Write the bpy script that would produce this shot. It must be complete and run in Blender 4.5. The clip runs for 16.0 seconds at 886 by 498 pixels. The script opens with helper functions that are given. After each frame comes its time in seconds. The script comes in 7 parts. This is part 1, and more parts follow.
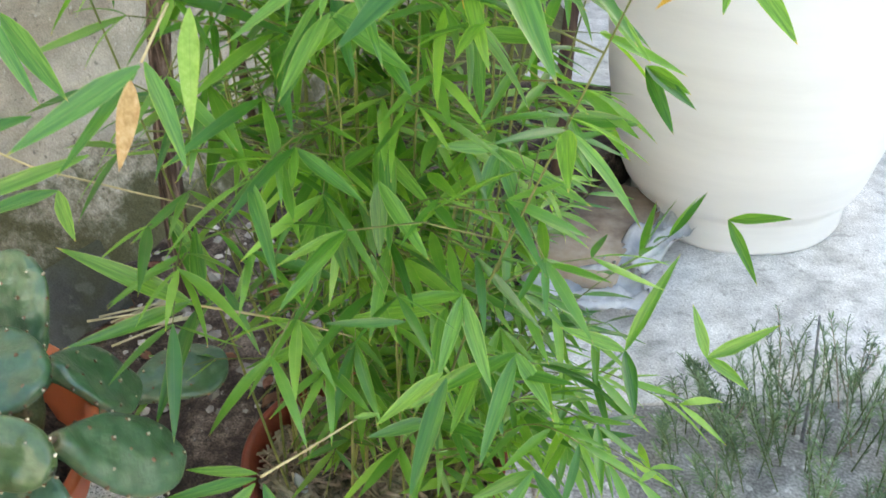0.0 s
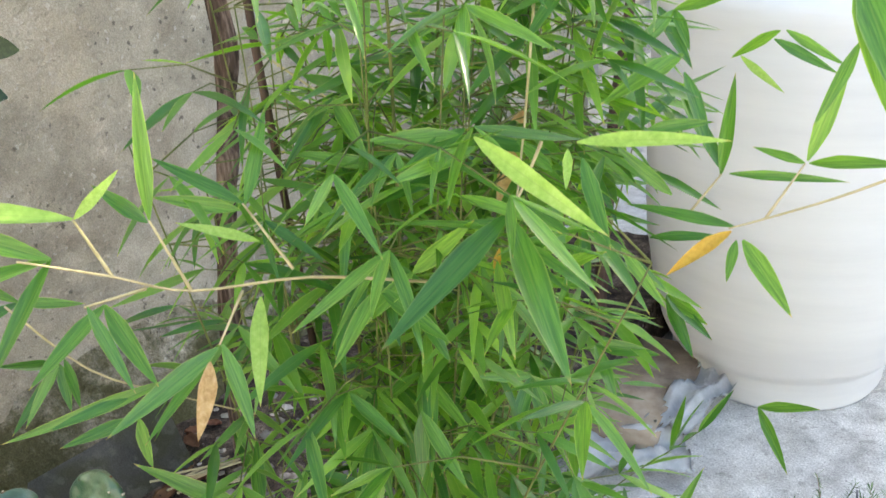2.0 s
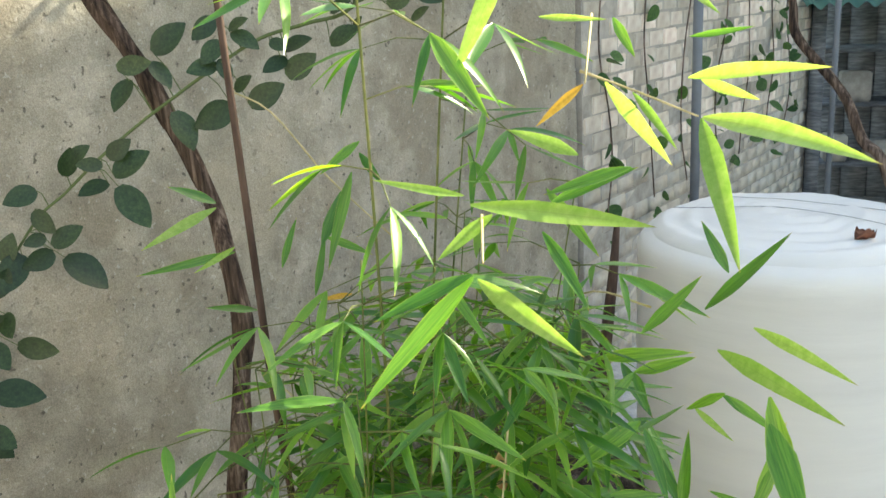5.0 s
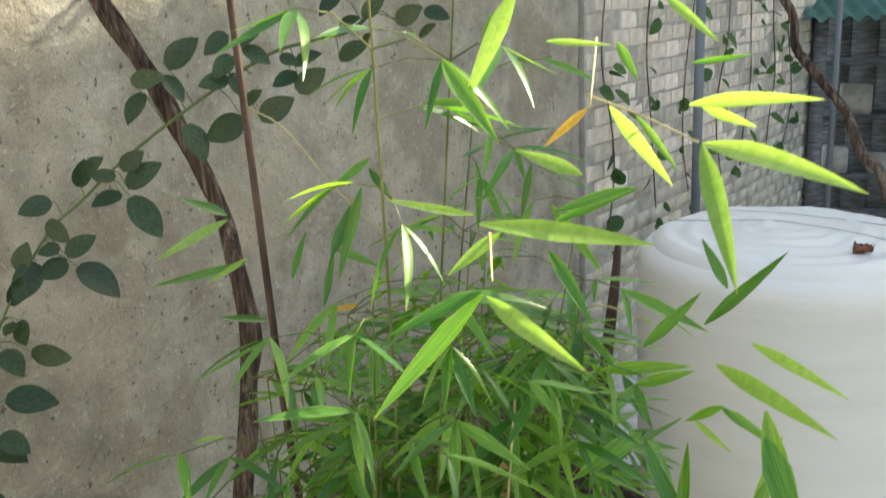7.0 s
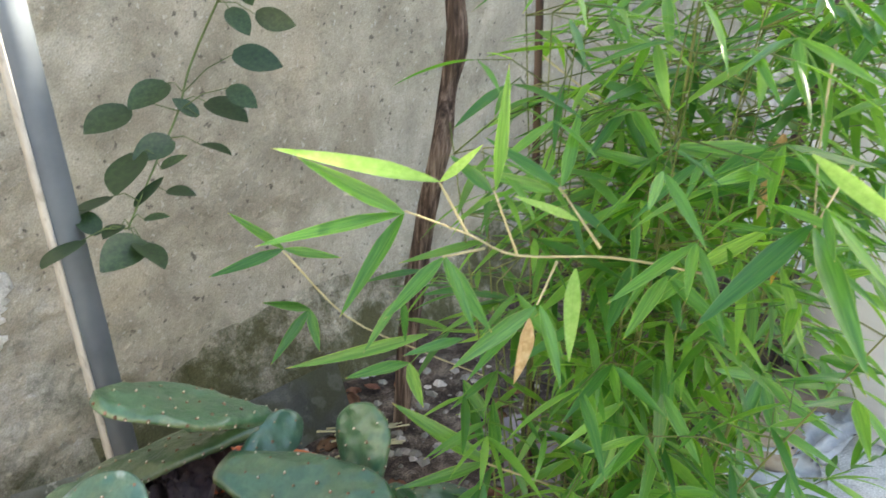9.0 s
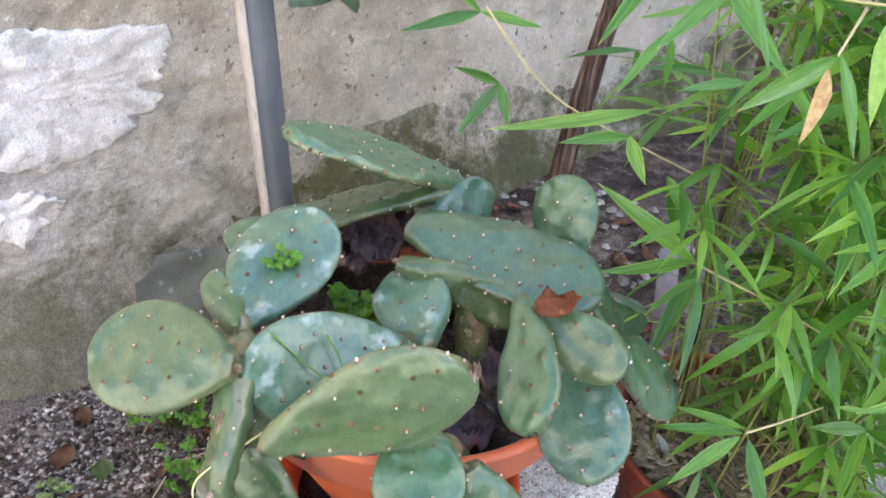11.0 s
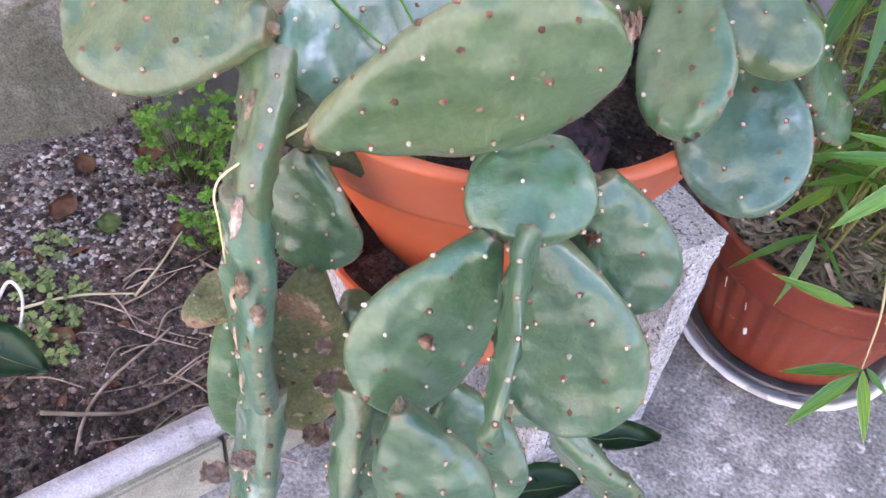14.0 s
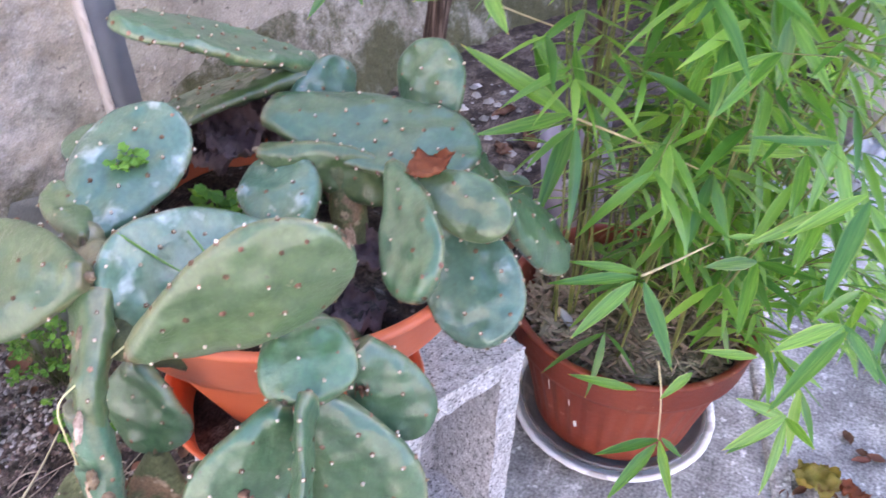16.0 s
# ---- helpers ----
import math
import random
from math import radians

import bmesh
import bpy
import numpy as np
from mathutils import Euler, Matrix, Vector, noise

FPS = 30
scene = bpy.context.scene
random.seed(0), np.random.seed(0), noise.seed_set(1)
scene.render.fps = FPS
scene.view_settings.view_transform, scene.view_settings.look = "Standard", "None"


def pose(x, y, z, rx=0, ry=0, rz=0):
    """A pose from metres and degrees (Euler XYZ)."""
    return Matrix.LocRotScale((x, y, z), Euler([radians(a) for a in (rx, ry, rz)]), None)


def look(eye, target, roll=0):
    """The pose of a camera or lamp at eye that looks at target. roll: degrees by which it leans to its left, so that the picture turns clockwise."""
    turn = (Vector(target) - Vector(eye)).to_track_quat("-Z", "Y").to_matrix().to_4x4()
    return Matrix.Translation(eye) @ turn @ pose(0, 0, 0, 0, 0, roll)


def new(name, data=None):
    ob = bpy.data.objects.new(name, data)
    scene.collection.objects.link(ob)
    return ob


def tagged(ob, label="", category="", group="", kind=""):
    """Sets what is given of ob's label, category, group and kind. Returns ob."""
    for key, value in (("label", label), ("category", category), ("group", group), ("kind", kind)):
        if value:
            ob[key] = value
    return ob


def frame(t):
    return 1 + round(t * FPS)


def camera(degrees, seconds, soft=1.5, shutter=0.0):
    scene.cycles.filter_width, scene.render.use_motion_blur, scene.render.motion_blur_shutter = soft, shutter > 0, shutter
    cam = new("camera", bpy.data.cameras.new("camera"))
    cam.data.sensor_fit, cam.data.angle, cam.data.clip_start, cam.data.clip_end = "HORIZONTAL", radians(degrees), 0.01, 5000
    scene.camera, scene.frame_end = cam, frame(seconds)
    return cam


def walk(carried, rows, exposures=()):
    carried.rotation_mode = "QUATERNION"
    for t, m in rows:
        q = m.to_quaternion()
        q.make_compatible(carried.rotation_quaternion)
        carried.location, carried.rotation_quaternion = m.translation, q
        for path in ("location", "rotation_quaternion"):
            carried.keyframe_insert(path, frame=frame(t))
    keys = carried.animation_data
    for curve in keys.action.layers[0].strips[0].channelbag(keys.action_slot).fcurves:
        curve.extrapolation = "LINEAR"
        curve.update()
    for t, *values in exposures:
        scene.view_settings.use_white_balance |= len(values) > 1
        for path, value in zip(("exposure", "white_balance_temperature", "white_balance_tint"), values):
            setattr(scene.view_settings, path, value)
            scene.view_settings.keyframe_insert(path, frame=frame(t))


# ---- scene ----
cam = camera(51.8, 16.0, shutter=0.25)
PATH = [
    (0, (0.224, 0.175, 1.341), (-0.066, 1.837, 0.267), -1.5),
    (0.5, (0.22, 0.18, 1.385), (-0.135, 1.867, 0.371), -2.3),
    (1, (0.223, 0.176, 1.42), (-0.136, 1.887, 0.449), -2.2),
    (1.5, (0.236, 0.164, 1.466), (-0.158, 1.898, 0.55), -2.9),
    (2, (0.248, 0.153, 1.517), (-0.165, 1.906, 0.647), -3.1),
    (2.5, (0.254, 0.143, 1.569), (-0.18, 1.915, 0.748), -3.5),
    (3, (0.262, 0.14, 1.614), (-0.187, 1.929, 0.84), -4.2),
    (3.5, (0.265, 0.131, 1.657), (-0.196, 1.942, 0.945), -4.0),
    (4, (0.276, 0.126, 1.703), (-0.178, 1.959, 1.043), -3.5),
    (4.5, (0.283, 0.112, 1.748), (-0.159, 1.968, 1.147), -3.5),
    (4.7, (0.288, 0.107, 1.763), (-0.15, 1.972, 1.188), -3.3),
    (6.8, (0.301, 0.063, 1.822), (-0.142, 1.953, 1.343), -2.7),
    (7, (0.292, 0.067, 1.801), (-0.148, 1.946, 1.274), -2.7),
    (7.5, (0.24, 0.051, 1.736), (-0.211, 1.89, 1.092), -2.4),
    (8, (0.192, 0.031, 1.666), (-0.29, 1.831, 0.941), -1.1),
    (8.5, (0.128, -0.002, 1.611), (-0.397, 1.751, 0.805), 0.4),
    (9, (0.061, -0.029, 1.551), (-0.522, 1.679, 0.69), 2.1),
    (9.5, (0.008, -0.043, 1.497), (-0.614, 1.625, 0.585), 3.4),
    (9.7, (-0.01, -0.044, 1.479), (-0.649, 1.607, 0.548), 3.8),
    (11.8, (-0.112, -0.032, 1.31), (-0.77, 1.377, 0.052), 6.7),
    (12, (-0.116, -0.031, 1.296), (-0.762, 1.359, 0.012), 6.7),
    (12.5, (-0.131, -0.034, 1.256), (-0.766, 1.318, -0.074), 7.3),
    (13, (-0.152, -0.013, 1.212), (-0.772, 1.304, -0.158), 7.1),
    (13.5, (-0.174, 0.026, 1.164), (-0.766, 1.313, -0.248), 7.8),
    (14, (-0.193, 0.055, 1.128), (-0.744, 1.316, -0.325), 8.4),
    (14.5, (-0.198, 0.052, 1.133), (-0.731, 1.332, -0.309), 8.6),
    (15, (-0.173, 0.026, 1.177), (-0.718, 1.365, -0.204), 6.6),
    (15.5, (-0.129, 0.002, 1.237), (-0.636, 1.425, -0.074), 4.8),
    (16, (-0.066, -0.016, 1.288), (-0.505, 1.496, 0.055), 3.1),
]
EXPOSURES = [(0.0, 2.53, 7550, 5), (2.0, 2.30, 7500, 8), (3.5, 2.10, 7650, 6), (5.0, 1.72, 8000, 1), (7.0, 1.50, 8050, 2), (8.0, 1.82, 7800, 4), (9.0, 2.28, 7350, 5), (9.7, 2.46, 7300, 5), (12.0, 2.80, 6500, 27), (14.0, 2.82, 6450, 31), (16.0, 2.88, 6300, 32)]
walk(cam, [(t, look(eye, target, roll)) for t, eye, target, roll in PATH], EXPOSURES)

# ---------------------------------------------------------------- world and light
SUN_FROM = Vector((0.75, 0.66, 0.0)).normalized()      # where the sun stands, in plan
SUN_UP = radians(36)
world = bpy.data.worlds.new("world")
scene.world = world
world.use_nodes = True
wn = world.node_tree.nodes
sky = wn.new("ShaderNodeTexSky")
sky.sky_type = "NISHITA"
sky.sun_disc = False
sky.sun_elevation = SUN_UP
sky.sun_rotation = math.atan2(SUN_FROM.x, SUN_FROM.y)
world.node_tree.links.new(sky.outputs[0], wn["Background"].inputs[0])
wn["Background"].inputs[1].default_value = 0.15
sun_data = bpy.data.lights.new("sun", "SUN")
sun_data.energy, sun_data.angle, sun_data.color = 5.0, radians(0.6), (1.0, 0.95, 0.86)
sun = new("sun", sun_data)
sun_dir = Vector((SUN_FROM.x * math.cos(SUN_UP), SUN_FROM.y * math.cos(SUN_UP), math.sin(SUN_UP)))
sun.matrix_world = look(sun_dir * 20, (0, 0, 0))


# ---------------------------------------------------------------- helpers
def link(nt, a, b):
    nt.links.new(a, b)


def material(name, stops, scale=8.0, detail=6.0, rough=0.8, bump=0.0, bump_scale=60.0, spots=None, metal=0.0,
             island=0.0, per_object=0.0, spec=0.3, coat=0.0, warp=0.0, stretch=(1, 1, 1), soft_scale=1.3, soft=0.25, through_light=None,
             grain=0.0, grain_scale=420.0, moss=None, patch=None, veins=False, edge=None):
    """A surface of two noises: a coarse one for stains, a fine one for grain; spots: (scale, width, colour, amount);
    grain: fine light and dark specks; moss: (height where it ends, where it is full, colour, amount); patch: (centre,
    radius, colour, amount);
    veins: midrib and margins along the leaf; edge: (colour, amount) of a tan rim with its highlight painted in."""
    m = bpy.data.materials.new(name)
    m.use_nodes = True
    nt = m.node_tree
    n = nt.nodes
    bsdf = n["Principled BSDF"]
    co = n.new("ShaderNodeTexCoord")
    mp = n.new("ShaderNodeMapping")
    mp.inputs["Scale"].default_value = stretch
    link(nt, co.outputs["Object"], mp.inputs["Vector"])
    fine = n.new("ShaderNodeTexNoise")
    fine.inputs["Scale"].default_value, fine.inputs["Detail"].default_value = scale, detail
    fine.inputs["Roughness"].default_value, fine.inputs["Distortion"].default_value = 0.62, warp
    link(nt, mp.outputs[0], fine.inputs["Vector"])
    coarse = n.new("ShaderNodeTexNoise")
    coarse.inputs["Scale"].default_value, coarse.inputs["Detail"].default_value = soft_scale, 3.0
    link(nt, mp.outputs[0], coarse.inputs["Vector"])
    mix = n.new("ShaderNodeMath")
    mix.operation = "MULTIPLY_ADD"
    mix.inputs[1].default_value = 2 * soft
    link(nt, coarse.outputs[0], mix.inputs[0])
    sub = n.new("ShaderNodeMath")
    sub.operation = "SUBTRACT"
    sub.inputs[1].default_value = soft
    link(nt, fine.outputs[0], sub.inputs[0])
    link(nt, sub.outputs[0], mix.inputs[2])
    ramp = n.new("ShaderNodeValToRGB")
    els = ramp.color_ramp.elements
    while len(els) < len(stops):
        els.new(0.5)
    for e, (p, c) in zip(els, stops):
        e.position, e.color = p, (*c, 1)
    link(nt, mix.outputs[0], ramp.inputs[0])
    colour = ramp.outputs[0]
    for spot in (spots or ()):
        sc, width, tint, amount, *soften = spot
        v = n.new("ShaderNodeTexNoise")
        v.inputs["Scale"].default_value, v.inputs["Detail"].default_value = sc, 3.0
        link(nt, mp.outputs[0], v.inputs["Vector"])
        r = n.new("ShaderNodeMapRange")
        r.inputs["From Min"].default_value, r.inputs["From Max"].default_value = width, width + (soften[0] if soften else 0.06)
        r.inputs["To Max"].default_value = amount
        link(nt, v.outputs[0], r.inputs["Value"])
        mx = n.new("ShaderNodeMix")
        mx.data_type = "RGBA"
        link(nt, r.outputs[0], mx.inputs[0])
        link(nt, colour, mx.inputs[6])
        mx.inputs[7].default_value = (*tint, 1)
        colour = mx.outputs[2]
    if patch:
        far = n.new("ShaderNodeVectorMath")
        far.operation = "DISTANCE"
        far.inputs[1].default_value = patch[0]
        link(nt, co.outputs["Object"], far.inputs[0])
        pn = n.new("ShaderNodeTexNoise")
        pn.inputs["Scale"].default_value, pn.inputs["Detail"].default_value, pn.inputs["Roughness"].default_value = 7.0, 7.0, 0.7
        link(nt, co.outputs["Object"], pn.inputs["Vector"])
        pa = n.new("ShaderNodeMath")
        pa.operation, pa.inputs[1].default_value = "MULTIPLY_ADD", 2.0 * patch[1]
        link(nt, pn.outputs[0], pa.inputs[0])
        link(nt, far.outputs["Value"], pa.inputs[2])
        pk = n.new("ShaderNodeTexNoise")
        pk.inputs["Scale"].default_value, pk.inputs["Detail"].default_value, pk.inputs["Roughness"].default_value = 34.0, 10.0, 0.8
        pm = n.new("ShaderNodeMapping")
        pm.inputs["Scale"].default_value = (1, 1, 2.2)
        link(nt, co.outputs["Object"], pm.inputs["Vector"])
        link(nt, pm.outputs[0], pk.inputs["Vector"])
        pv = n.new("ShaderNodeMapRange")
        pv.inputs["From Min"].default_value, pv.inputs["From Max"].default_value = 0.36, 0.60
        pv.inputs["To Min"].default_value, pv.inputs["To Max"].default_value = 0.62, 1.18
        link(nt, pk.outputs[0], pv.inputs["Value"])
        pc = n.new("ShaderNodeVectorMath")
        pc.operation, pc.inputs[0].default_value = "SCALE", patch[2]
        link(nt, pv.outputs[0], pc.inputs["Scale"])
        pr = n.new("ShaderNodeMapRange")
        pr.inputs["From Min"].default_value, pr.inputs["From Max"].default_value = 1.95 * patch[1], 1.55 * patch[1]
        pr.inputs["To Max"].default_value = patch[3]
        link(nt, pa.outputs[0], pr.inputs["Value"])
        px = n.new("ShaderNodeMix")
        px.data_type = "RGBA"
        link(nt, pr.outputs[0], px.inputs[0])
        link(nt, colour, px.inputs[6])
        link(nt, pc.outputs[0], px.inputs[7])
        colour = px.outputs[2]
    if moss:
        sep = n.new("ShaderNodeSeparateXYZ")
        link(nt, co.outputs["Object"], sep.inputs[0])
        mn = n.new("ShaderNodeTexNoise")
        mn.inputs["Scale"].default_value, mn.inputs["Detail"].default_value, mn.inputs["Roughness"].default_value = 7.0, 10.0, 0.75
        link(nt, co.outputs["Object"], mn.inputs["Vector"])
        ma = n.new("ShaderNodeMath")
        ma.operation, ma.inputs[1].default_value = "MULTIPLY_ADD", 1.3
        link(nt, mn.outputs[0], ma.inputs[0])
        link(nt, sep.outputs[2], ma.inputs[2])
        mr = n.new("ShaderNodeMapRange")
        mr.interpolation_type = "SMOOTHSTEP"
        mr.inputs["From Min"].default_value, mr.inputs["From Max"].default_value = moss[0] + 0.65, moss[1] + 0.65
        mr.inputs["To Max"].default_value = moss[3]
        link(nt, ma.outputs[0], mr.inputs["Value"])
        mo = n.new("ShaderNodeMix")
        mo.data_type = "RGBA"
        link(nt, mr.outputs[0], mo.inputs[0])
        link(nt, colour, mo.inputs[6])
        mo.inputs[7].default_value = (*moss[2], 1)
        colour = mo.outputs[2]
    if veins or edge:
        uv = n.new("ShaderNodeSeparateXYZ")
        link(nt, co.outputs["UV"], uv.inputs[0])

        def mask(src, lo, hi, amount):
            r = n.new("ShaderNodeMapRange")
            r.interpolation_type = "SMOOTHSTEP"
            r.inputs["From Min"].default_value, r.inputs["From Max"].default_value, r.inputs["To Max"].default_value = lo, hi, amount
            link(nt, src, r.inputs["Value"])
            return r.outputs[0]

        def over(fac, tint):
            mx = n.new("ShaderNodeMix")
            mx.data_type = "RGBA"
            link(nt, fac, mx.inputs[0])
            link(nt, colour, mx.inputs[6])
            mx.inputs[7].default_value = (*tint, 1)
            return mx.outputs[2]
    # tan rim colour that also paints in the pale highlight along pad edges
    if edge:
        worn = n.new("ShaderNodeMath")
        worn.operation, worn.inputs[1].default_value = "MULTIPLY_ADD", 0.30
        link(nt, fine.outputs[0], worn.inputs[0])
        link(nt, uv.outputs[0], worn.inputs[2])
        colour = over(mask(worn.outputs[0], 1.09, 1.20, edge[1]), edge[0])
        colour = over(mask(uv.outputs[1], 0.045, 0.0, 0.6), (0.17, 0.135, 0.065))
    if veins:
        off = n.new("ShaderNodeMath")
        off.operation, off.inputs[1].default_value = "SUBTRACT", 0.5
        link(nt, uv.outputs[0], off.inputs[0])
        rib = n.new("ShaderNodeMath")
        rib.operation = "ABSOLUTE"
        link(nt, off.outputs[0], rib.inputs[0])
        wave = n.new("ShaderNodeMath")
        wave.operation, wave.inputs[1].default_value = "MULTIPLY", 62.0
        link(nt, rib.outputs[0], wave.inputs[0])
        sine = n.new("ShaderNodeMath")
        sine.operation = "SINE"
        link(nt, wave.outputs[0], sine.inputs[0])
        colour = over(mask(sine.outputs[0], 0.0, 1.0, 0.10), (0.20, 0.36, 0.07))
        colour = over(mask(rib.outputs[0], 0.045, 0.01, 0.25), (0.24, 0.38, 0.10))
        colour = over(mask(rib.outputs[0], 0.43, 0.50, 0.42), (0.40, 0.50, 0.18))
        colour = over(mask(uv.outputs[1], 0.93, 1.0, 0.8), (0.55, 0.40, 0.16))
    if grain:
        gn = n.new("ShaderNodeTexNoise")
        gn.inputs["Scale"].default_value, gn.inputs["Detail"].default_value = grain_scale, 3.0
        link(nt, mp.outputs[0], gn.inputs["Vector"])
        gr = n.new("ShaderNodeMapRange")
        gr.inputs["From Min"].default_value, gr.inputs["From Max"].default_value = 0.3, 0.7
        gr.inputs["To Min"].default_value, gr.inputs["To Max"].default_value = 1 - grain, 1 + grain
        link(nt, gn.outputs[0], gr.inputs["Value"])
        gm = n.new("ShaderNodeVectorMath")
        gm.operation = "SCALE"
        link(nt, colour, gm.inputs[0])
        link(nt, gr.outputs[0], gm.inputs["Scale"])
        colour = gm.outputs[0]
    if island or per_object:
        src = n.new("ShaderNodeNewGeometry").outputs["Random Per Island"] if island else n.new("ShaderNodeObjectInfo").outputs["Random"]
        amount = island or per_object
        hsv = n.new("ShaderNodeHueSaturation")
        vr = n.new("ShaderNodeMapRange")
        vr.inputs["To Min"].default_value, vr.inputs["To Max"].default_value = 1 - amount, 1 + amount
        link(nt, src, vr.inputs["Value"])
        link(nt, vr.outputs[0], hsv.inputs["Value"])
        hr = n.new("ShaderNodeMapRange")
        hr.inputs["To Min"].default_value, hr.inputs["To Max"].default_value = 0.5 + 0.05 * amount, 0.5 - 0.05 * amount
        link(nt, src, hr.inputs["Value"])
        link(nt, hr.outputs[0], hsv.inputs["Hue"])
        link(nt, colour, hsv.inputs["Color"])
        colour = hsv.outputs[0]
    link(nt, colour, bsdf.inputs["Base Color"])
    rr = n.new("ShaderNodeMapRange")
    rr.inputs["To Min"].default_value, rr.inputs["To Max"].default_value = max(0.02, rough - 0.12), min(1.0, rough + 0.12)
    link(nt, fine.outputs[0], rr.inputs["Value"])
    link(nt, rr.outputs[0], bsdf.inputs["Roughness"])
    bsdf.inputs["Metallic"].default_value = metal
    bsdf.inputs["Specular IOR Level"].default_value = spec
    bsdf.inputs["Coat Weight"].default_value = coat
    bsdf.inputs["Coat Roughness"].default_value = 0.16
    if bump:
        bn = n.new("ShaderNodeTexNoise")
        bn.inputs["Scale"].default_value, bn.inputs["Detail"].default_value = bump_scale, 8.0
        bn.inputs["Roughness"].default_value = 0.62
        link(nt, mp.outputs[0], bn.inputs["Vector"])
        bp = n.new("ShaderNodeBump")
        bp.inputs["Strength"].default_value, bp.inputs["Distance"].default_value = 1.0, bump
        link(nt, bn.outputs[0], bp.inputs["Height"])
        link(nt, bp.outputs[0], bsdf.inputs["Normal"])
    if through_light:
        share, tint = through_light
        tr = n.new("ShaderNodeBsdfTranslucent")
        tm = n.new("ShaderNodeMix")
        tm.data_type, tm.blend_type = "RGBA", "MULTIPLY"
        tm.inputs[0].default_value = 1.0
        link(nt, colour, tm.inputs[6])
        tm.inputs[7].default_value = (*tint, 1)
        link(nt, tm.outputs[2], tr.inputs[0])
        add = n.new("ShaderNodeMixShader")
        add.inputs[0].default_value = share
        link(nt, bsdf.outputs[0], add.inputs[1])
        link(nt, tr.outputs[0], add.inputs[2])
        link(nt, add.outputs[0], n["Material Output"].inputs[0])
    return m


def mesh_of(bm, name, mat, smooth=True):
    me = bpy.data.meshes.new(name)
    bm.to_mesh(me)
    bm.free()
    me.materials.append(mat)
    if smooth:
        me.polygons.foreach_set("use_smooth", [True] * len(me.polygons))
    return me


def part(name, bm, mat, parent, label="", smooth=True):
    me = bm if isinstance(bm, bpy.types.Mesh) else mesh_of(bm, name, mat, smooth)
    ob = new(name, me)
    if parent is not None:
        ob.parent = parent
    if label:
        ob["label"] = label
    return ob


def thing(name, label, category, at=(0, 0, 0), group="", kind=""):
    ob = new(name)
    ob.empty_display_size = 0.05
    ob.location = at
    tagged(ob, label, category, group, kind)
    return ob


def lathe(bm, profile, segs=48, centre=(0, 0, 0), closed=False, wobble=None):
    rings = []
    for k, (r, z) in enumerate(profile):
        ring = []
        for i in range(segs):
            a = 2 * math.pi * i / segs
            f = wobble(a, z) if wobble else 1.0
            ring.append(bm.verts.new((centre[0] + r * f * math.cos(a), centre[1] + r * f * math.sin(a), centre[2] + z)))
        rings.append(ring)
    pairs = list(zip(rings, rings[1:])) + ([(rings[-1], rings[0])] if closed else [])
    for a, b in pairs:
        for i in range(segs):
            j = (i + 1) % segs
            bm.faces.new((a[i], a[j], b[j], b[i]))
    return rings


def cap(bm, ring, flip=False):
    bm.faces.new(ring[::-1] if flip else ring)


def tube(bm, pts, radii, segs=8, squash=None):
    """A tapered tube through points."""
    pts = [Vector(p) for p in pts]
    rings = []
    side = None
    for k, p in enumerate(pts):
        d = (pts[min(k + 1, len(pts) - 1)] - pts[max(k - 1, 0)]).normalized()
        if side is None:
            side = d.orthogonal().normalized()
        side = (side - d * side.dot(d)).normalized()
        up = d.cross(side)
        r = radii[k] if isinstance(radii, (list, tuple)) else radii
        ring = []
        for i in range(segs):
            a = 2 * math.pi * i / segs
            f = squash(i, k) if squash else 1.0
            ring.append(bm.verts.new(p + (side * math.cos(a) + up * math.sin(a)) * r * f))
        rings.append(ring)
    for a, b in zip(rings, rings[1:]):
        for i in range(segs):
            j = (i + 1) % segs
            bm.faces.new((a[i], a[j], b[j], b[i]))
    bm.faces.new(rings[0][::-1])
    bm.faces.new(rings[-1])


def smooth_path(pts, n):
    """Catmull-Rom through points."""
    pts = [Vector(p) for p in pts]
    ext = [2 * pts[0] - pts[1]] + pts + [2 * pts[-1] - pts[-2]]
    out = []
    for k in range(len(pts) - 1):
        a, b, c, d = ext[k:k + 4]
        for i in range(n):
            t = i / n
            out.append(0.5 * ((2 * b) + (c - a) * t + (2 * a - 5 * b + 4 * c - d) * t * t + (3 * b - a - 3 * c + d) * t ** 3))
    out.append(pts[-1])
    return out


def box(bm, lo, hi, bevel=0.0, m=None):
    made = bmesh.ops.create_cube(bm, size=1.0)["verts"]
    for v in made:
        v.co = Vector([l + (h - l) * (c + 0.5) for l, h, c in zip(lo, hi, v.co)])
    if bevel:
        es = list({e for v in made for e in v.link_edges})
        res = bmesh.ops.bevel(bm, geom=es, offset=bevel, segments=2, affect="EDGES")
        made = list({v for f in res["faces"] for v in f.verts} | {v for v in made if v.is_valid})
    if m is not None:
        bmesh.ops.transform(bm, matrix=m, verts=[v for v in made if v.is_valid])
    return made


def basis(o, x, y, z):
    m = Matrix((x, y, z)).transposed().to_4x4()
    m.translation = o
    return m


# ---------------------------------------------------------------- materials
M_PLASTER = material("old_cement_render", [(0.22, (0.25, 0.222, 0.18)), (0.5, (0.405, 0.37, 0.308)), (0.78, (0.57, 0.53, 0.455))], scale=9, rough=0.95,
                     bump=0.016, bump_scale=30, grain=0.22, grain_scale=300,
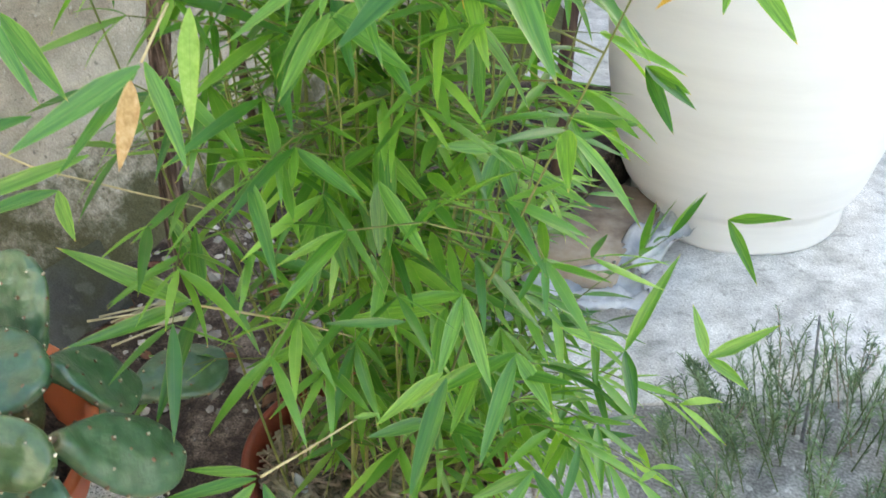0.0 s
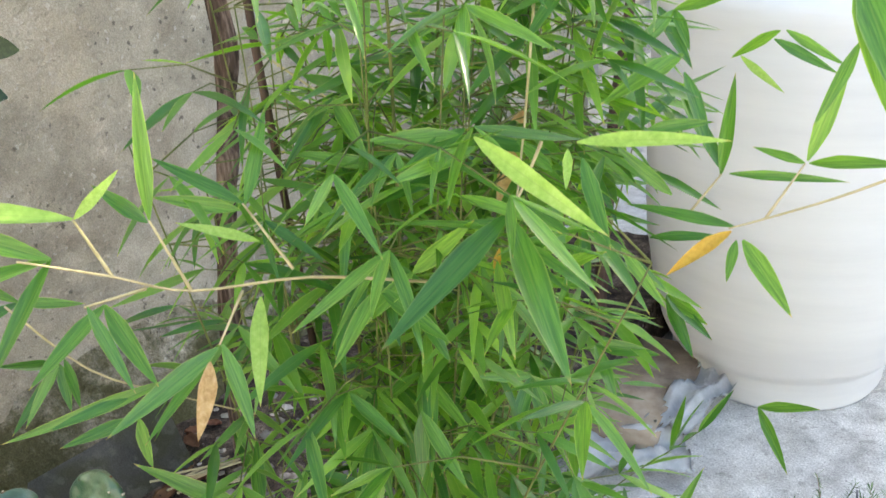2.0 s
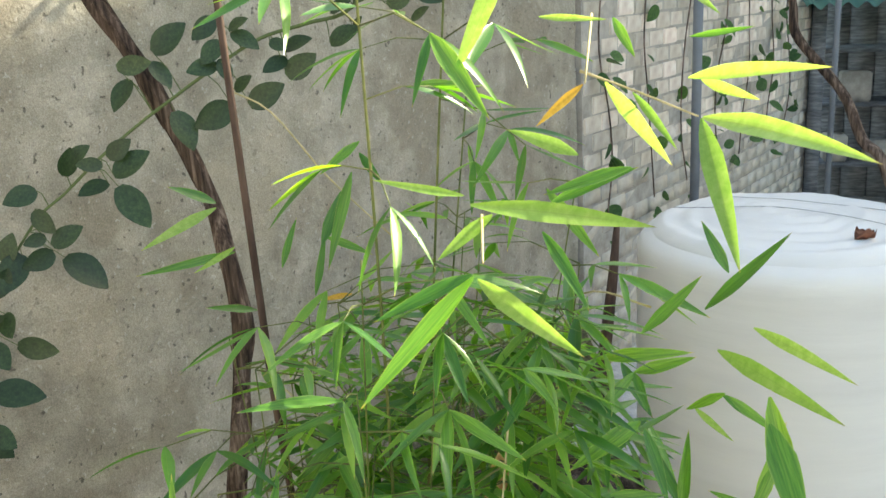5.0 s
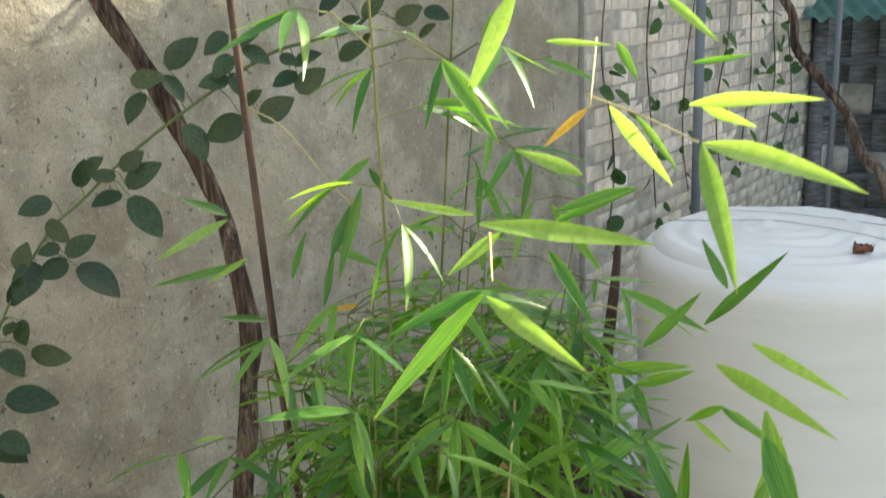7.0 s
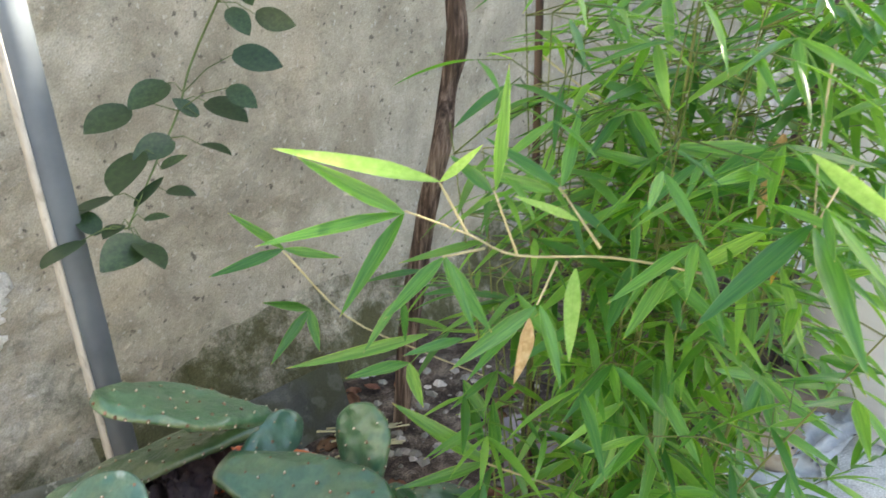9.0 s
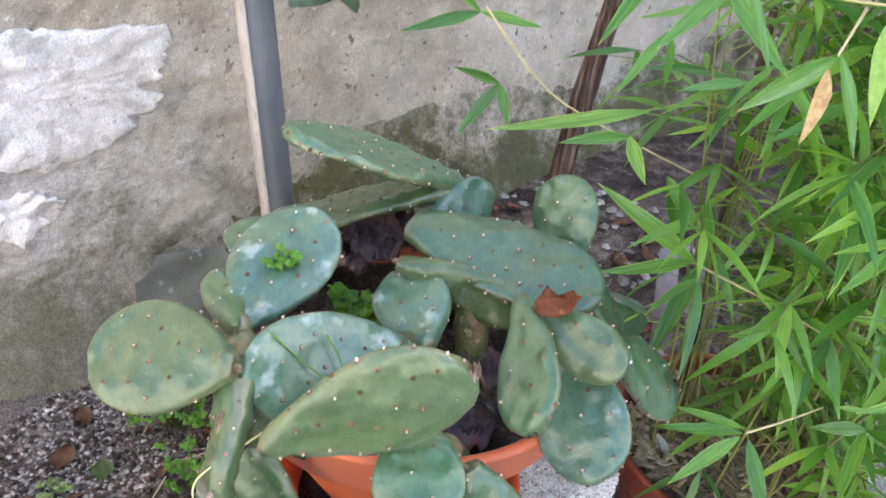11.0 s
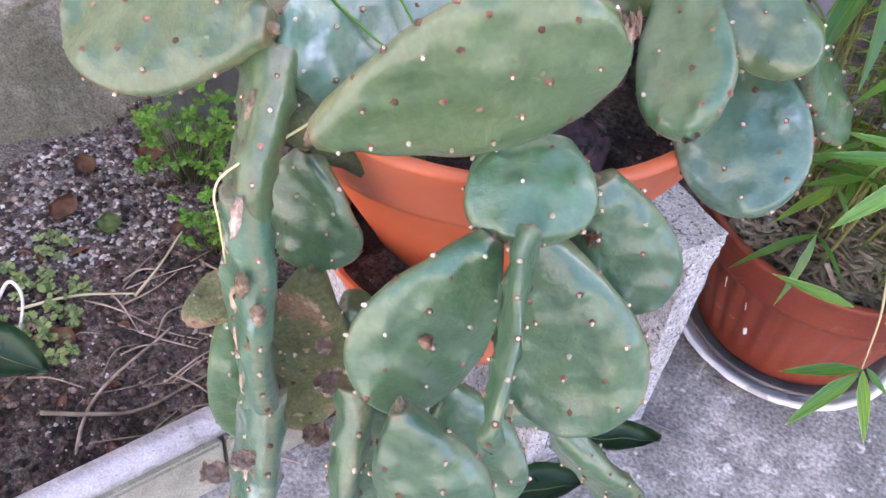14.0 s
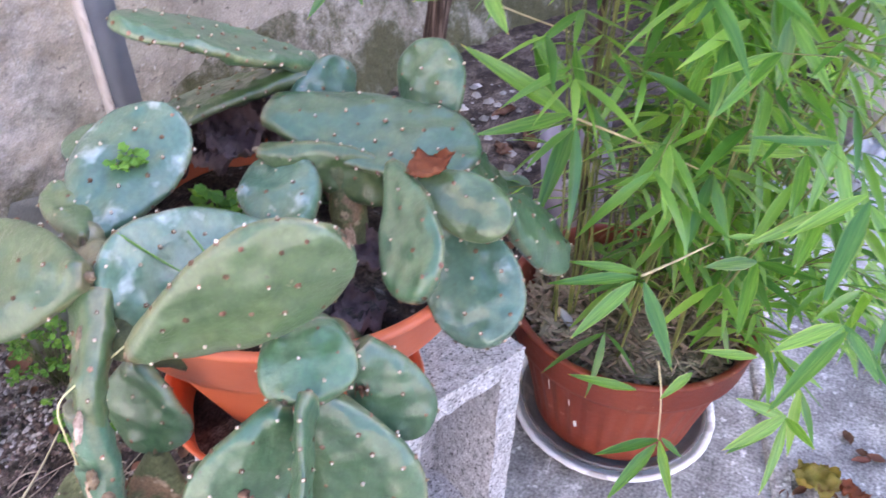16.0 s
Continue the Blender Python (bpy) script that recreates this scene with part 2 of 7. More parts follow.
                     spots=[(46, 0.645, (0.10, 0.09, 0.08), 0.8), (3.5, 0.56, (0.30, 0.26, 0.205), 0.6), (2.2, 0.57, (0.50, 0.44, 0.35), 0.5), (60, 0.64, (0.62, 0.60, 0.56), 0.5)], patch=((-1.42, 0.88, 0.34), 0.50, (0.43, 0.415, 0.395), 0.85), moss=(0.40, 0.05, (0.080, 0.082, 0.030), 0.85))
M_FOOTING = material("mossy_footing", [(0.22, (0.25, 0.222, 0.18)), (0.5, (0.405, 0.37, 0.308)), (0.78, (0.57, 0.53, 0.455))], scale=9, rough=0.95,
                     bump=0.030, bump_scale=26, grain=0.32, grain_scale=300,
                     spots=[(46, 0.645, (0.10, 0.09, 0.08), 0.8), (3.5, 0.56, (0.30, 0.26, 0.205), 0.6), (2.2, 0.57, (0.50, 0.44, 0.35), 0.5), (60, 0.64, (0.62, 0.60, 0.56), 0.5)], moss=(0.53, 0.19, (0.062, 0.064, 0.020), 0.92), patch=((-1.42, 0.88, 0.34), 0.50, (0.40, 0.385, 0.365), 0.85))
M_FOOTING_PALE = material("mossy_render", [(0.22, (0.25, 0.222, 0.18)), (0.5, (0.405, 0.37, 0.308)), (0.78, (0.57, 0.53, 0.455))], scale=9, rough=0.95,
                     bump=0.030, bump_scale=26, grain=0.32, grain_scale=300,
                     spots=[(46, 0.645, (0.10, 0.09, 0.08), 0.8), (3.5, 0.56, (0.30, 0.26, 0.205), 0.6), (2.2, 0.57, (0.50, 0.44, 0.35), 0.5), (60, 0.64, (0.62, 0.60, 0.56), 0.5)], moss=(0.50, 0.02, (0.078, 0.080, 0.034), 0.80), patch=((-1.42, 0.88, 0.34), 0.50, (0.40, 0.385, 0.365), 0.85))
M_PAVING = material("concrete_paving", [(0.22, (0.115, 0.113, 0.110)), (0.48, (0.271, 0.268, 0.261)), (0.75, (0.552, 0.547, 0.538))], scale=14, rough=0.9,
                    bump=0.009, bump_scale=45, grain=0.45, grain_scale=170, soft=0.2, soft_scale=4, spots=[(9, 0.58, (0.22, 0.215, 0.21), 0.6), (26, 0.60, (0.20, 0.195, 0.19), 0.6), (34, 0.62, (0.74, 0.74, 0.74), 0.6), (80, 0.66, (0.13, 0.13, 0.13), 0.6)])
M_SOIL = material("dark_soil", [(0.25, (0.016, 0.011, 0.009)), (0.5, (0.062, 0.045, 0.037)), (0.78, (0.21, 0.17, 0.14))], scale=30, rough=0.97,
                  bump=0.02, bump_scale=60, grain=0.7, grain_scale=260, soft=0.42, soft_scale=9, spots=[(3, 0.60, (0.12, 0.10, 0.09), 0.5), (70, 0.66, (0.30, 0.28, 0.27), 0.7)], patch=((-1.24, 0.83, 0.08), 0.30, (0.19, 0.17, 0.155), 0.75))
M_BLOCK = material("concrete_block", [(0.3, (0.38, 0.38, 0.39)), (0.5, (0.58, 0.58, 0.59)), (0.7, (0.74, 0.74, 0.75))], scale=60, rough=0.95,
                   bump=0.009, bump_scale=150, grain=0.4, grain_scale=330, spots=[(190, 0.58, (0.10, 0.10, 0.10), 0.85), (240, 0.62, (0.8, 0.8, 0.8), 0.5)])
M_TERRA = material("orange_plastic", [(0.3, (0.490, 0.106, 0.043)), (0.5, (0.612, 0.146, 0.058)), (0.75, (0.694, 0.198, 0.090))], scale=6, rough=0.42, spec=0.45,
                   bump=0.0006, bump_scale=120)
M_TERRA_OLD = material("worn_brown_plastic", [(0.3, (0.13, 0.024, 0.012)), (0.5, (0.19, 0.036, 0.017)), (0.75, (0.27, 0.062, 0.030))], scale=7, rough=0.5, spec=0.4,
                       bump=0.001, bump_scale=100, grain=0.1, spots=[(16, 0.67, (0.45, 0.24, 0.16), 0.5), (120, 0.7, (0.55, 0.35, 0.28), 0.5)])
M_SAUCER = material("white_plastic_saucer", [(0.3, (0.66, 0.65, 0.63)), (0.5, (0.82, 0.81, 0.79)), (0.75, (0.88, 0.87, 0.85))], scale=12, rough=0.6, spots=[(18, 0.64, (0.30, 0.27, 0.23), 0.6)])
M_TANK = material("white_tank_plastic", [(0.3, (0.72, 0.72, 0.725)), (0.55, (0.80, 0.80, 0.80)), (0.8, (0.85, 0.85, 0.845))], scale=1.6, rough=0.5, spec=0.4,
                  stretch=(0.6, 0.6, 5.0), bump=0.002, bump_scale=5)
PAD_LOOK = dict(scale=22, rough=0.34, spec=0.5, per_object=0.16, bump=0.0050, bump_scale=30, soft_scale=8, soft=0.30, grain=0.12, grain_scale=190, coat=0.7, edge=((0.24, 0.21, 0.10), 0.5))
SCARS = [(70, 0.72, (0.30, 0.26, 0.15), 0.6), (55, 0.53, (0.13, 0.20, 0.095), 0.25, 0.14), (38, 0.54, (0.032, 0.070, 0.030), 0.28, 0.16), (13, 0.50, (0.135, 0.155, 0.062), 0.35, 0.25), (110, 0.72, (0.06, 0.05, 0.03), 0.6)]
M_PAD = material("cactus_skin", [(0.22, (0.023, 0.075, 0.030)), (0.5, (0.044, 0.114, 0.050)), (0.78, (0.072, 0.144, 0.074))], spots=SCARS + [(9, 0.48, (0.105, 0.180, 0.120), 0.4, 0.25)], **PAD_LOOK)
M_PAD_OLIVE = material("olive_cactus_skin", [(0.22, (0.033, 0.074, 0.024)), (0.5, (0.056, 0.105, 0.037)), (0.78, (0.086, 0.129, 0.054))], spots=SCARS + [(8, 0.48, (0.090, 0.150, 0.080), 0.4, 0.25)], **PAD_LOOK)
# pale blotches: waxy bloom, with white-blue highlights put into the colour
M_PAD_BLUE = material("glaucous_cactus_skin", [(0.22, (0.030, 0.092, 0.054)), (0.5, (0.054, 0.130, 0.081)), (0.78, (0.091, 0.172, 0.120))], spots=SCARS + [(9, 0.50, (0.14, 0.24, 0.19), 0.5, 0.25), (30, 0.60, (0.38, 0.46, 0.43), 0.6, 0.12)], **PAD_LOOK)
M_PAD_CORK = material("corky_cactus_skin", [(0.25, (0.055, 0.065, 0.028)), (0.5, (0.105, 0.125, 0.055)), (0.75, (0.22, 0.20, 0.10))], spots=[(26, 0.56, (0.26, 0.16, 0.10), 0.75), (14, 0.56, (0.075, 0.14, 0.065), 0.8), (60, 0.64, (0.42, 0.33, 0.22), 0.7), (90, 0.66, (0.05, 0.035, 0.025), 0.7)],
                      scale=26, rough=0.65, per_object=0.12, bump=0.008, bump_scale=55, soft_scale=8, grain=0.25, grain_scale=350)
M_CORK = material("brown_cork", [(0.3, (0.09, 0.062, 0.038)), (0.5, (0.20, 0.145, 0.09)), (0.75, (0.42, 0.34, 0.23))], scale=60, rough=0.95, bump=0.006, bump_scale=120, grain=0.3)
M_BARK = material("grey_brown_bark", [(0.3, (0.022, 0.014, 0.011)), (0.48, (0.12, 0.080, 0.063)), (0.68, (0.38, 0.285, 0.235))], scale=24, rough=0.95, stretch=(3.5, 3.5, 0.22),
                  bump=0.016, bump_scale=34)
LEAF_GREEN = [(0.2, (0.038, 0.120, 0.026)), (0.5, (0.098, 0.262, 0.046)), (0.8, (0.22, 0.43, 0.095))]
M_BAMBOO = material("bamboo_leaf", LEAF_GREEN, scale=9, rough=0.34, coat=0.45, spec=0.5, per_object=0.40, stretch=(4.0, 0.22, 0.6), soft=0.15, soft_scale=2, through_light=(0.45, (2.0, 1.9, 0.5)), veins=True)
M_BAMBOO_FAR = material("bamboo_foliage", LEAF_GREEN, scale=7, rough=0.34, coat=0.45, spec=0.5, island=0.42, soft=0.2, soft_scale=4, through_light=(0.45, (2.0, 1.9, 0.5)), veins=True)
M_CANE = material("bamboo_cane", [(0.3, (0.07, 0.10, 0.025)), (0.5, (0.14, 0.16, 0.045)), (0.75, (0.27, 0.25, 0.10))], scale=20, rough=0.5)
M_DRYLEAF = material("dry_leaf", [(0.3, (0.48, 0.28, 0.12)), (0.5, (0.66, 0.43, 0.21)), (0.75, (0.78, 0.60, 0.38))], scale=12, rough=0.7, per_object=0.2,
                     through_light=(0.35, (1.2, 1.0, 0.8)))
M_ROSE = material("rose_leaf", [(0.3, (0.018, 0.036, 0.017)), (0.5, (0.031, 0.062, 0.026)), (0.75, (0.06, 0.10, 0.042))], scale=12, rough=0.4, per_object=0.25, spec=0.45,
                  through_light=(0.2, (1.4, 1.5, 0.7)))
M_GREENSTEM = material("rose_stem", [(0.3, (0.06, 0.09, 0.03)), (0.6, (0.12, 0.16, 0.06))], scale=20, rough=0.6)
M_PIPE = material("grey_metal_pipe", [(0.3, (0.125, 0.14, 0.165)), (0.5, (0.165, 0.185, 0.215)), (0.75, (0.21, 0.23, 0.26))], scale=6, rough=0.72, spec=0.3)
M_BRICK = material("pale_brick", [(0.3, (0.62, 0.53, 0.46)), (0.5, (0.78, 0.71, 0.63)), (0.75, (0.86, 0.82, 0.76))], scale=9, rough=0.93, per_object=0.3, bump=0.006, bump_scale=40)
M_MORTAR = material("mortar", [(0.3, (0.33, 0.30, 0.27)), (0.6, (0.50, 0.47, 0.43))], scale=15, rough=0.95)
M_DARKWOOD = material("weathered_dark_timber", [(0.3, (0.08, 0.084, 0.095)), (0.5, (0.17, 0.178, 0.195)), (0.75, (0.33, 0.335, 0.355))], scale=9, rough=0.8, stretch=(1, 1, 6))
M_CURB = material("painted_curb_top", [(0.3, (0.36, 0.36, 0.37)), (0.5, (0.52, 0.52, 0.53)), (0.75, (0.64, 0.64, 0.65))], scale=18, rough=0.85, bump=0.005, grain=0.2, spots=[(22, 0.6, (0.34, 0.33, 0.31), 0.6), (90, 0.66, (0.16, 0.15, 0.14), 0.6)])
M_CURBFACE = material("grey_green_curb_stone", [(0.3, (0.17, 0.17, 0.135)), (0.5, (0.26, 0.26, 0.21)), (0.75, (0.35, 0.35, 0.29))], scale=14, rough=0.9, bump=0.005, grain=0.25, per_object=0.12)
M_TUFT = material("pale_spine_tuft", [(0.3, (0.28, 0.22, 0.14)), (0.5, (0.46, 0.40, 0.30)), (0.7, (0.62, 0.57, 0.47))], scale=120, rough=0.95, island=0.3, soft_scale=60)
M_AREOLE = material("areole", [(0.3, (0.07, 0.038, 0.022)), (0.5, (0.14, 0.078, 0.045)), (0.62, (0.24, 0.15, 0.095))], scale=120, rough=0.95, island=0.3, soft_scale=60)
M_CRUMB = material("soil_crumb", [(0.3, (0.018, 0.012, 0.010)), (0.5, (0.058, 0.042, 0.034)), (0.72, (0.19, 0.15, 0.12))], scale=90, rough=0.97, island=0.65, soft=0.4, soft_scale=40)
M_UNSEEN_WALL = material("pale_unseen_wall", [(0.3, (0.50, 0.48, 0.45)), (0.6, (0.62, 0.60, 0.56))], scale=3, rough=0.9)

# ---------------------------------------------------------------- the boundary wall
W0 = Vector((-1.28, 1.20, 0.0))
WD = Vector((0.41, 0.912, 0.0)).normalized()
WN = Vector((WD.y, -WD.x, 0.0))


def on_wall(u, h, out=0.0):
    """A place on the wall: u metres along it, h up, out towards the yard."""
    return W0 + WD * u + WN * out + Vector((0, 0, h))


def sheet(bm, rows):
    vs = [[bm.verts.new(p) for p in row] for row in rows]
    for a, b in zip(vs, vs[1:]):
        for i in range(len(a) - 1):
            bm.faces.new((a[i], a[i + 1], b[i + 1], b[i]))
    return vs


WALL_END = 3.1                     # where the plaster stops and the brickwork starts


def wall_bulge(u, h):
    """How far the uneven plaster stands out; it crumbles towards the old limewash."""
    rough = 0.0014 + 0.0105 * max(0.0, min(1.0, (0.45 - u) / 0.5))
    lump = noise.noise(Vector((u * 21, h * 21, 7))) + 0.7 * noise.noise(Vector((u * 47, h * 47, 3)))
    return 0.012 * noise.noise(Vector((u * 1.3, h * 1.3, 4))) + 0.004 * noise.noise(Vector((u * 9, h * 9, 1))) + rough * lump


bm = bmesh.new()
nu, nh = 420, 200
rows = []
for j in range(nh + 1):
    h = 3.0 * j / nh
    row = []
    for i in range(nu + 1):
        u = -2.2 + (WALL_END + 2.2) * i / nu
        p = on_wall(u, h)
        row.append(p + WN * wall_bulge(u, h))
    rows.append(row)
front = sheet(bm, rows)
back = [[bm.verts.new(on_wall(-2.2 + (WALL_END + 2.2) * i / nu, h, -0.22)) for i in (0, nu)] for h in (0, 3.0)]
bm.faces.new((back[0][1], back[0][0], back[1][0], back[1][1]))
bm.faces.new([*front[-1], back[1][1], back[1][0]])
wall = tagged(part("wall_west", bm, M_PLASTER, None), "weathered grey cement-rendered garden wall with pits and stains", "wall", kind="structure")

# the battered footing at the foot of the wall: crumbling and pale below the limewash, mossy further on
prof = [(-0.03, 0.46), (0.0, 0.38), (0.011, 0.345), (0.022, 0.31), (0.036, 0.28), (0.05, 0.25), (0.072, 0.21), (0.095, 0.17), (0.12, 0.13), (0.15, 0.09), (0.17, 0.04), (0.19, -0.02), (0.21, -0.1)]


def build_footing(name, label, u0, u1, steps, mat):
    bm = bmesh.new()
    rows = []
    for k, (out, h) in enumerate(prof):
        row = []
        for i in range(steps + 1):
            u = u0 + (u1 - u0) * i / steps
            w = 0.03 * noise.noise(Vector((u * 2.1, h * 3, 9))) + 0.012 * noise.noise(Vector((u * 8, h * 9, 2))) + 0.010 * noise.noise(Vector((u * 23, h * 23, 2))) + 0.006 * noise.noise(Vector((u * 51, h * 51, 8)))
            low = 0.50 + 0.50 * max(0.0, min(1.0, (u + 0.05) / 0.5))
            row.append(on_wall(u, (h if h < 0 else h * low) + (0.05 * noise.noise(Vector((u * 2, 0, 5))) if k < 5 else 0), out + (w if k > 1 else 0.35 * w)))
        rows.append(row)
    sheet(bm, rows[::-1])
    return tagged(part(name, bm, mat, None), label, "wall", kind="structure")


build_footing("footing_1", "crumbling pale footing below the peeling limewash", -2.2, 0.12, 230, M_FOOTING_PALE)
build_footing("footing_2", "sloping mossy footing along the base of the wall", 0.12, WALL_END, 290, M_FOOTING)

# ---------------------------------------------------------------- ground
bm = bmesh.new()
bmesh.ops.create_grid(bm, x_segments=60, y_segments=60, size=30)
for v in bm.verts:
    v.co.x, v.co.y = v.co.x * 1.0, v.co.y + 6
ground = tagged(part("ground", bm, M_PAVING, None), "worn pale grey concrete paving of the yard", "ground", kind="structure")

# soil bed between curb and wall
CURB_A, CURB_B = Vector((-0.866, 0.033, 0)), Vector((-0.642, 0.515, 0))
CD = (CURB_B - CURB_A).normalized()


def bed_height(x, y):
    return 0.05 + 0.10 * max(0.0, min(1.0, (y - 0.9) / 0.9)) + 0.02 * noise.noise(Vector((x * 4, y * 4, 0))) + 0.008 * noise.noise(Vector((x * 17, y * 17, 3)))


bm = bmesh.new()
rows = []
for j in range(111):
    v_ = -1.0 + 4.1 * j / 110
    a = on_wall(v_ - 1.0, 0, 0.0)
    far = CURB_A + CD * (v_ + 0.30)
    row = []
    for i in range(41):
        p = a.lerp(far, i / 40)
        row.append((p.x, p.y, bed_height(p.x, p.y) if i < 40 else 0.02))
    rows.append(row)
sheet(bm, [r[::-1] for r in rows])
bed = tagged(part("soil_bed", bm, M_SOIL, None), "dark soil bed with rubble and twigs beside the wall", "soil", kind="structure")

# ---------------------------------------------------------------- curb of the bed
CURB_T = math.atan2(CD.y, CD.x)


def build_curb():
    top = bmesh.new()
    m = basis(CURB_A, CD, Vector((-CD.y, CD.x, 0)), Vector((0, 0, 1)))
    box(top, (-1.2, 0.0, 0.105), (0.66, 0.034, 0.14), 0.006, m)
    c = tagged(part("curb", top, M_CURB, None), "whitewashed concrete curb edging the soil bed", "curb", kind="structure")
    x = -1.2
    while x < 0.6:
        b = bmesh.new()
        box(b, (x + 0.003, -0.006, 0.0), (min(0.66, x + 0.242), 0.034, 0.103), 0.004, m)
        part("curb_stone", b, M_CURBFACE, c, smooth=False)
        x += 0.245


build_curb()


# ---------------------------------------------------------------- hollow concrete block, standing on end
def build_block(corner, along, depth_dir):
    """corner: the far right corner; the long hollow face runs along 'along', the block goes back along 'depth_dir'."""
    block = thing("concrete_block", "rough grey hollow concrete block under the cactus pot", "block", (corner[0], corner[1], 0))
    x, y = Vector((*along, 0)).normalized(), Vector((*depth_dir, 0)).normalized()
    w, d, h, deep = 0.40, 0.25, 0.397, 0.13
    xs, zs = (0.0, 0.04, 0.185, 0.215, 0.36, w), (0.0, 0.04, h - 0.04, h)
    bm = bmesh.new()
    front = [[bm.verts.new((a, 0, c)) for a in xs] for c in zs]
    for j in range(3):
        for i in range(5):
            rim = [front[j][i], front[j][i + 1], front[j + 1][i + 1], front[j + 1][i]]
            if j == 1 and i in (1, 3):
                sunk = [bm.verts.new((v.co.x, deep, v.co.z)) for v in rim]
                for k in range(4):
                    bm.faces.new((rim[k], rim[(k + 1) % 4], sunk[(k + 1) % 4], sunk[k]))
                bm.faces.new(sunk)
            else:
                bm.faces.new(rim)
    back = [[bm.verts.new((a, d, c)) for a in xs] for c in zs]
    for j in range(3):
        for i in range(5):
            bm.faces.new((back[j][i + 1], back[j][i], back[j + 1][i], back[j + 1][i + 1]))
    for j in (0, 3):
        for i in range(5):
            bm.faces.new((front[j][i], front[j][i + 1], back[j][i + 1], back[j][i]))
    for i in (0, 5):
        for j in range(3):
            bm.faces.new((front[j][i], front[j + 1][i], back[j + 1][i], back[j][i]))
    bmesh.ops.subdivide_edges(bm, edges=bm.edges[:], cuts=11, use_grid_fill=True)
    bmesh.ops.recalc_face_normals(bm, faces=bm.faces)
    for v in bm.verts:
        n = noise.noise_vector(v.co * 45) * 0.0022 + noise.noise_vector(v.co * 130) * 0.0022
        v.co += n
    bmesh.ops.transform(bm, matrix=basis((0, 0, 0), x, y, Vector((0, 0, 1))), verts=bm.verts)
    part("block_body", bm, M_BLOCK, block, smooth=False)


build_block((-0.2065, 0.9056), (-0.52, -0.854), (-0.854, 0.52))


# ---------------------------------------------------------------- flower pots
def build_pot(name, label, at, mat, r_top, r_foot, h, rim_h, ribs=0, flare=0.008):
    pot = thing(name, label, "flower pot", at)
    bm = bmesh.new()
    rim = r_top + 0.012

    def fl(a, z):
        return 1 + (0.010 * math.cos(a * ribs) if ribs and 0.02 < z < h - rim_h - 0.012 else 0)
    prof = [(r_foot - 0.02, 0.004), (r_foot - 0.006, 0.0), (r_foot, 0.006), (r_foot + 0.003, 0.02)]
    hb = h - rim_h - 0.006
    for k in range(1, 9):
        f = k / 8
        prof.append((r_foot + (r_top - 0.004 - flare - r_foot) * f ** 0.95, 0.02 + (hb - 0.02) * f))
    prof += [(rim - flare, hb + 0.004), (rim - 0.8 * flare, hb + 0.012), (rim, h - 0.008), (rim + 0.003, h - 0.003), (rim, h), (rim - 0.008, h),
             (rim - 0.012, h - 0.004), (r_top - 0.008 - flare, h - rim_h), (r_top - 0.014 - flare, h - rim_h - 0.02)]
    rings = lathe(bm, prof, 300 if ribs else 96, wobble=fl)
    cap(bm, rings[0], True)
    part("pot_body", bm, mat, pot)
    return pot


def soil_disc(parent, r, z, mat, name="soil", seed=0, lift=0.02):
    bm = bmesh.new()
    rings = [[bm.verts.new((0, 0, z + lift))]]
    for k in range(1, 15):
        ring = []
        for i in range(48):
            a = 2 * math.pi * i / 48
            rr = r * k / 14
            p = Vector((rr * math.cos(a), rr * math.sin(a), 0))
            p.z = z + lift * (1 - (k / 14) ** 2) + 0.012 * noise.noise(p * 22 + Vector((seed, 0, 0))) + 0.006 * noise.noise(p * 60)
            ring.append(bm.verts.new(p))
        rings.append(ring)
    for i in range(48):
        bm.faces.new((rings[0][0], rings[1][i], rings[1][(i + 1) % 48]))
    for a, b in zip(rings[1:], rings[2:]):
        for i in range(48):
            j = (i + 1) % 48
            bm.faces.new((a[i], b[i], b[j], a[j]))
    return part(name, bm, mat, parent, "dark crumbly potting soil")


POT_AT = Vector((-0.077, 1.212, 0.024))
M_GREYPLASTIC = material("grey_plastic", [(0.3, (0.07, 0.066, 0.062)), (0.5, (0.125, 0.12, 0.115)), (0.75, (0.21, 0.205, 0.195))], scale=14, rough=0.55, spots=[(30, 0.62, (0.30, 0.28, 0.26), 0.5)])
saucer = thing("plant_saucer", "chipped white plastic saucer under the bamboo pot", "saucer", (POT_AT.x, POT_AT.y, 0))
bm = bmesh.new()
rings = lathe(bm, [(0.15, 0.004), (0.164, 0.0), (0.174, 0.010), (0.182, 0.024), (0.1885, 0.0255), (0.1885, 0.0285), (0.1765, 0.0270), (0.170, 0.013), (0.158, 0.009)], 120,
              wobble=lambda a, z: 1 + 0.010 * noise.noise(Vector((3 * math.cos(a), 3 * math.sin(a), z * 20))) + (0.010 * noise.noise(Vector((14 * math.cos(a), 14 * math.sin(a), 5))) if z > 0.02 else 0))
cap(bm, rings[0], True)
cap(bm, rings[-1])
part("dish", bm, M_SAUCER, saucer)
# grey tray, widened and darkened to paint the shaded gap inside the saucer
tray = thing("pot_tray", "grey plastic tray, darkened for the shaded gap between pot and saucer", "tray", (POT_AT.x, POT_AT.y, 0.012))
bm = bmesh.new()
rings = lathe(bm, [(0.14, 0.003), (0.150, 0.0), (0.160, 0.006), (0.169, 0.021), (0.1715, 0.026), (0.170, 0.027), (0.163, 0.022), (0.152, 0.012), (0.146, 0.009)], 96)
cap(bm, rings[0], True)
cap(bm, rings[-1])
part("tray_body", bm, M_GREYPLASTIC, tray)
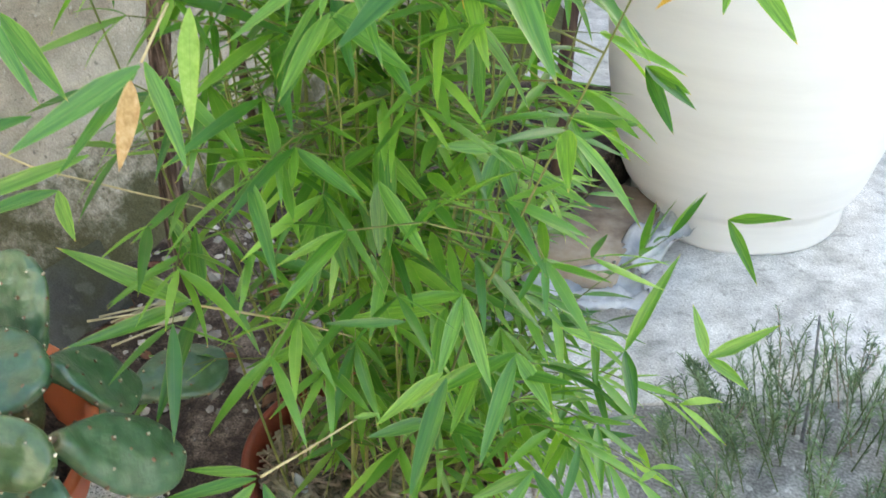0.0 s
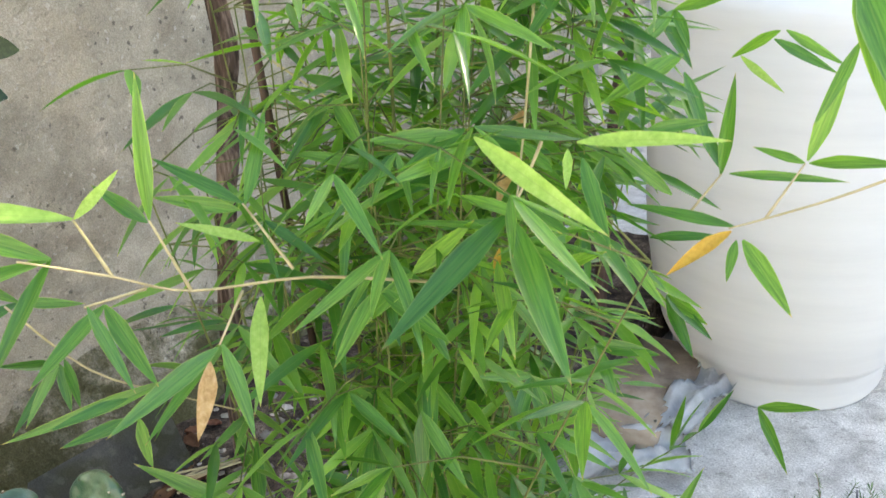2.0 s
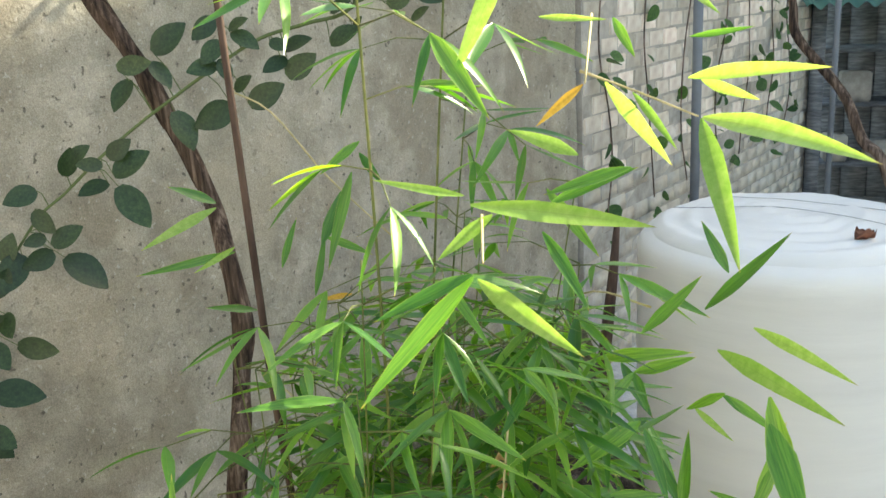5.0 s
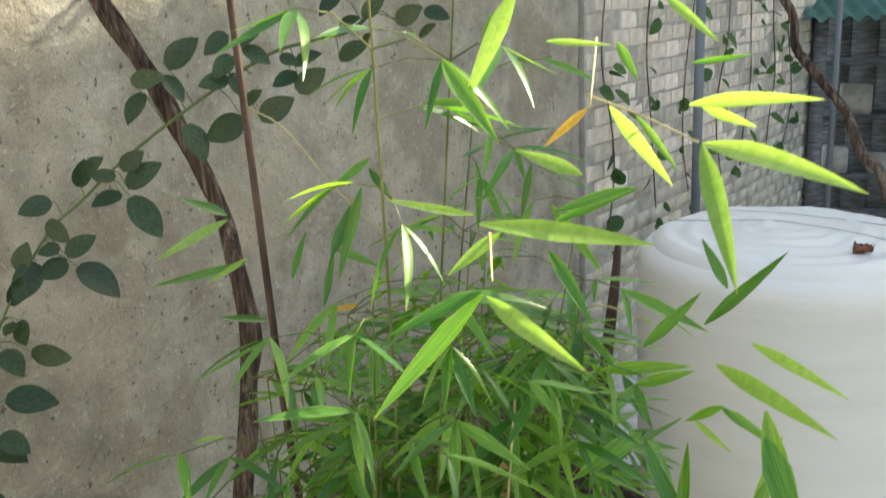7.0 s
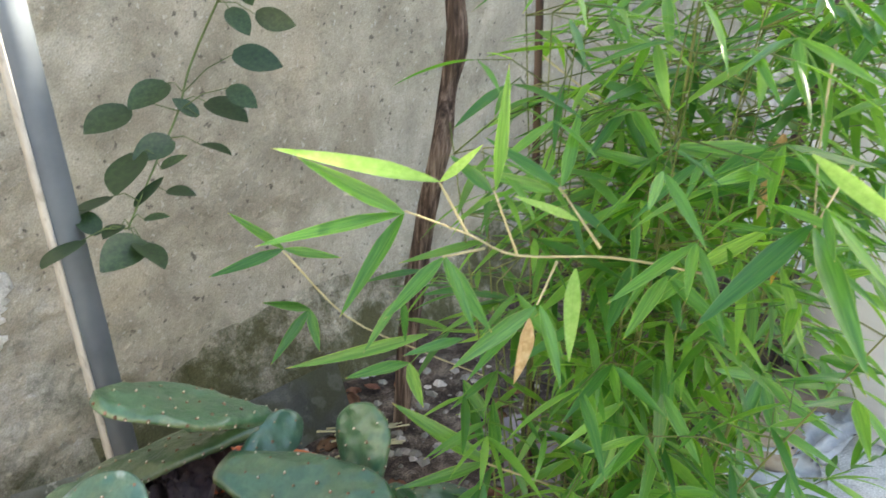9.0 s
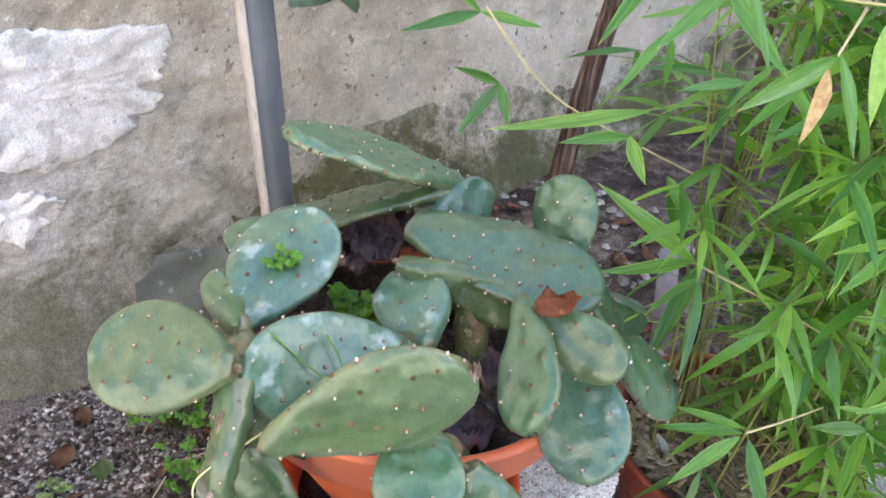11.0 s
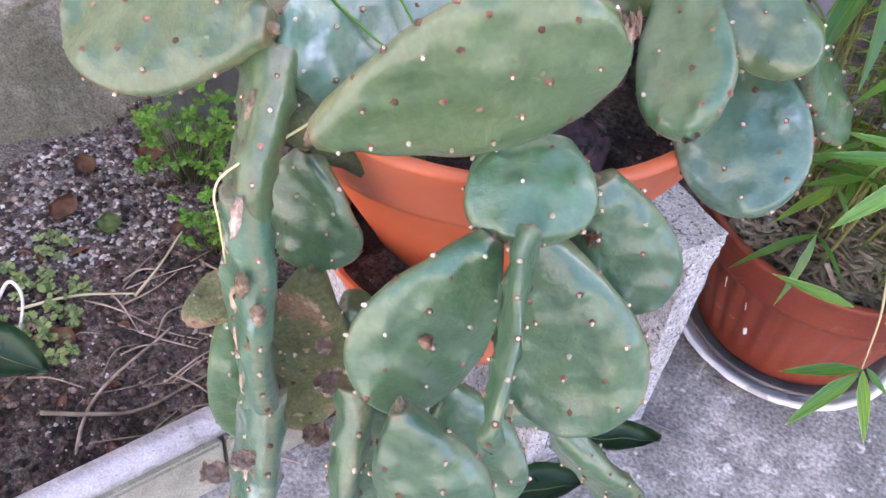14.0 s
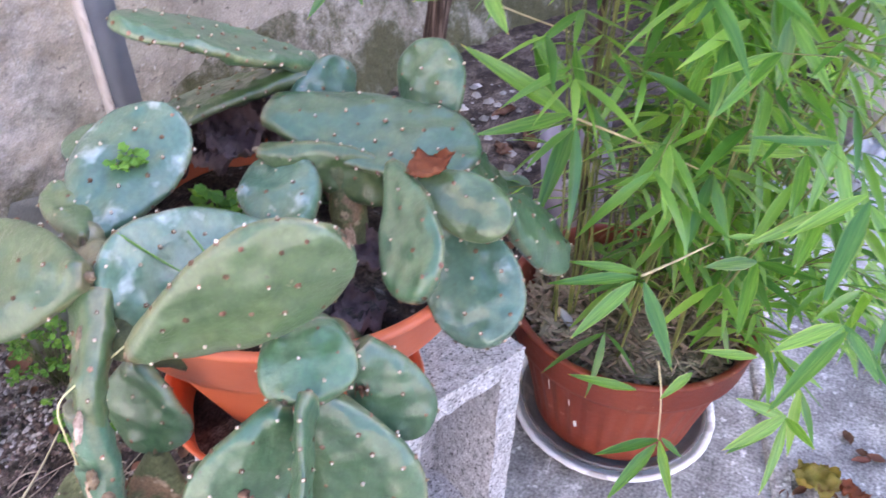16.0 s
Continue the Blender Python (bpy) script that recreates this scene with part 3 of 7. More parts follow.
bamboo_pot = build_pot("bamboo_pot", "ribbed red-brown plastic pot standing in a saucer", POT_AT, M_TERRA_OLD, 0.200, 0.146, 0.256, 0.062, ribs=36)
soil_disc(bamboo_pot, 0.186, 0.190, M_SOIL, seed=3)
for turn_, z_, tall_, wide_ in ((-108, 0.085, 0.009, 0.0035), (-112, 0.140, 0.009, 0.0013), (-126, 0.150, 0.012, 0.0009)):
    a_ = radians(turn_)
    r_ = 0.149 + (0.188 - 0.149) * (z_ - 0.02) / 0.168 + 0.0006
    bm = bmesh.new()
    bmesh.ops.create_icosphere(bm, subdivisions=2, radius=1.0)
    for v in bm.verts:
        v.co = Vector((v.co.x * 0.0008, v.co.y * wide_, v.co.z * tall_)) * (1 + 0.3 * noise.noise(v.co * 3 + Vector((turn_, 0, 0))))
    bmesh.ops.transform(bm, matrix=Matrix.Translation((r_ * math.cos(a_), r_ * math.sin(a_), z_)) @ Matrix.Rotation(a_, 4, "Z") @ Matrix.Rotation(0.25, 4, "X"), verts=bm.verts)
    part("scratch", bm, M_SAUCER, bamboo_pot, "pale chipped scratch")

CPOT_AT = Vector((-0.462, 0.714, 0.398))
cactus_pot = build_pot("cactus_pot", "bright orange plastic pot set in an orange cachepot", CPOT_AT + Vector((0, 0, 0.012)), M_TERRA, 0.214, 0.096, 0.282, 0.068, flare=0.020)
soil_disc(cactus_pot, 0.193, 0.226, M_SOIL, seed=8)
cachepot = thing("cachepot", "low orange plastic cachepot standing on the concrete block", "flower pot", (-0.437, 0.664, 0.398))
bm = bmesh.new()
rings = lathe(bm, [(0.10, 0.003), (0.118, 0.0), (0.126, 0.02), (0.147, 0.086), (0.154, 0.092), (0.151, 0.095), (0.143, 0.087), (0.122, 0.026), (0.11, 0.008)], 80)
cap(bm, rings[0], True)
cap(bm, rings[-1])
part("cachepot_body", bm, M_TERRA, cachepot)
# soil disc whose dark colour also stands for the shade inside the cachepot
soil_disc(cachepot, 0.128, 0.042, M_SOIL, seed=12, lift=0.004)

# ---------------------------------------------------------------- prickly pear
cactus = thing("prickly_pear", "sprawling green prickly pear with flat spiny pads in an orange pot", "cactus", (-0.41, 0.682, 0.598))


def pad_wave(x, y, seed, ripple):
    return ripple * noise.noise(Vector((x * 13 + seed, y * 13, seed))) + 0.35 * ripple * noise.noise(Vector((x * 42, y * 42, seed)))


def pad_mesh(length, width, thick, bend=0.0, twist=0.0, base_w=0.22, seed=0, ripple=0.0):
    """An obovate pad along +y from the origin, its faces towards +z and -z, with a low swelling under each areole."""
    rnd = random.Random(seed)
    bm = bmesh.new()
    ns, nc = 40, 52
    bend, twist = bend + rnd.uniform(-0.05, 0.05), twist + rnd.uniform(-0.14, 0.14)
    wide, skew = rnd.uniform(0.54, 0.64), rnd.uniform(-0.05, 0.05)

    def half(s):
        if s > wide:
            return 0.5 * width * max(0.0, 1 - ((s - wide) / (1 - wide)) ** 2.25) ** 0.52
        return 0.5 * width * (base_w + (1 - base_w) * math.sin(0.5 * math.pi * s / wide))

    def body(s):
        return 0.5 * thick * min(1.0, (half(s) / (0.16 * width)) ** 0.5) * (1.25 - 0.35 * s)

    def place(x, y, z):
        """From the flat pad to the bent and twisted one."""
        s = y / length
        tw = twist * s
        wave = pad_wave(x, y, seed, ripple) + 0.05 * width * (2 * x / width) ** 2 * math.sin(5 * s + seed)
        side = skew * width * math.sin(math.pi * min(1.0, s)) + x
        return Vector((side * math.cos(tw) - z * math.sin(tw), y, bend * length * s * s + side * math.sin(tw) + z * math.cos(tw) + wave))

    seats = []
    step = 0.027
    for face in (1, -1):
        r, y = 0, 0.5 * step
        while y < length * 0.96:
            w = half(y / length)
            x = -w + (step * 0.5 if r % 2 else step * 0.95)
            while x < w - 0.008:
                seats.append((x + rnd.uniform(-.004, .004), y + rnd.uniform(-.004, .004), face))
                x += step * 1.25
            y += step * 0.85
            r += 1
    tops = np.array([(x, y) for x, y, f in seats if f > 0] or [(9, 9)])
    unders = np.array([(x, y) for x, y, f in seats if f < 0] or [(9, 9)])
    uv = bm.loops.layers.uv.new("pad_uv")
    rings, marks = [], {}
    for k in range(ns + 1):
        s = 0.5 - 0.5 * math.cos(math.pi * k / ns)
        w = half(s) if 0 < k < ns else (0.6 * half(0.0) if k == 0 else 0.004)
        t = 0.5 * thick * min(1.0, (w / (0.16 * width)) ** 0.5) * (1.25 - 0.35 * s)
        ring = []
        for i in range(nc):
            a = 2 * math.pi * i / nc
            ca, sa = math.cos(a), math.sin(a)
            x = w * abs(ca) ** 0.8 * (1 if ca > 0 else -1)
            near = tops if sa > 0 else unders
            d2 = ((near - (x, s * length)) ** 2).sum(axis=1)
            swell = 0.0036 * float(np.exp(-d2 / 0.00005).sum()) - 0.0017 * float(np.exp(-d2 / 0.00035).sum())
            zz = (t * abs(sa) ** 0.75 + swell * min(1.0, 3 * abs(sa))) * (1 if sa > 0 else -1)
            v = bm.verts.new(place(x, s * length, zz))
            marks[v] = (abs(ca) ** 0.8, s)
            ring.append(v)
        rings.append(ring)
    for a, b in zip(rings, rings[1:]):
        for i in range(nc):
            j = (i + 1) % nc
            bm.faces.new((a[i], a[j], b[j], b[i]))
    bm.faces.new(rings[0][::-1])
    bm.faces.new(rings[-1])
    for f in bm.faces:
        for lp in f.loops:
            lp[uv].uv = marks[lp.vert]
    spots = []
    for x, y, face in seats:
        s = y / length
        q = min(0.98, abs(x) / max(half(s), 1e-4))
        spots.append((place(x, y, face * (body(s) * (1 - q ** 2.5) ** 0.375 + 0.0004)), Vector((0, 0, face))))
    for side in (1, -1):
        y = 0.2 * length
        while y < length:
            s = y / length
            spots.append((place(side * half(s), y, 0.0), Vector((side, 0.2, 0))))
            y += 0.024 if s < 0.85 else 0.010
    return bm, spots


def spines_mesh(spots, seed, size=1.0, high=0.4, spiny=False):
    rnd = random.Random(seed)
    bm = bmesh.new()
    for p, d in spots:
        r = rnd.uniform(0.0017, 0.0027) * size
        side = d.orthogonal().normalized()
        other = d.cross(side)
        rim = [bm.verts.new(p - d * 0.0006 + (side * math.cos(a) + other * math.sin(a)) * r * rnd.uniform(.85, 1.15)) for a in (0, 1.257, 2.513, 3.770, 5.027)]
        top = [bm.verts.new(p + d * r * high + (side * math.cos(a) + other * math.sin(a)) * r * 0.62) for a in (0, 1.257, 2.513, 3.770, 5.027)]
        bm.faces.new(top)
        for i in range(5):
            bm.faces.new((rim[i], rim[(i + 1) % 5], top[(i + 1) % 5], top[i]))
        if spiny and rnd.random() < 0.15:
            tip = p + (d + Vector((rnd.uniform(-.6, .6), rnd.uniform(-.6, .6), rnd.uniform(-.6, .6)))).normalized() * rnd.uniform(.002, .004)
            o = d.orthogonal().normalized() * 0.0007
            vs = [bm.verts.new(p + o), bm.verts.new(p - o), bm.verts.new(p + d.cross(o)), bm.verts.new(tip)]
            bm.faces.new((vs[0], vs[1], vs[3]))
            bm.faces.new((vs[1], vs[2], vs[3]))
            bm.faces.new((vs[2], vs[0], vs[3]))
    return bm


PADS = 0


def pad(base, tip, facing, width, thick=0.024, bend=0.0, twist=0.0, base_w=0.17, ripple=0.0075, mat=None, label=""):
    """A pad from its joint to its far end; facing: the way its broad face looks."""
    global PADS
    PADS += 1
    base, tip, facing = Vector(base), Vector(tip), Vector(facing)
    y = (tip - base).normalized()
    z = (facing - y * facing.dot(y)).normalized()
    x = y.cross(z)
    bm, spots = pad_mesh((tip - base).length, width, thick, bend, twist, base_w, PADS, ripple)
    ob = part("pad", bm, mat or M_PAD, cactus, label)
    ob.matrix_parent_inverse = Matrix.Identity(4)
    ob.matrix_basis = Matrix.Translation(-cactus.location) @ basis(base, x, y, z)
    tagged(part("areole_growth", spines_mesh(spots, PADS, 1.2), M_AREOLE, ob), kind="stuff")
    lump = bmesh.new()
    bmesh.ops.create_icosphere(lump, subdivisions=3, radius=1.0)
    rad = min(0.006, 0.5 * width * base_w * 0.35)
    for v in lump.verts:
        v.co = Vector((v.co.x * rad * 1.15, v.co.y * 0.006, v.co.z * 0.30 * thick)) * (1 + 0.45 * noise.noise(v.co * 3 + Vector((PADS, 0, 0))))
    part("corky_joint", lump, M_CORK, ob)
    pale = random.Random(PADS + 50)
    tufts = [(p + d * 0.0006, d) for p, d in spots if pale.random() < 0.6]
    tagged(part("spine_fuzz", spines_mesh(tufts, PADS + 9, 0.74, 1.2, True), M_TUFT, ob), kind="stuff")
    return ob


pad((-0.446, 0.412, 0.760), (-0.292, 0.509, 0.840), (0.630, -0.770, -0.080), 0.115, 0.024, 0.02, mat=M_PAD_OLIVE)
pad((-0.413, 0.614, 0.743), (-0.508, 0.454, 0.772), (0.600, -0.350, 0.720), 0.115, 0.022, 0.00, mat=M_PAD_BLUE)
pad((-0.506, 0.451, 0.791), (-0.660, 0.421, 0.761), (-0.200, -0.650, 0.730), 0.112, 0.022, 0.00, base_w=0.20, mat=M_PAD_OLIVE)
pad((-0.511, 0.457, 0.769), (-0.471, 0.368, 0.698), (-0.791, -0.559, 0.248), 0.066, 0.030, 0.00, base_w=0.55, mat=M_PAD_OLIVE)
pad((-0.475, 0.379, 0.724), (-0.457, 0.360, 0.513), (-0.608, -0.794, -0.004), 0.066, 0.028, 0.00, base_w=0.42, mat=M_PAD_BLUE)
pad((-0.460, 0.366, 0.536), (-0.446, 0.316, 0.348), (-0.672, -0.726, 0.146), 0.074, 0.027, 0.00, base_w=0.42, mat=M_PAD_BLUE)
pad((-0.485, 0.460, 0.696), (-0.477, 0.436, 0.599), (-0.042, -0.970, 0.241), 0.095, 0.020, 0.00)
pad((-0.464, 0.436, 0.606), (-0.460, 0.404, 0.423), (0.359, -0.918, 0.169), 0.085, 0.022, 0.00, mat=M_PAD_CORK)
pad((-0.444, 0.444, 0.550), (-0.431, 0.471, 0.538), (0.728, -0.030, 0.684), 0.045, 0.018, 0.00)
pad((-0.489, 0.379, 0.595), (-0.533, 0.386, 0.586), (-0.237, -0.168, 0.957), 0.060, 0.020, 0.00, mat=M_PAD_CORK)
pad((-0.510, 0.387, 0.573), (-0.493, 0.368, 0.431), (0.679, -0.712, 0.180), 0.045, 0.020, 0.00)
pad((-0.340, 0.505, 0.743), (-0.308, 0.443, 0.719), (0.015, -0.347, 0.938), 0.085, 0.022, 0.00, base_w=0.7)
pad((-0.328, 0.438, 0.720), (-0.349, 0.349, 0.616), (0.694, -0.609, 0.383), 0.095, 0.022, 0.00)
pad((-0.306, 0.442, 0.732), (-0.270, 0.323, 0.677), (-0.955, -0.240, 0.010), 0.062, 0.014, 0.00, base_w=0.4)
pad((-0.304, 0.461, 0.714), (-0.235, 0.438, 0.577), (0.252, -0.925, 0.283), 0.108, 0.022, 0.00)
pad((-0.291, 0.501, 0.738), (-0.226, 0.498, 0.656), (0.436, -0.818, 0.374), 0.070, 0.020, 0.00, base_w=0.5)
pad((-0.316, 0.667, 0.818), (-0.247, 0.551, 0.763), (-0.590, -0.603, 0.537), 0.074, 0.022, 0.00)
pad((-0.276, 0.695, 0.755), (-0.189, 0.599, 0.687), (-0.245, -0.698, 0.673), 0.098, 0.022, 0.00, mat=M_PAD_BLUE)
pad((-0.300, 0.672, 0.805), (-0.197, 0.660, 0.780), (0.031, -0.801, 0.598), 0.062, 0.020, 0.00, mat=M_PAD_OLIVE)
pad((-0.218, 0.695, 0.778), (-0.167, 0.796, 0.663), (0.850, 0.340, 0.360), 0.088, 0.020, 0.00)
pad((-0.328, 0.335, 0.656), (-0.268, 0.314, 0.558), (0.279, -0.889, 0.364), 0.078, 0.020, 0.00)
pad((-0.324, 0.394, 0.613), (-0.264, 0.390, 0.517), (0.499, -0.794, 0.347), 0.070, 0.018, 0.00)
pad((-0.376, 0.378, 0.582), (-0.339, 0.362, 0.470), (0.602, -0.736, 0.310), 0.050, 0.018, 0.00)
pad((-0.377, 0.362, 0.609), (-0.346, 0.301, 0.490), (-0.785, -0.610, 0.108), 0.060, 0.022, 0.00, base_w=0.5)
pad((-0.307, 0.479, 0.483), (-0.258, 0.552, 0.404), (0.406, -0.784, -0.469), 0.050, 0.016, 0.00, base_w=0.6)
pad((-0.264, 0.551, 0.404), (-0.173, 0.582, 0.278), (-0.176, -0.920, -0.351), 0.085, 0.026, 0.00)
pad((-0.562, 0.514, 0.763), (-0.568, 0.672, 0.822), (0.160, -0.350, 0.930), 0.112, 0.022, 0.00, mat=M_PAD_BLUE)
pad((-0.492, 0.758, 0.792), (-0.256, 0.757, 0.794), (0.150, -0.160, 0.970), 0.112, 0.022, 0.00, base_w=0.45)
pad((-0.478, 0.698, 0.778), (-0.322, 0.735, 0.744), (-0.200, -0.900, 0.150), 0.062, 0.022, 0.00, mat=M_PAD_OLIVE)
pad((-0.393, 0.624, 0.745), (-0.481, 0.705, 0.762), (-0.193, -0.396, 0.898), 0.085, 0.020, 0.00, mat=M_PAD_BLUE)
pad((-0.493, 0.880, 0.786), (-0.632, 0.708, 0.900), (0.287, 0.330, 0.886), 0.118, 0.022, 0.00)
pad((-0.492, 0.850, 0.790), (-0.700, 0.715, 0.738), (-0.240, 0.000, 0.900), 0.112, 0.022, 0.00, mat=M_PAD_OLIVE)
pad((-0.316, 0.832, 0.755), (-0.368, 0.890, 0.838), (-0.420, -0.740, 0.520), 0.092, 0.020, 0.00)
pad((-0.491, 0.785, 0.771), (-0.460, 0.902, 0.783), (0.656, -0.236, 0.717), 0.060, 0.018, 0.00, mat=M_PAD_BLUE)
pad((-0.549, 0.501, 0.779), (-0.620, 0.559, 0.784), (0.107, 0.045, 0.993), 0.045, 0.018, 0.00, mat=M_PAD_OLIVE)
pad((-0.624, 0.688, 0.782), (-0.652, 0.616, 0.773), (-0.163, -0.056, 0.985), 0.050, 0.018, 0.00)
pad((-0.312, 0.832, 0.742), (-0.264, 0.902, 0.652), (0.450, 0.100, 0.800), 0.092, 0.020)
pad((-0.375, 1.040, 0.505), (-0.270, 1.145, 0.500), (0.150, -0.300, 0.940), 0.095, 0.024)


# ---------------------------------------------------------------- white tank
TANK_AT = Vector((0.665, 2.60, 0.005))
tank = thing("water_tank", "large round white plastic water tank standing on the paving", "tank", TANK_AT)
bm = bmesh.new()
prof = [(0.27, 0.004), (0.288, 0.0), (0.294, 0.012), (0.298, 0.085), (0.303, 0.10), (0.322, 0.115)]
for k in range(1, 33):
    f = k / 32
    prof.append((0.322 + 0.078 * math.sin(min(1.0, 1.9 * f) * math.pi / 2) ** 0.8 + 0.0012 * math.sin(f * 44), 0.115 + 0.915 * f))
prof += [(0.402, 1.05), (0.402, 1.075), (0.396, 1.096), (0.383, 1.112), (0.36, 1.122)]
tank_wob = lambda a, z: 1 + 0.008 * noise.noise(Vector((2 * math.cos(a), 2 * math.sin(a), z * 3)))
rings = lathe(bm, prof, 96, wobble=tank_wob)
cap(bm, rings[0], True)
part("tank_body", bm, M_TANK, tank)
bm = bmesh.new()
rings = lathe(bm, [(0.366, 1.117), (0.360, 1.130), (0.335, 1.142)] + [(0.33 - 0.011 * k, 1.143 + 0.022 * math.sin(k / 28 * math.pi / 2)) for k in range(29)], 96)
for r_ in rings:
    for v in r_:
        v.co.z += 0.007 * noise.noise(v.co * 8) + 0.004 * noise.noise(v.co * 23) + 0.003 * math.sin(105 * math.hypot(v.co.x, v.co.y) + 3 * noise.noise(v.co * 4))
cap(bm, rings[-1])
part("lid", bm, M_TANK, tank, "slightly crumpled white lid")
M_CORD = material("grey_cord", [(0.3, (0.30, 0.30, 0.31)), (0.6, (0.45, 0.45, 0.46))], scale=30, rough=0.8)
for pts in (((-0.30, 0.10, 1.154), (0.0, 0.03, 1.168), (0.27, -0.16, 1.157)), ((-0.18, 0.22, 1.157), (0.05, 0.12, 1.167), (0.33, 0.04, 1.148))):
    bm = bmesh.new()
    tube(bm, [p + Vector((0, 0, 0.004 * noise.noise(p * 7))) for p in smooth_path(pts, 8)], 0.0013, 6)
    part("cord", bm, M_CORD, tank, "thin grey cord lying over the lid")

# ---------------------------------------------------------------- post in the bed
pipe = thing("metal_post", "upright grey-blue metal post standing in the soil bed", "post", (-0.834, 1.028, 0.03))
bm = bmesh.new()
lean = Vector((-0.062, -0.056, 1)).normalized()
wide = Vector((0.45, 0.89, 0))
wide = (wide - lean * wide.dot(lean)).normalized()
box(bm, (-0.024, -0.014, -0.05), (0.024, 0.014, 2.6), 0.004, basis((0, 0, 0), wide, lean.cross(wide), lean))
part("tube", bm, M_PIPE, pipe)
bm = bmesh.new()
# paler strip puts the lit narrow side of the post into colour
M_LIT_EDGE = material("lit_edge_metal", [(0.3, (0.42, 0.40, 0.385)), (0.6, (0.58, 0.56, 0.54))], scale=14, rough=0.6, spots=[(30, 0.6, (0.30, 0.27, 0.24), 0.6)])
box(bm, (-0.0265, -0.0165, -0.05), (-0.0215, 0.0145, 2.6), 0.0015, basis((0, 0, 0), wide, lean.cross(wide), lean))
part("edge_strip", bm, M_LIT_EDGE, pipe, "pale strip painted as the lit edge")

# ---------------------------------------------------------------- vine trunk and stick
vine = thing("vine_trunk", "gnarled brown grapevine trunk rising in front of the wall", "vine", (-0.60, 1.74, 0.1))
bm = bmesh.new()
vp = smooth_path([(-0.64, 1.74, 0.08), (-0.62, 1.73, 0.4), (-0.595, 1.735, 0.65), (-0.57, 1.72, 0.8), (-0.545, 1.72, 0.92), (-0.555, 1.77, 1.02), (-0.54, 1.77, 1.12), (-0.548, 1.775, 1.2), (-0.56, 1.775, 1.29),
                  (-0.585, 1.80, 1.37), (-0.62, 1.80, 1.47), (-0.665, 1.79, 1.58), (-0.71, 1.78, 1.69), (-0.755, 1.76, 1.78), (-0.79, 1.735, 1.87), (-0.88, 1.70, 2.1), (-0.98, 1.66, 2.5)], 6)
tube(bm, [p - Vector(vine.location) for p in vp], [0.0215 - 0.005 * k / len(vp) + 0.003 * noise.noise(p * 12) for k, p in enumerate(vp)], 16,
     squash=lambda i, k: 1 + 0.14 * math.sin(i * 2.7 + 0.13 * k) + 0.09 * math.sin(i * 4.4 + 0.3 * k))
trunk = part("trunk", bm, M_BARK, vine)
rv = random.Random(3)
for k in range(26):
    j = rv.randrange(4, len(vp) - 6)
    a = rv.uniform(0, 6.28)
    o = Vector((math.cos(a), math.sin(a), 0)) * 0.0195
    bm = bmesh.new()
    tube(bm, [vp[j + q] + o * (1 + 0.12 * (q - 2) ** 2 / 4) - Vector(vine.location) for q in range(5)], [0.001, 0.0035, 0.004, 0.003, 0.001], 5)
    part("bark_strip", bm, M_BARK, trunk)

M_VINELEAF = material("grapevine_leaf", [(0.3, (0.05, 0.11, 0.03)), (0.5, (0.09, 0.18, 0.045)), (0.75, (0.15, 0.26, 0.07))], scale=14, rough=0.5, per_object=0.25, through_light=(0.4, (1.5, 1.6, 0.6)))


def vine_leaf_mesh():
    """A lobed, slightly cupped vine leaf along +y."""
    bm = bmesh.new()
    mid = bm.verts.new((0, 0.42, -0.04))
    rim = []
    for i in range(25):
        a = -2.75 + 5.5 * i / 24
        r = 0.46 * (1 + 0.24 * math.cos(5 * a)) * (1 + 0.05 * (i % 2))
        rim.append(bm.verts.new((r * math.sin(a), 0.42 + r * math.cos(a), 0.06 * math.cos(3 * a))))
    for p, q in zip(rim, rim[1:]):
        bm.faces.new((mid, q, p))
    return mesh_of(bm, "leaf", M_VINELEAF)


VINE_LEAF = vine_leaf_mesh()
V0 = Vector(vine.location)
vr = random.Random(17)
# unseen shoot and leaves overhead, added to dapple the sun on the wall
bm = bmesh.new()
shoot = smooth_path([(-0.93, 1.68, 2.3), (-0.80, 1.95, 2.36), (-0.62, 2.25, 2.34), (-0.42, 2.55, 2.38), (-0.25, 2.85, 2.34)], 8)
tube(bm, [p - V0 for p in shoot], [0.006 - 0.004 * k / len(shoot) for k in range(len(shoot))], 8)
part("shoot", bm, M_BARK, vine, "added unseen side shoot that dapples the wall")
for k in range(46):
    p = vr.choice(shoot) + Vector((vr.uniform(-.22, .22), vr.uniform(-.22, .22), vr.uniform(-.12, .10)))
    d = Vector((vr.uniform(-1, 1), vr.uniform(-1, 1), vr.uniform(-.9, .1)))
    y = d.normalized()
    z = Vector((vr.uniform(-.5, .9), vr.uniform(-.5, .9), 0.8))
    z = (z - y * z.dot(y)).normalized()
    ob = part("leaf", VINE_LEAF, None, vine)
    sz_ = vr.uniform(0.06, 0.12)
    ob.matrix_basis = Matrix.Translation(-V0) @ basis(p, y.cross(z), y, z) @ Matrix.Diagonal((sz_, sz_, sz_, 1))

stick = thing("support_stick", "thin straight dark brown wooden stick standing in the bamboo pot", "stick", (-0.19, 1.27, 0.25))
bm = bmesh.new()
tube(bm, [Vector(p) - Vector((-0.19, 1.27, 0.25)) for p in ((-0.19, 1.27, 0.25), (-0.215, 1.245, 0.8), (-0.238, 1.235, 1.25), (-0.262, 1.265, 1.55), (-0.283, 1.29, 1.845), (-0.305, 1.315, 2.25))], [0.0065, 0.006, 0.0058, 0.0056, 0.0054, 0.005], 10)
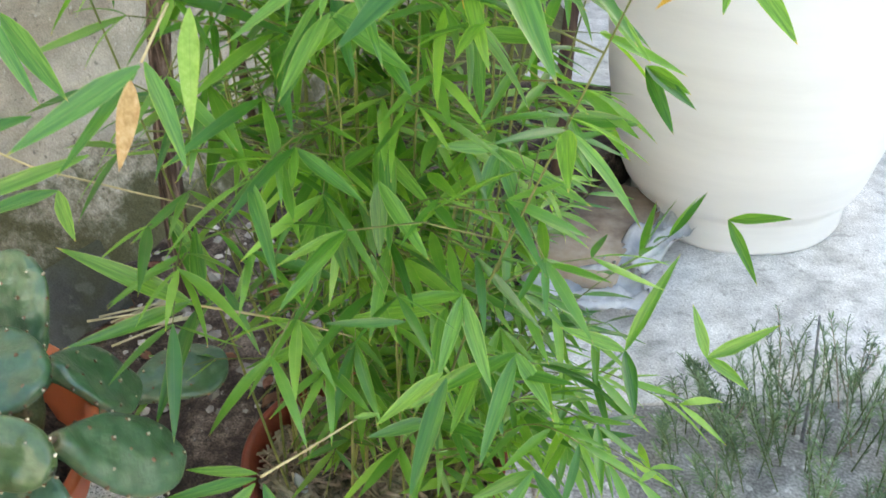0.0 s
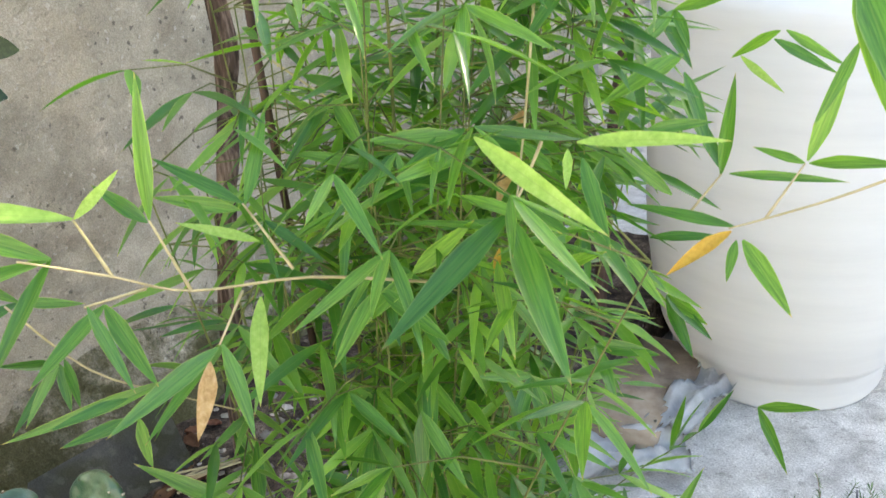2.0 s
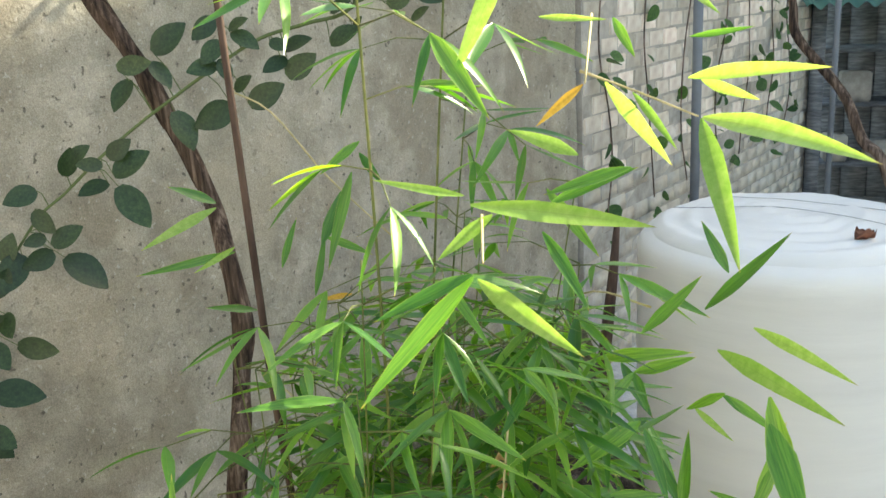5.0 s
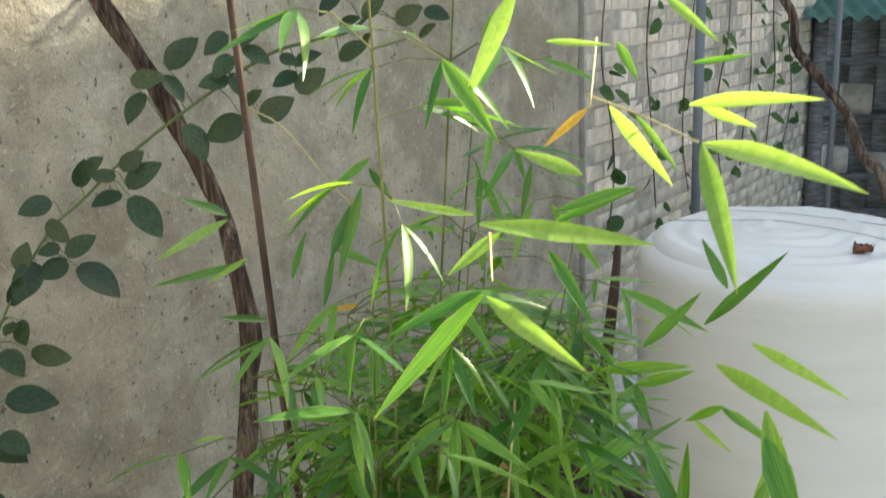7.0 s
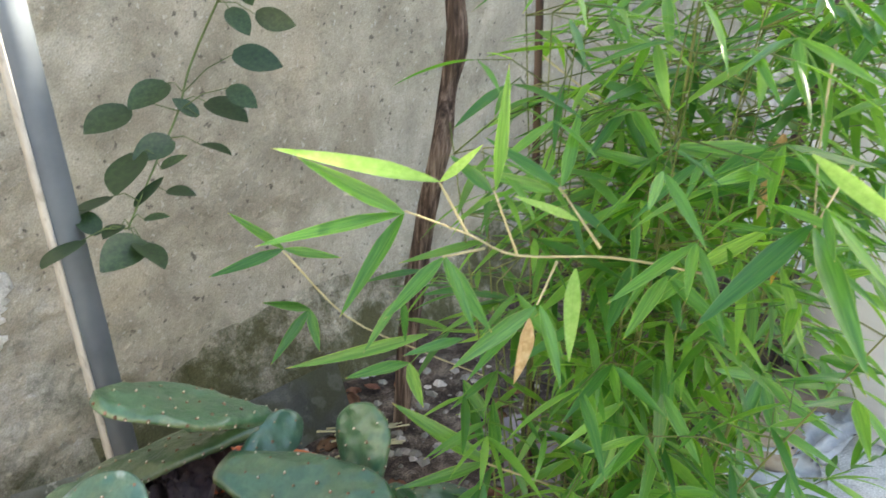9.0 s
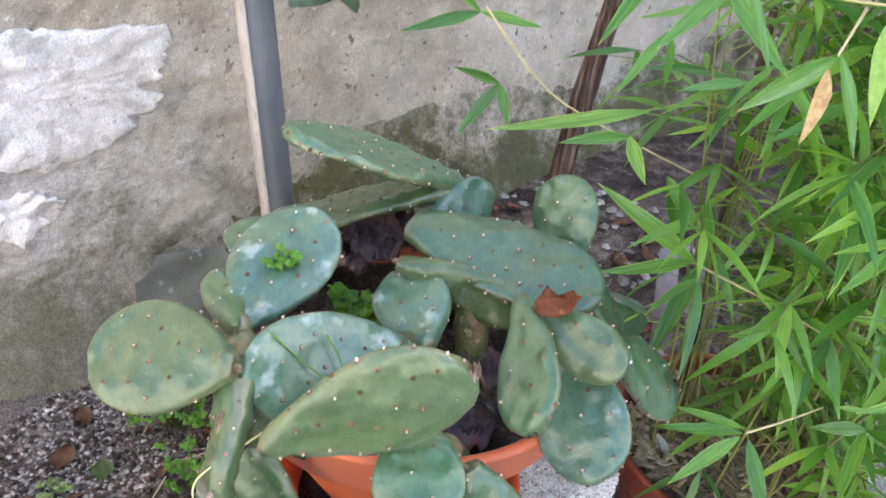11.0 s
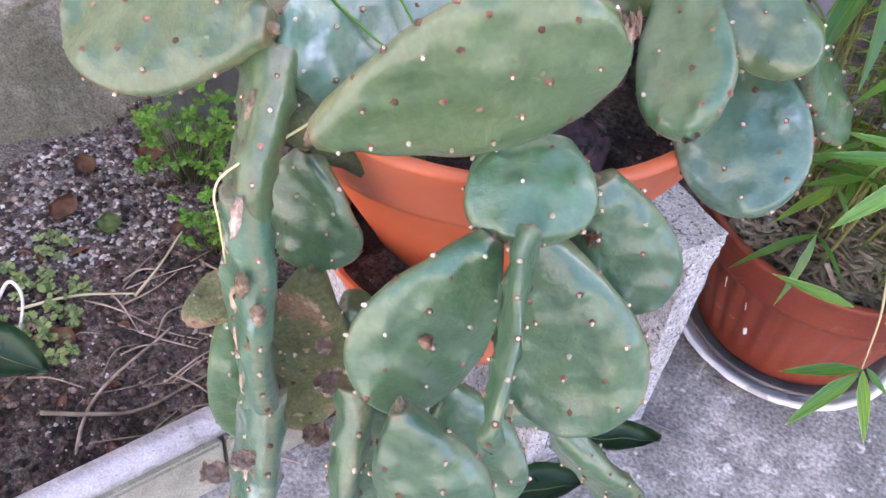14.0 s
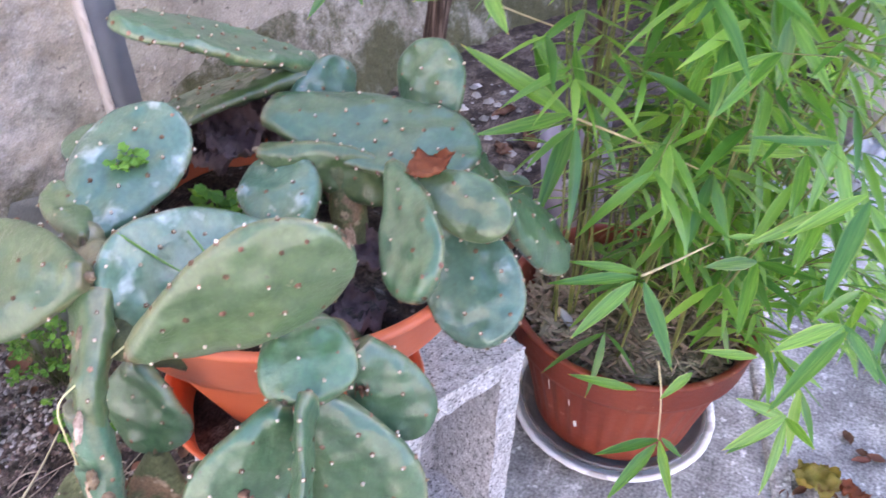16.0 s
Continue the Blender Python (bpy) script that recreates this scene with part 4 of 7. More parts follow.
M_STICK = material("dark_brown_stick", [(0.3, (0.035, 0.020, 0.016)), (0.5, (0.075, 0.046, 0.037)), (0.75, (0.14, 0.09, 0.07))], scale=20, rough=0.8, stretch=(3, 3, 0.4))
part("rod", bm, M_STICK, stick)


# ---------------------------------------------------------------- leaves
def leaf_mesh(name, length, width, mat, fold=0.25, droop=0.12, curl=0.0, segs=9, round_=0.0, seed=0):
    """A lance leaf along +y, upper side +z."""
    bm = bmesh.new()
    rows = []
    for k in range(segs + 1):
        s = k / segs
        if round_:
            w = 0.5 * width * math.sin(math.pi * min(1, 0.04 + 0.95 * s) ** 0.85) ** 0.75
        else:
            w = 0.5 * width * min(1.0, (s / 0.32 + 0.03) ** 0.62) * (1 - max(0.0, (s - 0.3) / 0.7) ** 1.9)
        y = s * length
        z = -droop * length * s * s
        sw = curl * length * s * s
        rows.append([(sw - w, y, z + fold * w), (sw, y, z), (sw + w, y, z + fold * w)] if 0 < w else [(sw, y, z)] * 3)
    vs = [[bm.verts.new(p) for p in r] for r in rows]
    uv = bm.loops.layers.uv.new("leaf_uv")
    for k, (a, b) in enumerate(zip(vs, vs[1:])):
        for i in (0, 1):
            f = bm.faces.new((a[i], a[i + 1], b[i + 1], b[i]))
            for lp, (u, v) in zip(f.loops, ((i, k), (i + 1, k), (i + 1, k + 1), (i, k + 1))):
                lp[uv].uv = (u / 2, v / segs)
    bmesh.ops.remove_doubles(bm, verts=bm.verts, dist=1e-5)
    return mesh_of(bm, name, mat)


LEAVES = [leaf_mesh("leaf", 1.0, w, M_BAMBOO, f, d, c) for w, f, d, c in
          ((0.140, 0.35, 0.10, 0.0), (0.125, 0.3, 0.20, 0.05), (0.155, 0.4, 0.05, -0.05), (0.12, 0.25, 0.28, 0.02), (0.145, 0.2, -0.06, -0.03))]
DRY = [leaf_mesh("dry_leaf", 1.0, 0.17, M_DRYLEAF, 0.6, 0.1, 0.05), leaf_mesh("dry_leaf", 1.0, 0.13, M_DRYLEAF, 0.8, 0.25, -0.05)]

bamboo = thing("bamboo_plant", "dense bush of green narrow-leaved bamboo in a red-brown pot", "bamboo", POT_AT + Vector((0, 0, 0.26)))
B0 = Vector(bamboo.location)
rnd = random.Random(11)
cane_bm = bmesh.new()
far_leaves = []


def leaf_frame(p, d, up, roll):
    y = d.normalized()
    z = (up - y * up.dot(y))
    z = z.normalized() if z.length > 1e-3 else y.orthogonal().normalized()
    z = (Matrix.Rotation(roll, 3, y) @ z)
    return basis(p, y.cross(z), y, z)


def spray(p, d, n, size, out):
    """A fan of n leaves at the end of a twig."""
    d = d.normalized()
    side = d.cross(Vector((0, 0, 1)))
    side = side.normalized() if side.length > 0.05 else Vector((1, 0, 0))
    for k in range(n):
        f = (k - (n - 1) / 2) / max(1, n - 1) * 2 if n > 1 else 0.0
        a = f * rnd.uniform(0.55, 1.15)
        ld = d * math.cos(a) + side * math.sin(a) + Vector((0, 0, -rnd.uniform(-0.12, 0.62)))
        out.append((leaf_frame(p, ld, Vector((0, 0, 1)), rnd.uniform(-.6, .6)), size * rnd.uniform(0.65, 1.15), rnd.randrange(5)))


twig_bm = bmesh.new()


def cane(foot, top, bow, r=0.0026):
    foot, top = Vector(foot), Vector(top)
    mid = (foot + top) / 2 + Vector(bow)
    pts = smooth_path([foot, mid, top], 12)
    b = bmesh.new()
    tube(b, [p - B0 for p in pts], [r * (1 - 0.65 * k / len(pts)) for k in range(len(pts))], 6)
    part("cane", b, M_CANE, bamboo)
    return pts


def kept(p):
    """The bush is dense in the middle, thin at its sides, and bare where single leaves stand before wall and tank."""
    out = math.hypot(p.x - POT_AT.x - 0.10 * max(0.0, p.z - 0.4), p.y - POT_AT.y)
    if p.z < 0.45 and out > 0.17 + 0.5 * max(0.0, p.z - 0.24) and p.x < 0.0:
        return False
    if p.y < 0.82 and p.z > 0.80:
        return False
    if p.x < -0.08 and p.z > 1.40:
        return False
    if (p.x > 0.27 and 0.80 < p.z < 1.75) or (p.x < -0.24 and p.z > 0.95):
        return False
    sunk = (p.z - 0.21) / 0.9 + p.y
    if sunk < 1.30 and p.x < 0.20 and rnd.random() > (0.05 if p.x < 0.05 else 0.3):
        return False
    keep = 1.0 if p.z > 0.80 else 0.6
    if p.z < 0.62 and p.y < POT_AT.y - 0.12 and p.x < 0.12:
        keep *= 0.45
    if p.x > 0.06 and p.z < 1.05:
        keep *= 0.32
    if p.x < -0.11 and p.z < 1.05:
        keep *= 0.40 if p.z > 0.8 else 0.14
    if 1.45 < p.z < 1.72:
        keep *= 0.6
    return rnd.random() < keep


for k in range(43):
    a = rnd.uniform(0, 2 * math.pi)
    r = 0.15 * math.sqrt(rnd.random())
    foot = Vector((POT_AT.x + r * math.cos(a), POT_AT.y + r * math.sin(a), 0.24))
    tall = k % 15 == 4
    h = rnd.uniform(1.35, 1.95) if tall else (rnd.uniform(1.08, 1.34) if k % 4 == 1 else rnd.uniform(0.46, 1.18))
    lean = Vector((math.cos(a), math.sin(a), 0)) * rnd.uniform(0.02, 0.12 if h > 1.0 else 0.28) * h
    lean += Vector((0.16 if h < 1.0 else 0.11, -0.03, 0)) * h * rnd.uniform(0.3, 1.0)
    pts = cane(foot, foot + lean + Vector((0, 0, h)), Vector((rnd.uniform(-.03, .03), rnd.uniform(-.03, .03), 0)), 0.0034 if tall else 0.0024)
    node = 3
    while node < len(pts):
        p = pts[node]
        for _ in range(rnd.choice((2, 3, 3))):
            b = rnd.uniform(0, 2 * math.pi)
            d = Vector((math.cos(b), math.sin(b), rnd.uniform(-0.1, 0.6)))
            ln = rnd.uniform(0.06, 0.24) * (1.15 - 0.4 * node / len(pts))
            q1 = p + d.normalized() * ln * 0.55
            q2 = p + d.normalized() * ln + Vector((0, 0, -0.15 * ln))
            if not kept(q2):
                continue
            tube(twig_bm, [p - B0, q1 - B0, q2 - B0], [0.0012, 0.001, 0.0007], 4)
            spray(q2, q2 - q1, rnd.choice((2, 3, 3, 4)), 0.105, far_leaves)
            if rnd.random() < 0.55:
                spray(q1, d, rnd.choice((1, 2)), 0.09, far_leaves)
        node += rnd.choice((1, 2))
# low arching shoots over the rim of the pot on its open side
for k in range(17):
    a = rnd.uniform(-0.6, 1.2)
    foot = POT_AT + Vector((0.12 * math.cos(a), 0.12 * math.sin(a), 0.22))
    reach = rnd.uniform(0.14, 0.34)
    tip = POT_AT + Vector(((0.16 + reach) * math.cos(a), (0.16 + reach) * math.sin(a), rnd.uniform(0.28, 0.62)))
    pts = cane(foot, tip, Vector((0, 0, rnd.uniform(0.05, 0.14))), 0.0016)
    for node in range(6, len(pts), 3):
        b = rnd.uniform(0, 2 * math.pi)
        d = (pts[node] - pts[node - 2]).normalized() + 0.7 * Vector((math.cos(b), math.sin(b), 0))
        spray(pts[node], d, rnd.choice((2, 3, 3)), 0.10, far_leaves)
tagged(part("twiggery", twig_bm, M_CANE, bamboo), kind="stuff")

# single leaves and twigs that stand out at the near side
# lime of young leaves; sunlit leaves share it, their brightness put into colour
M_YOUNG_LIT = material("young_and_sunlit_leaf", [(0.25, (0.25, 0.45, 0.075)), (0.5, (0.36, 0.56, 0.125)), (0.8, (0.50, 0.66, 0.22))], scale=16, rough=0.32, spec=0.5, coat=0.35, per_object=0.2,
                   through_light=(0.5, (1.45, 1.5, 0.85)), veins=True)
M_AMBER = material("yellowed_bamboo_leaf", [(0.3, (0.60, 0.34, 0.06)), (0.6, (0.75, 0.48, 0.10))], scale=14, rough=0.6, per_object=0.15, through_light=(0.35, (1.2, 1.1, 0.7)))
YOUNG_LIT, DRYLEAF, AMBER = "young", "dry", "amber"
HERO_MATS = {"": M_BAMBOO, "young": M_YOUNG_LIT, "dry": M_DRYLEAF, "amber": M_AMBER}
HERO_MESHES = {}
hero_rnd = random.Random(5)


def hero(base, tip, up, ratio, kind=""):
    base, tip = Vector(base), Vector(tip)
    key = (kind, max(3, round(0.76 * ratio / 0.03)), hero_rnd.randrange(2))
    if key not in HERO_MESHES:
        HERO_MESHES[key] = leaf_mesh("leaf", 1.0, 0.03 * key[1], HERO_MATS[kind], 0.35 if kind in ("", "young") else 0.7, 0.05 if key[2] else -0.04, 0.03 if key[2] else -0.03, segs=10)
    y = tip - base
    m = leaf_frame(base, y, Vector(up), hero_rnd.uniform(-0.35, 0.35))
    s = y.length
    ob = part("leaf", HERO_MESHES[key], None, bamboo, {"": "", "young": "bright yellow-green leaf in the young and sunlit colour", "dry": "dry tan curled leaf", "amber": "yellowed leaf"}[kind])
    ob.matrix_basis = Matrix.Translation(-B0) @ m @ Matrix.Diagonal((s, s, s, 1))


def twig(*pts):
    b = bmesh.new()
    path = smooth_path(pts, 4)
    tube(b, [p - B0 for p in path], [0.0017 - 0.0008 * k / len(path) for k in range(len(path))], 6)
    part("twig", b, M_TWIG, bamboo)


M_TWIG = material("tan_twig", [(0.3, (0.34, 0.28, 0.13)), (0.6, (0.55, 0.46, 0.27))], scale=30, rough=0.6)
hero((-0.172, 0.815, 1.203), (-0.172, 0.832, 1.331), (0.5, -0.8, 0.7), 0.15)
hero((-0.222, 0.780, 1.217), (-0.376, 0.717, 1.250), (0.6, -0.7, 0.7), 0.17, YOUNG_LIT)
hero((-0.221, 0.780, 1.217), (-0.185, 0.808, 1.252), (0.6, -0.8, 0.7), 0.23, YOUNG_LIT)
hero((-0.176, 0.818, 1.199), (-0.226, 0.824, 1.232), (0.5, -0.8, 0.7), 0.30)
hero((-0.092, 0.860, 1.165), (-0.156, 0.828, 1.195), (0.4, -0.8, 0.7), 0.21, YOUNG_LIT)
hero((-0.124, 0.902, 1.184), (-0.212, 0.896, 1.230), (0.5, -0.8, 0.7), 0.19)
hero((-0.134, 0.915, 1.171), (-0.218, 0.901, 1.190), (0.5, -0.8, 0.7), 0.23)
hero((-0.121, 0.903, 1.184), (-0.122, 0.986, 1.251), (0.4, -0.9, 0.7), 0.18)
hero((-0.084, 0.829, 1.124), (-0.073, 0.769, 1.045), (0.4, -0.8, 0.9), 0.22, YOUNG_LIT)
hero((-0.112, 0.795, 1.092), (-0.069, 0.754, 1.024), (0.4, -0.7, 0.9), 0.25)
hero((-0.115, 0.792, 1.090), (-0.176, 0.688, 1.063), (0.5, -0.7, 0.9), 0.21)
hero((-0.118, 0.779, 1.083), (-0.115, 0.734, 1.029), (0.4, -0.7, 0.9), 0.30, DRYLEAF)
hero((-0.121, 0.797, 1.083), (-0.170, 0.733, 1.021), (0.5, -0.7, 0.9), 0.14)
hero((-0.198, 0.739, 1.156), (-0.160, 0.718, 1.085), (0.5, -0.7, 0.8), 0.18)
hero((-0.173, 0.729, 1.073), (-0.222, 0.684, 1.067), (0.5, -0.7, 0.9), 0.23)
hero((-0.256, 0.762, 1.086), (-0.283, 0.727, 1.032), (0.6, -0.7, 0.9), 0.21)
hero((-0.253, 0.763, 1.085), (-0.245, 0.760, 1.033), (0.5, -0.7, 0.9), 0.25)
hero((0.138, 0.877, 1.195), (0.040, 0.774, 1.112), (0.2, -0.9, 0.8), 0.20)
hero((0.140, 0.876, 1.192), (0.198, 0.759, 1.096), (0.1, -0.9, 0.8), 0.23)
hero((0.120, 0.822, 1.284), (0.229, 0.748, 1.233), (0.1, -0.9, 0.7), 0.16, YOUNG_LIT)
hero((0.198, 0.849, 1.272), (0.315, 0.832, 1.288), (-0.0, -0.9, 0.7), 0.14, YOUNG_LIT)
hero((0.081, 0.950, 1.242), (-0.009, 0.945, 1.234), (0.2, -0.9, 0.7), 0.22)
hero((0.104, 0.912, 1.243), (0.030, 0.865, 1.225), (0.2, -0.9, 0.7), 0.22)
hero((0.191, 0.847, 1.267), (0.193, 0.826, 1.240), (0.1, -0.9, 0.7), 0.30, YOUNG_LIT)
hero((0.198, 0.920, 1.233), (0.225, 0.871, 1.166), (0.0, -0.9, 0.7), 0.25)
hero((0.281, 1.030, 1.155), (0.221, 1.029, 1.206), (-0.0, -0.9, 0.7), 0.25)
hero((0.341, 1.022, 1.121), (0.279, 0.996, 1.080), (-0.1, -0.9, 0.8), 0.27, AMBER)
hero((0.351, 1.009, 1.118), (0.396, 0.944, 1.073), (-0.1, -0.9, 0.8), 0.29)
hero((0.347, 1.027, 1.109), (0.337, 1.000, 1.074), (-0.1, -0.9, 0.8), 0.30)
hero((0.337, 1.147, 1.133), (0.349, 1.162, 1.245), (-0.1, -0.9, 0.7), 0.20)
hero((0.340, 1.158, 1.132), (0.289, 1.210, 1.216), (-0.1, -0.9, 0.7), 0.21)
hero((0.345, 1.138, 1.138), (0.459, 1.093, 1.154), (-0.1, -0.9, 0.7), 0.13)
hero((0.419, 1.106, 1.167), (0.456, 1.123, 1.280), (-0.2, -0.9, 0.6), 0.19)
hero((0.424, 1.123, 1.158), (0.504, 1.061, 1.186), (-0.2, -0.9, 0.7), 0.18)
hero((0.422, 1.133, 1.154), (0.371, 1.165, 1.161), (-0.1, -0.9, 0.7), 0.24)
hero((0.348, 1.060, 1.109), (0.235, 1.092, 1.119), (-0.0, -0.9, 0.7), 0.14)
hero((0.387, 1.215, 1.269), (0.450, 1.176, 1.237), (-0.2, -1.0, 0.6), 0.25)
hero((0.353, 1.215, 1.250), (0.401, 1.198, 1.211), (-0.1, -1.0, 0.6), 0.19, YOUNG_LIT)
hero((0.404, 0.905, 1.384), (0.430, 0.819, 1.314), (-0.2, -0.9, 0.6), 0.30)
hero((0.117, 0.952, 1.124), (0.115, 0.936, 1.094), (0.1, -0.9, 0.8), 0.30, AMBER)
hero((0.013, 1.048, 0.922), (0.034, 0.955, 0.826), (0.2, -0.8, 0.9), 0.18)
hero((-0.038, 0.999, 1.066), (-0.060, 0.924, 0.996), (0.3, -0.8, 0.8), 0.26)
hero((0.041, 0.911, 1.078), (0.081, 0.873, 1.040), (0.2, -0.8, 0.9), 0.30)
hero((-0.012, 1.052, 1.165), (-0.147, 1.066, 1.179), (0.3, -0.9, 0.7), 0.17)
hero((-0.091, 1.103, 1.225), (-0.053, 1.093, 1.158), (0.3, -0.9, 0.7), 0.30)
hero((-0.103, 1.130, 1.220), (-0.165, 1.108, 1.160), (0.4, -0.9, 0.7), 0.24)
hero((0.166, 0.993, 1.081), (0.218, 0.962, 1.124), (0.1, -0.9, 0.8), 0.28)
hero((0.232, 1.098, 1.060), (0.282, 1.066, 1.000), (-0.0, -0.9, 0.8), 0.23)
hero((0.263, 1.149, 1.051), (0.352, 1.148, 1.060), (-0.1, -0.9, 0.8), 0.21)
twig((0.055, 0.907, 1.107), (-0.051, 0.870, 1.125), (-0.144, 0.815, 1.134), (-0.183, 0.761, 1.174), (-0.232, 0.714, 1.209))
twig((-0.144, 0.815, 1.134), (-0.175, 0.819, 1.201))
twig((-0.183, 0.761, 1.174), (-0.222, 0.780, 1.217))
twig((-0.174, 0.791, 1.147), (-0.200, 0.738, 1.156))
twig((-0.066, 0.868, 1.134), (-0.124, 0.902, 1.184))
twig((-0.106, 0.838, 1.124), (-0.114, 0.794, 1.092))
twig((0.510, 1.057, 1.179), (0.443, 1.061, 1.145), (0.376, 1.052, 1.123), (0.340, 1.042, 1.115))
twig((0.376, 1.052, 1.123), (0.420, 1.124, 1.157))
twig((0.301, 1.113, 1.095), (0.338, 1.148, 1.134))
twig((0.164, 0.904, 1.253), (0.140, 0.876, 1.193))
twig((0.137, 1.080, 1.340), (0.137, 1.004, 1.247), (0.141, 0.896, 1.186))
hero((0.156, 0.804, 1.552), (0.254, 0.658, 1.539), (0.1, -1.0, 0.5), 0.12, YOUNG_LIT)
hero((0.150, 0.814, 1.553), (0.064, 0.797, 1.513), (0.2, -1.0, 0.5), 0.19)
hero((0.151, 0.814, 1.551), (0.049, 0.793, 1.438), (0.2, -0.9, 0.6), 0.15)
hero((0.406, 0.929, 1.400), (0.431, 0.853, 1.281), (-0.2, -0.9, 0.7), 0.22)
hero((0.416, 0.935, 1.332), (0.387, 0.911, 1.267), (-0.2, -0.9, 0.8), 0.20)
hero((0.364, 1.012, 1.412), (0.449, 0.833, 1.429), (-0.2, -0.9, 0.6), 0.11, YOUNG_LIT)
hero((0.402, 1.042, 1.426), (0.478, 0.921, 1.425), (-0.2, -0.9, 0.6), 0.12, YOUNG_LIT)
hero((0.359, 1.147, 1.408), (0.450, 1.103, 1.510), (-0.1, -1.0, 0.5), 0.15)
hero((0.287, 1.143, 1.378), (0.357, 1.127, 1.455), (-0.1, -1.0, 0.6), 0.21)
hero((0.393, 1.250, 1.421), (0.358, 1.265, 1.485), (-0.1, -1.0, 0.5), 0.29)
hero((-0.406, 1.458, 1.465), (-0.464, 1.410, 1.504), (0.5, -0.9, 0.5), 0.30)
hero((-0.407, 1.457, 1.457), (-0.476, 1.319, 1.422), (0.5, -0.9, 0.5), 0.15, YOUNG_LIT)
hero((-0.360, 1.414, 1.402), (-0.392, 1.336, 1.380), (0.5, -0.9, 0.5), 0.16, YOUNG_LIT)
hero((-0.360, 1.413, 1.394), (-0.455, 1.278, 1.391), (0.5, -0.9, 0.5), 0.13)
hero((-0.308, 1.361, 1.314), (-0.359, 1.286, 1.344), (0.4, -0.9, 0.6), 0.21)
hero((-0.272, 1.393, 1.375), (-0.260, 1.434, 1.448), (0.4, -0.9, 0.5), 0.21)
hero((-0.224, 1.401, 1.327), (-0.213, 1.448, 1.424), (0.3, -0.9, 0.5), 0.16)
hero((-0.196, 1.377, 1.419), (-0.173, 1.430, 1.499), (0.3, -0.9, 0.5), 0.29)
hero((-0.200, 1.409, 1.421), (-0.130, 1.426, 1.391), (0.3, -0.9, 0.5), 0.24)
hero((-0.169, 1.420, 1.324), (-0.220, 1.400, 1.317), (0.3, -0.9, 0.6), 0.22, AMBER)
hero((0.107, 1.202, 1.187), (0.085, 1.100, 1.101), (0.1, -0.9, 0.8), 0.27, DRYLEAF)
hero((0.108, 1.170, 1.331), (0.140, 1.126, 1.255), (0.1, -0.9, 0.7), 0.26)
hero((0.108, 1.190, 1.328), (0.072, 1.149, 1.286), (0.2, -0.9, 0.7), 0.30)
hero((0.260, 1.226, 1.303), (0.298, 1.201, 1.236), (-0.0, -0.9, 0.7), 0.30)
hero((0.234, 1.180, 1.328), (0.344, 1.136, 1.362), (-0.0, -1.0, 0.6), 0.19)
hero((0.290, 1.152, 1.248), (0.324, 1.096, 1.175), (-0.0, -0.9, 0.8), 0.25)
hero((0.286, 1.110, 1.278), (0.209, 1.041, 1.245), (0.0, -0.9, 0.7), 0.26)
hero((0.391, 1.161, 1.291), (0.446, 1.120, 1.261), (-0.1, -0.9, 0.7), 0.20)
hero((0.388, 1.181, 1.286), (0.340, 1.204, 1.249), (-0.1, -0.9, 0.7), 0.28)
hero((0.084, 0.966, 1.242), (0.034, 0.906, 1.218), (0.2, -0.9, 0.8), 0.30)
hero((0.093, 0.953, 1.213), (0.008, 0.883, 1.193), (0.2, -0.8, 0.8), 0.21)
hero((0.254, 1.032, 1.223), (0.314, 1.016, 1.239), (-0.0, -0.9, 0.8), 0.27)
hero((0.168, 0.960, 1.203), (0.127, 0.989, 1.226), (0.1, -0.9, 0.8), 0.30)
hero((0.158, 1.318, 1.516), (0.229, 1.259, 1.433), (0.1, -1.0, 0.5), 0.21)
hero((-0.120, 1.168, 1.192), (-0.070, 1.129, 1.123), (0.3, -0.9, 0.8), 0.27)
hero((-0.130, 1.186, 1.188), (-0.177, 1.106, 1.114), (0.3, -0.8, 0.8), 0.24)
hero((0.337, 0.893, 1.669), (0.429, 0.687, 1.680), (-0.1, -1.0, 0.5), 0.09, YOUNG_LIT)
hero((0.336, 0.893, 1.668), (0.361, 0.762, 1.579), (-0.1, -1.0, 0.5), 0.14, YOUNG_LIT)
hero((0.326, 0.927, 1.699), (0.416, 0.797, 1.724), (-0.1, -1.0, 0.4), 0.12, YOUNG_LIT)
hero((0.338, 0.946, 1.695), (0.384, 0.900, 1.679), (-0.1, -1.0, 0.4), 0.20, YOUNG_LIT)
hero((0.249, 1.056, 1.684), (0.318, 1.027, 1.604), (0.0, -1.0, 0.5), 0.18, YOUNG_LIT)
hero((0.276, 1.086, 1.670), (0.324, 1.049, 1.616), (-0.0, -1.0, 0.5), 0.15, YOUNG_LIT)
hero((0.228, 1.035, 1.685), (0.180, 1.017, 1.647), (0.1, -1.0, 0.4), 0.18, AMBER)
hero((0.129, 0.923, 1.587), (0.310, 1.064, 1.536), (0.1, -1.0, 0.6), 0.08, YOUNG_LIT)
hero((0.123, 0.928, 1.595), (0.050, 0.873, 1.620), (0.2, -1.0, 0.5), 0.13, YOUNG_LIT)
hero((0.144, 0.958, 1.569), (0.090, 0.937, 1.528), (0.2, -1.0, 0.6), 0.26, YOUNG_LIT)
hero((0.190, 1.054, 1.557), (0.281, 1.047, 1.602), (0.1, -1.0, 0.5), 0.20)
hero((0.188, 0.999, 1.541), (0.241, 0.944, 1.479), (0.1, -1.0, 0.6), 0.19)
hero((-0.079, 1.242, 1.598), (-0.130, 1.218, 1.558), (0.3, -0.9, 0.5), 0.28)
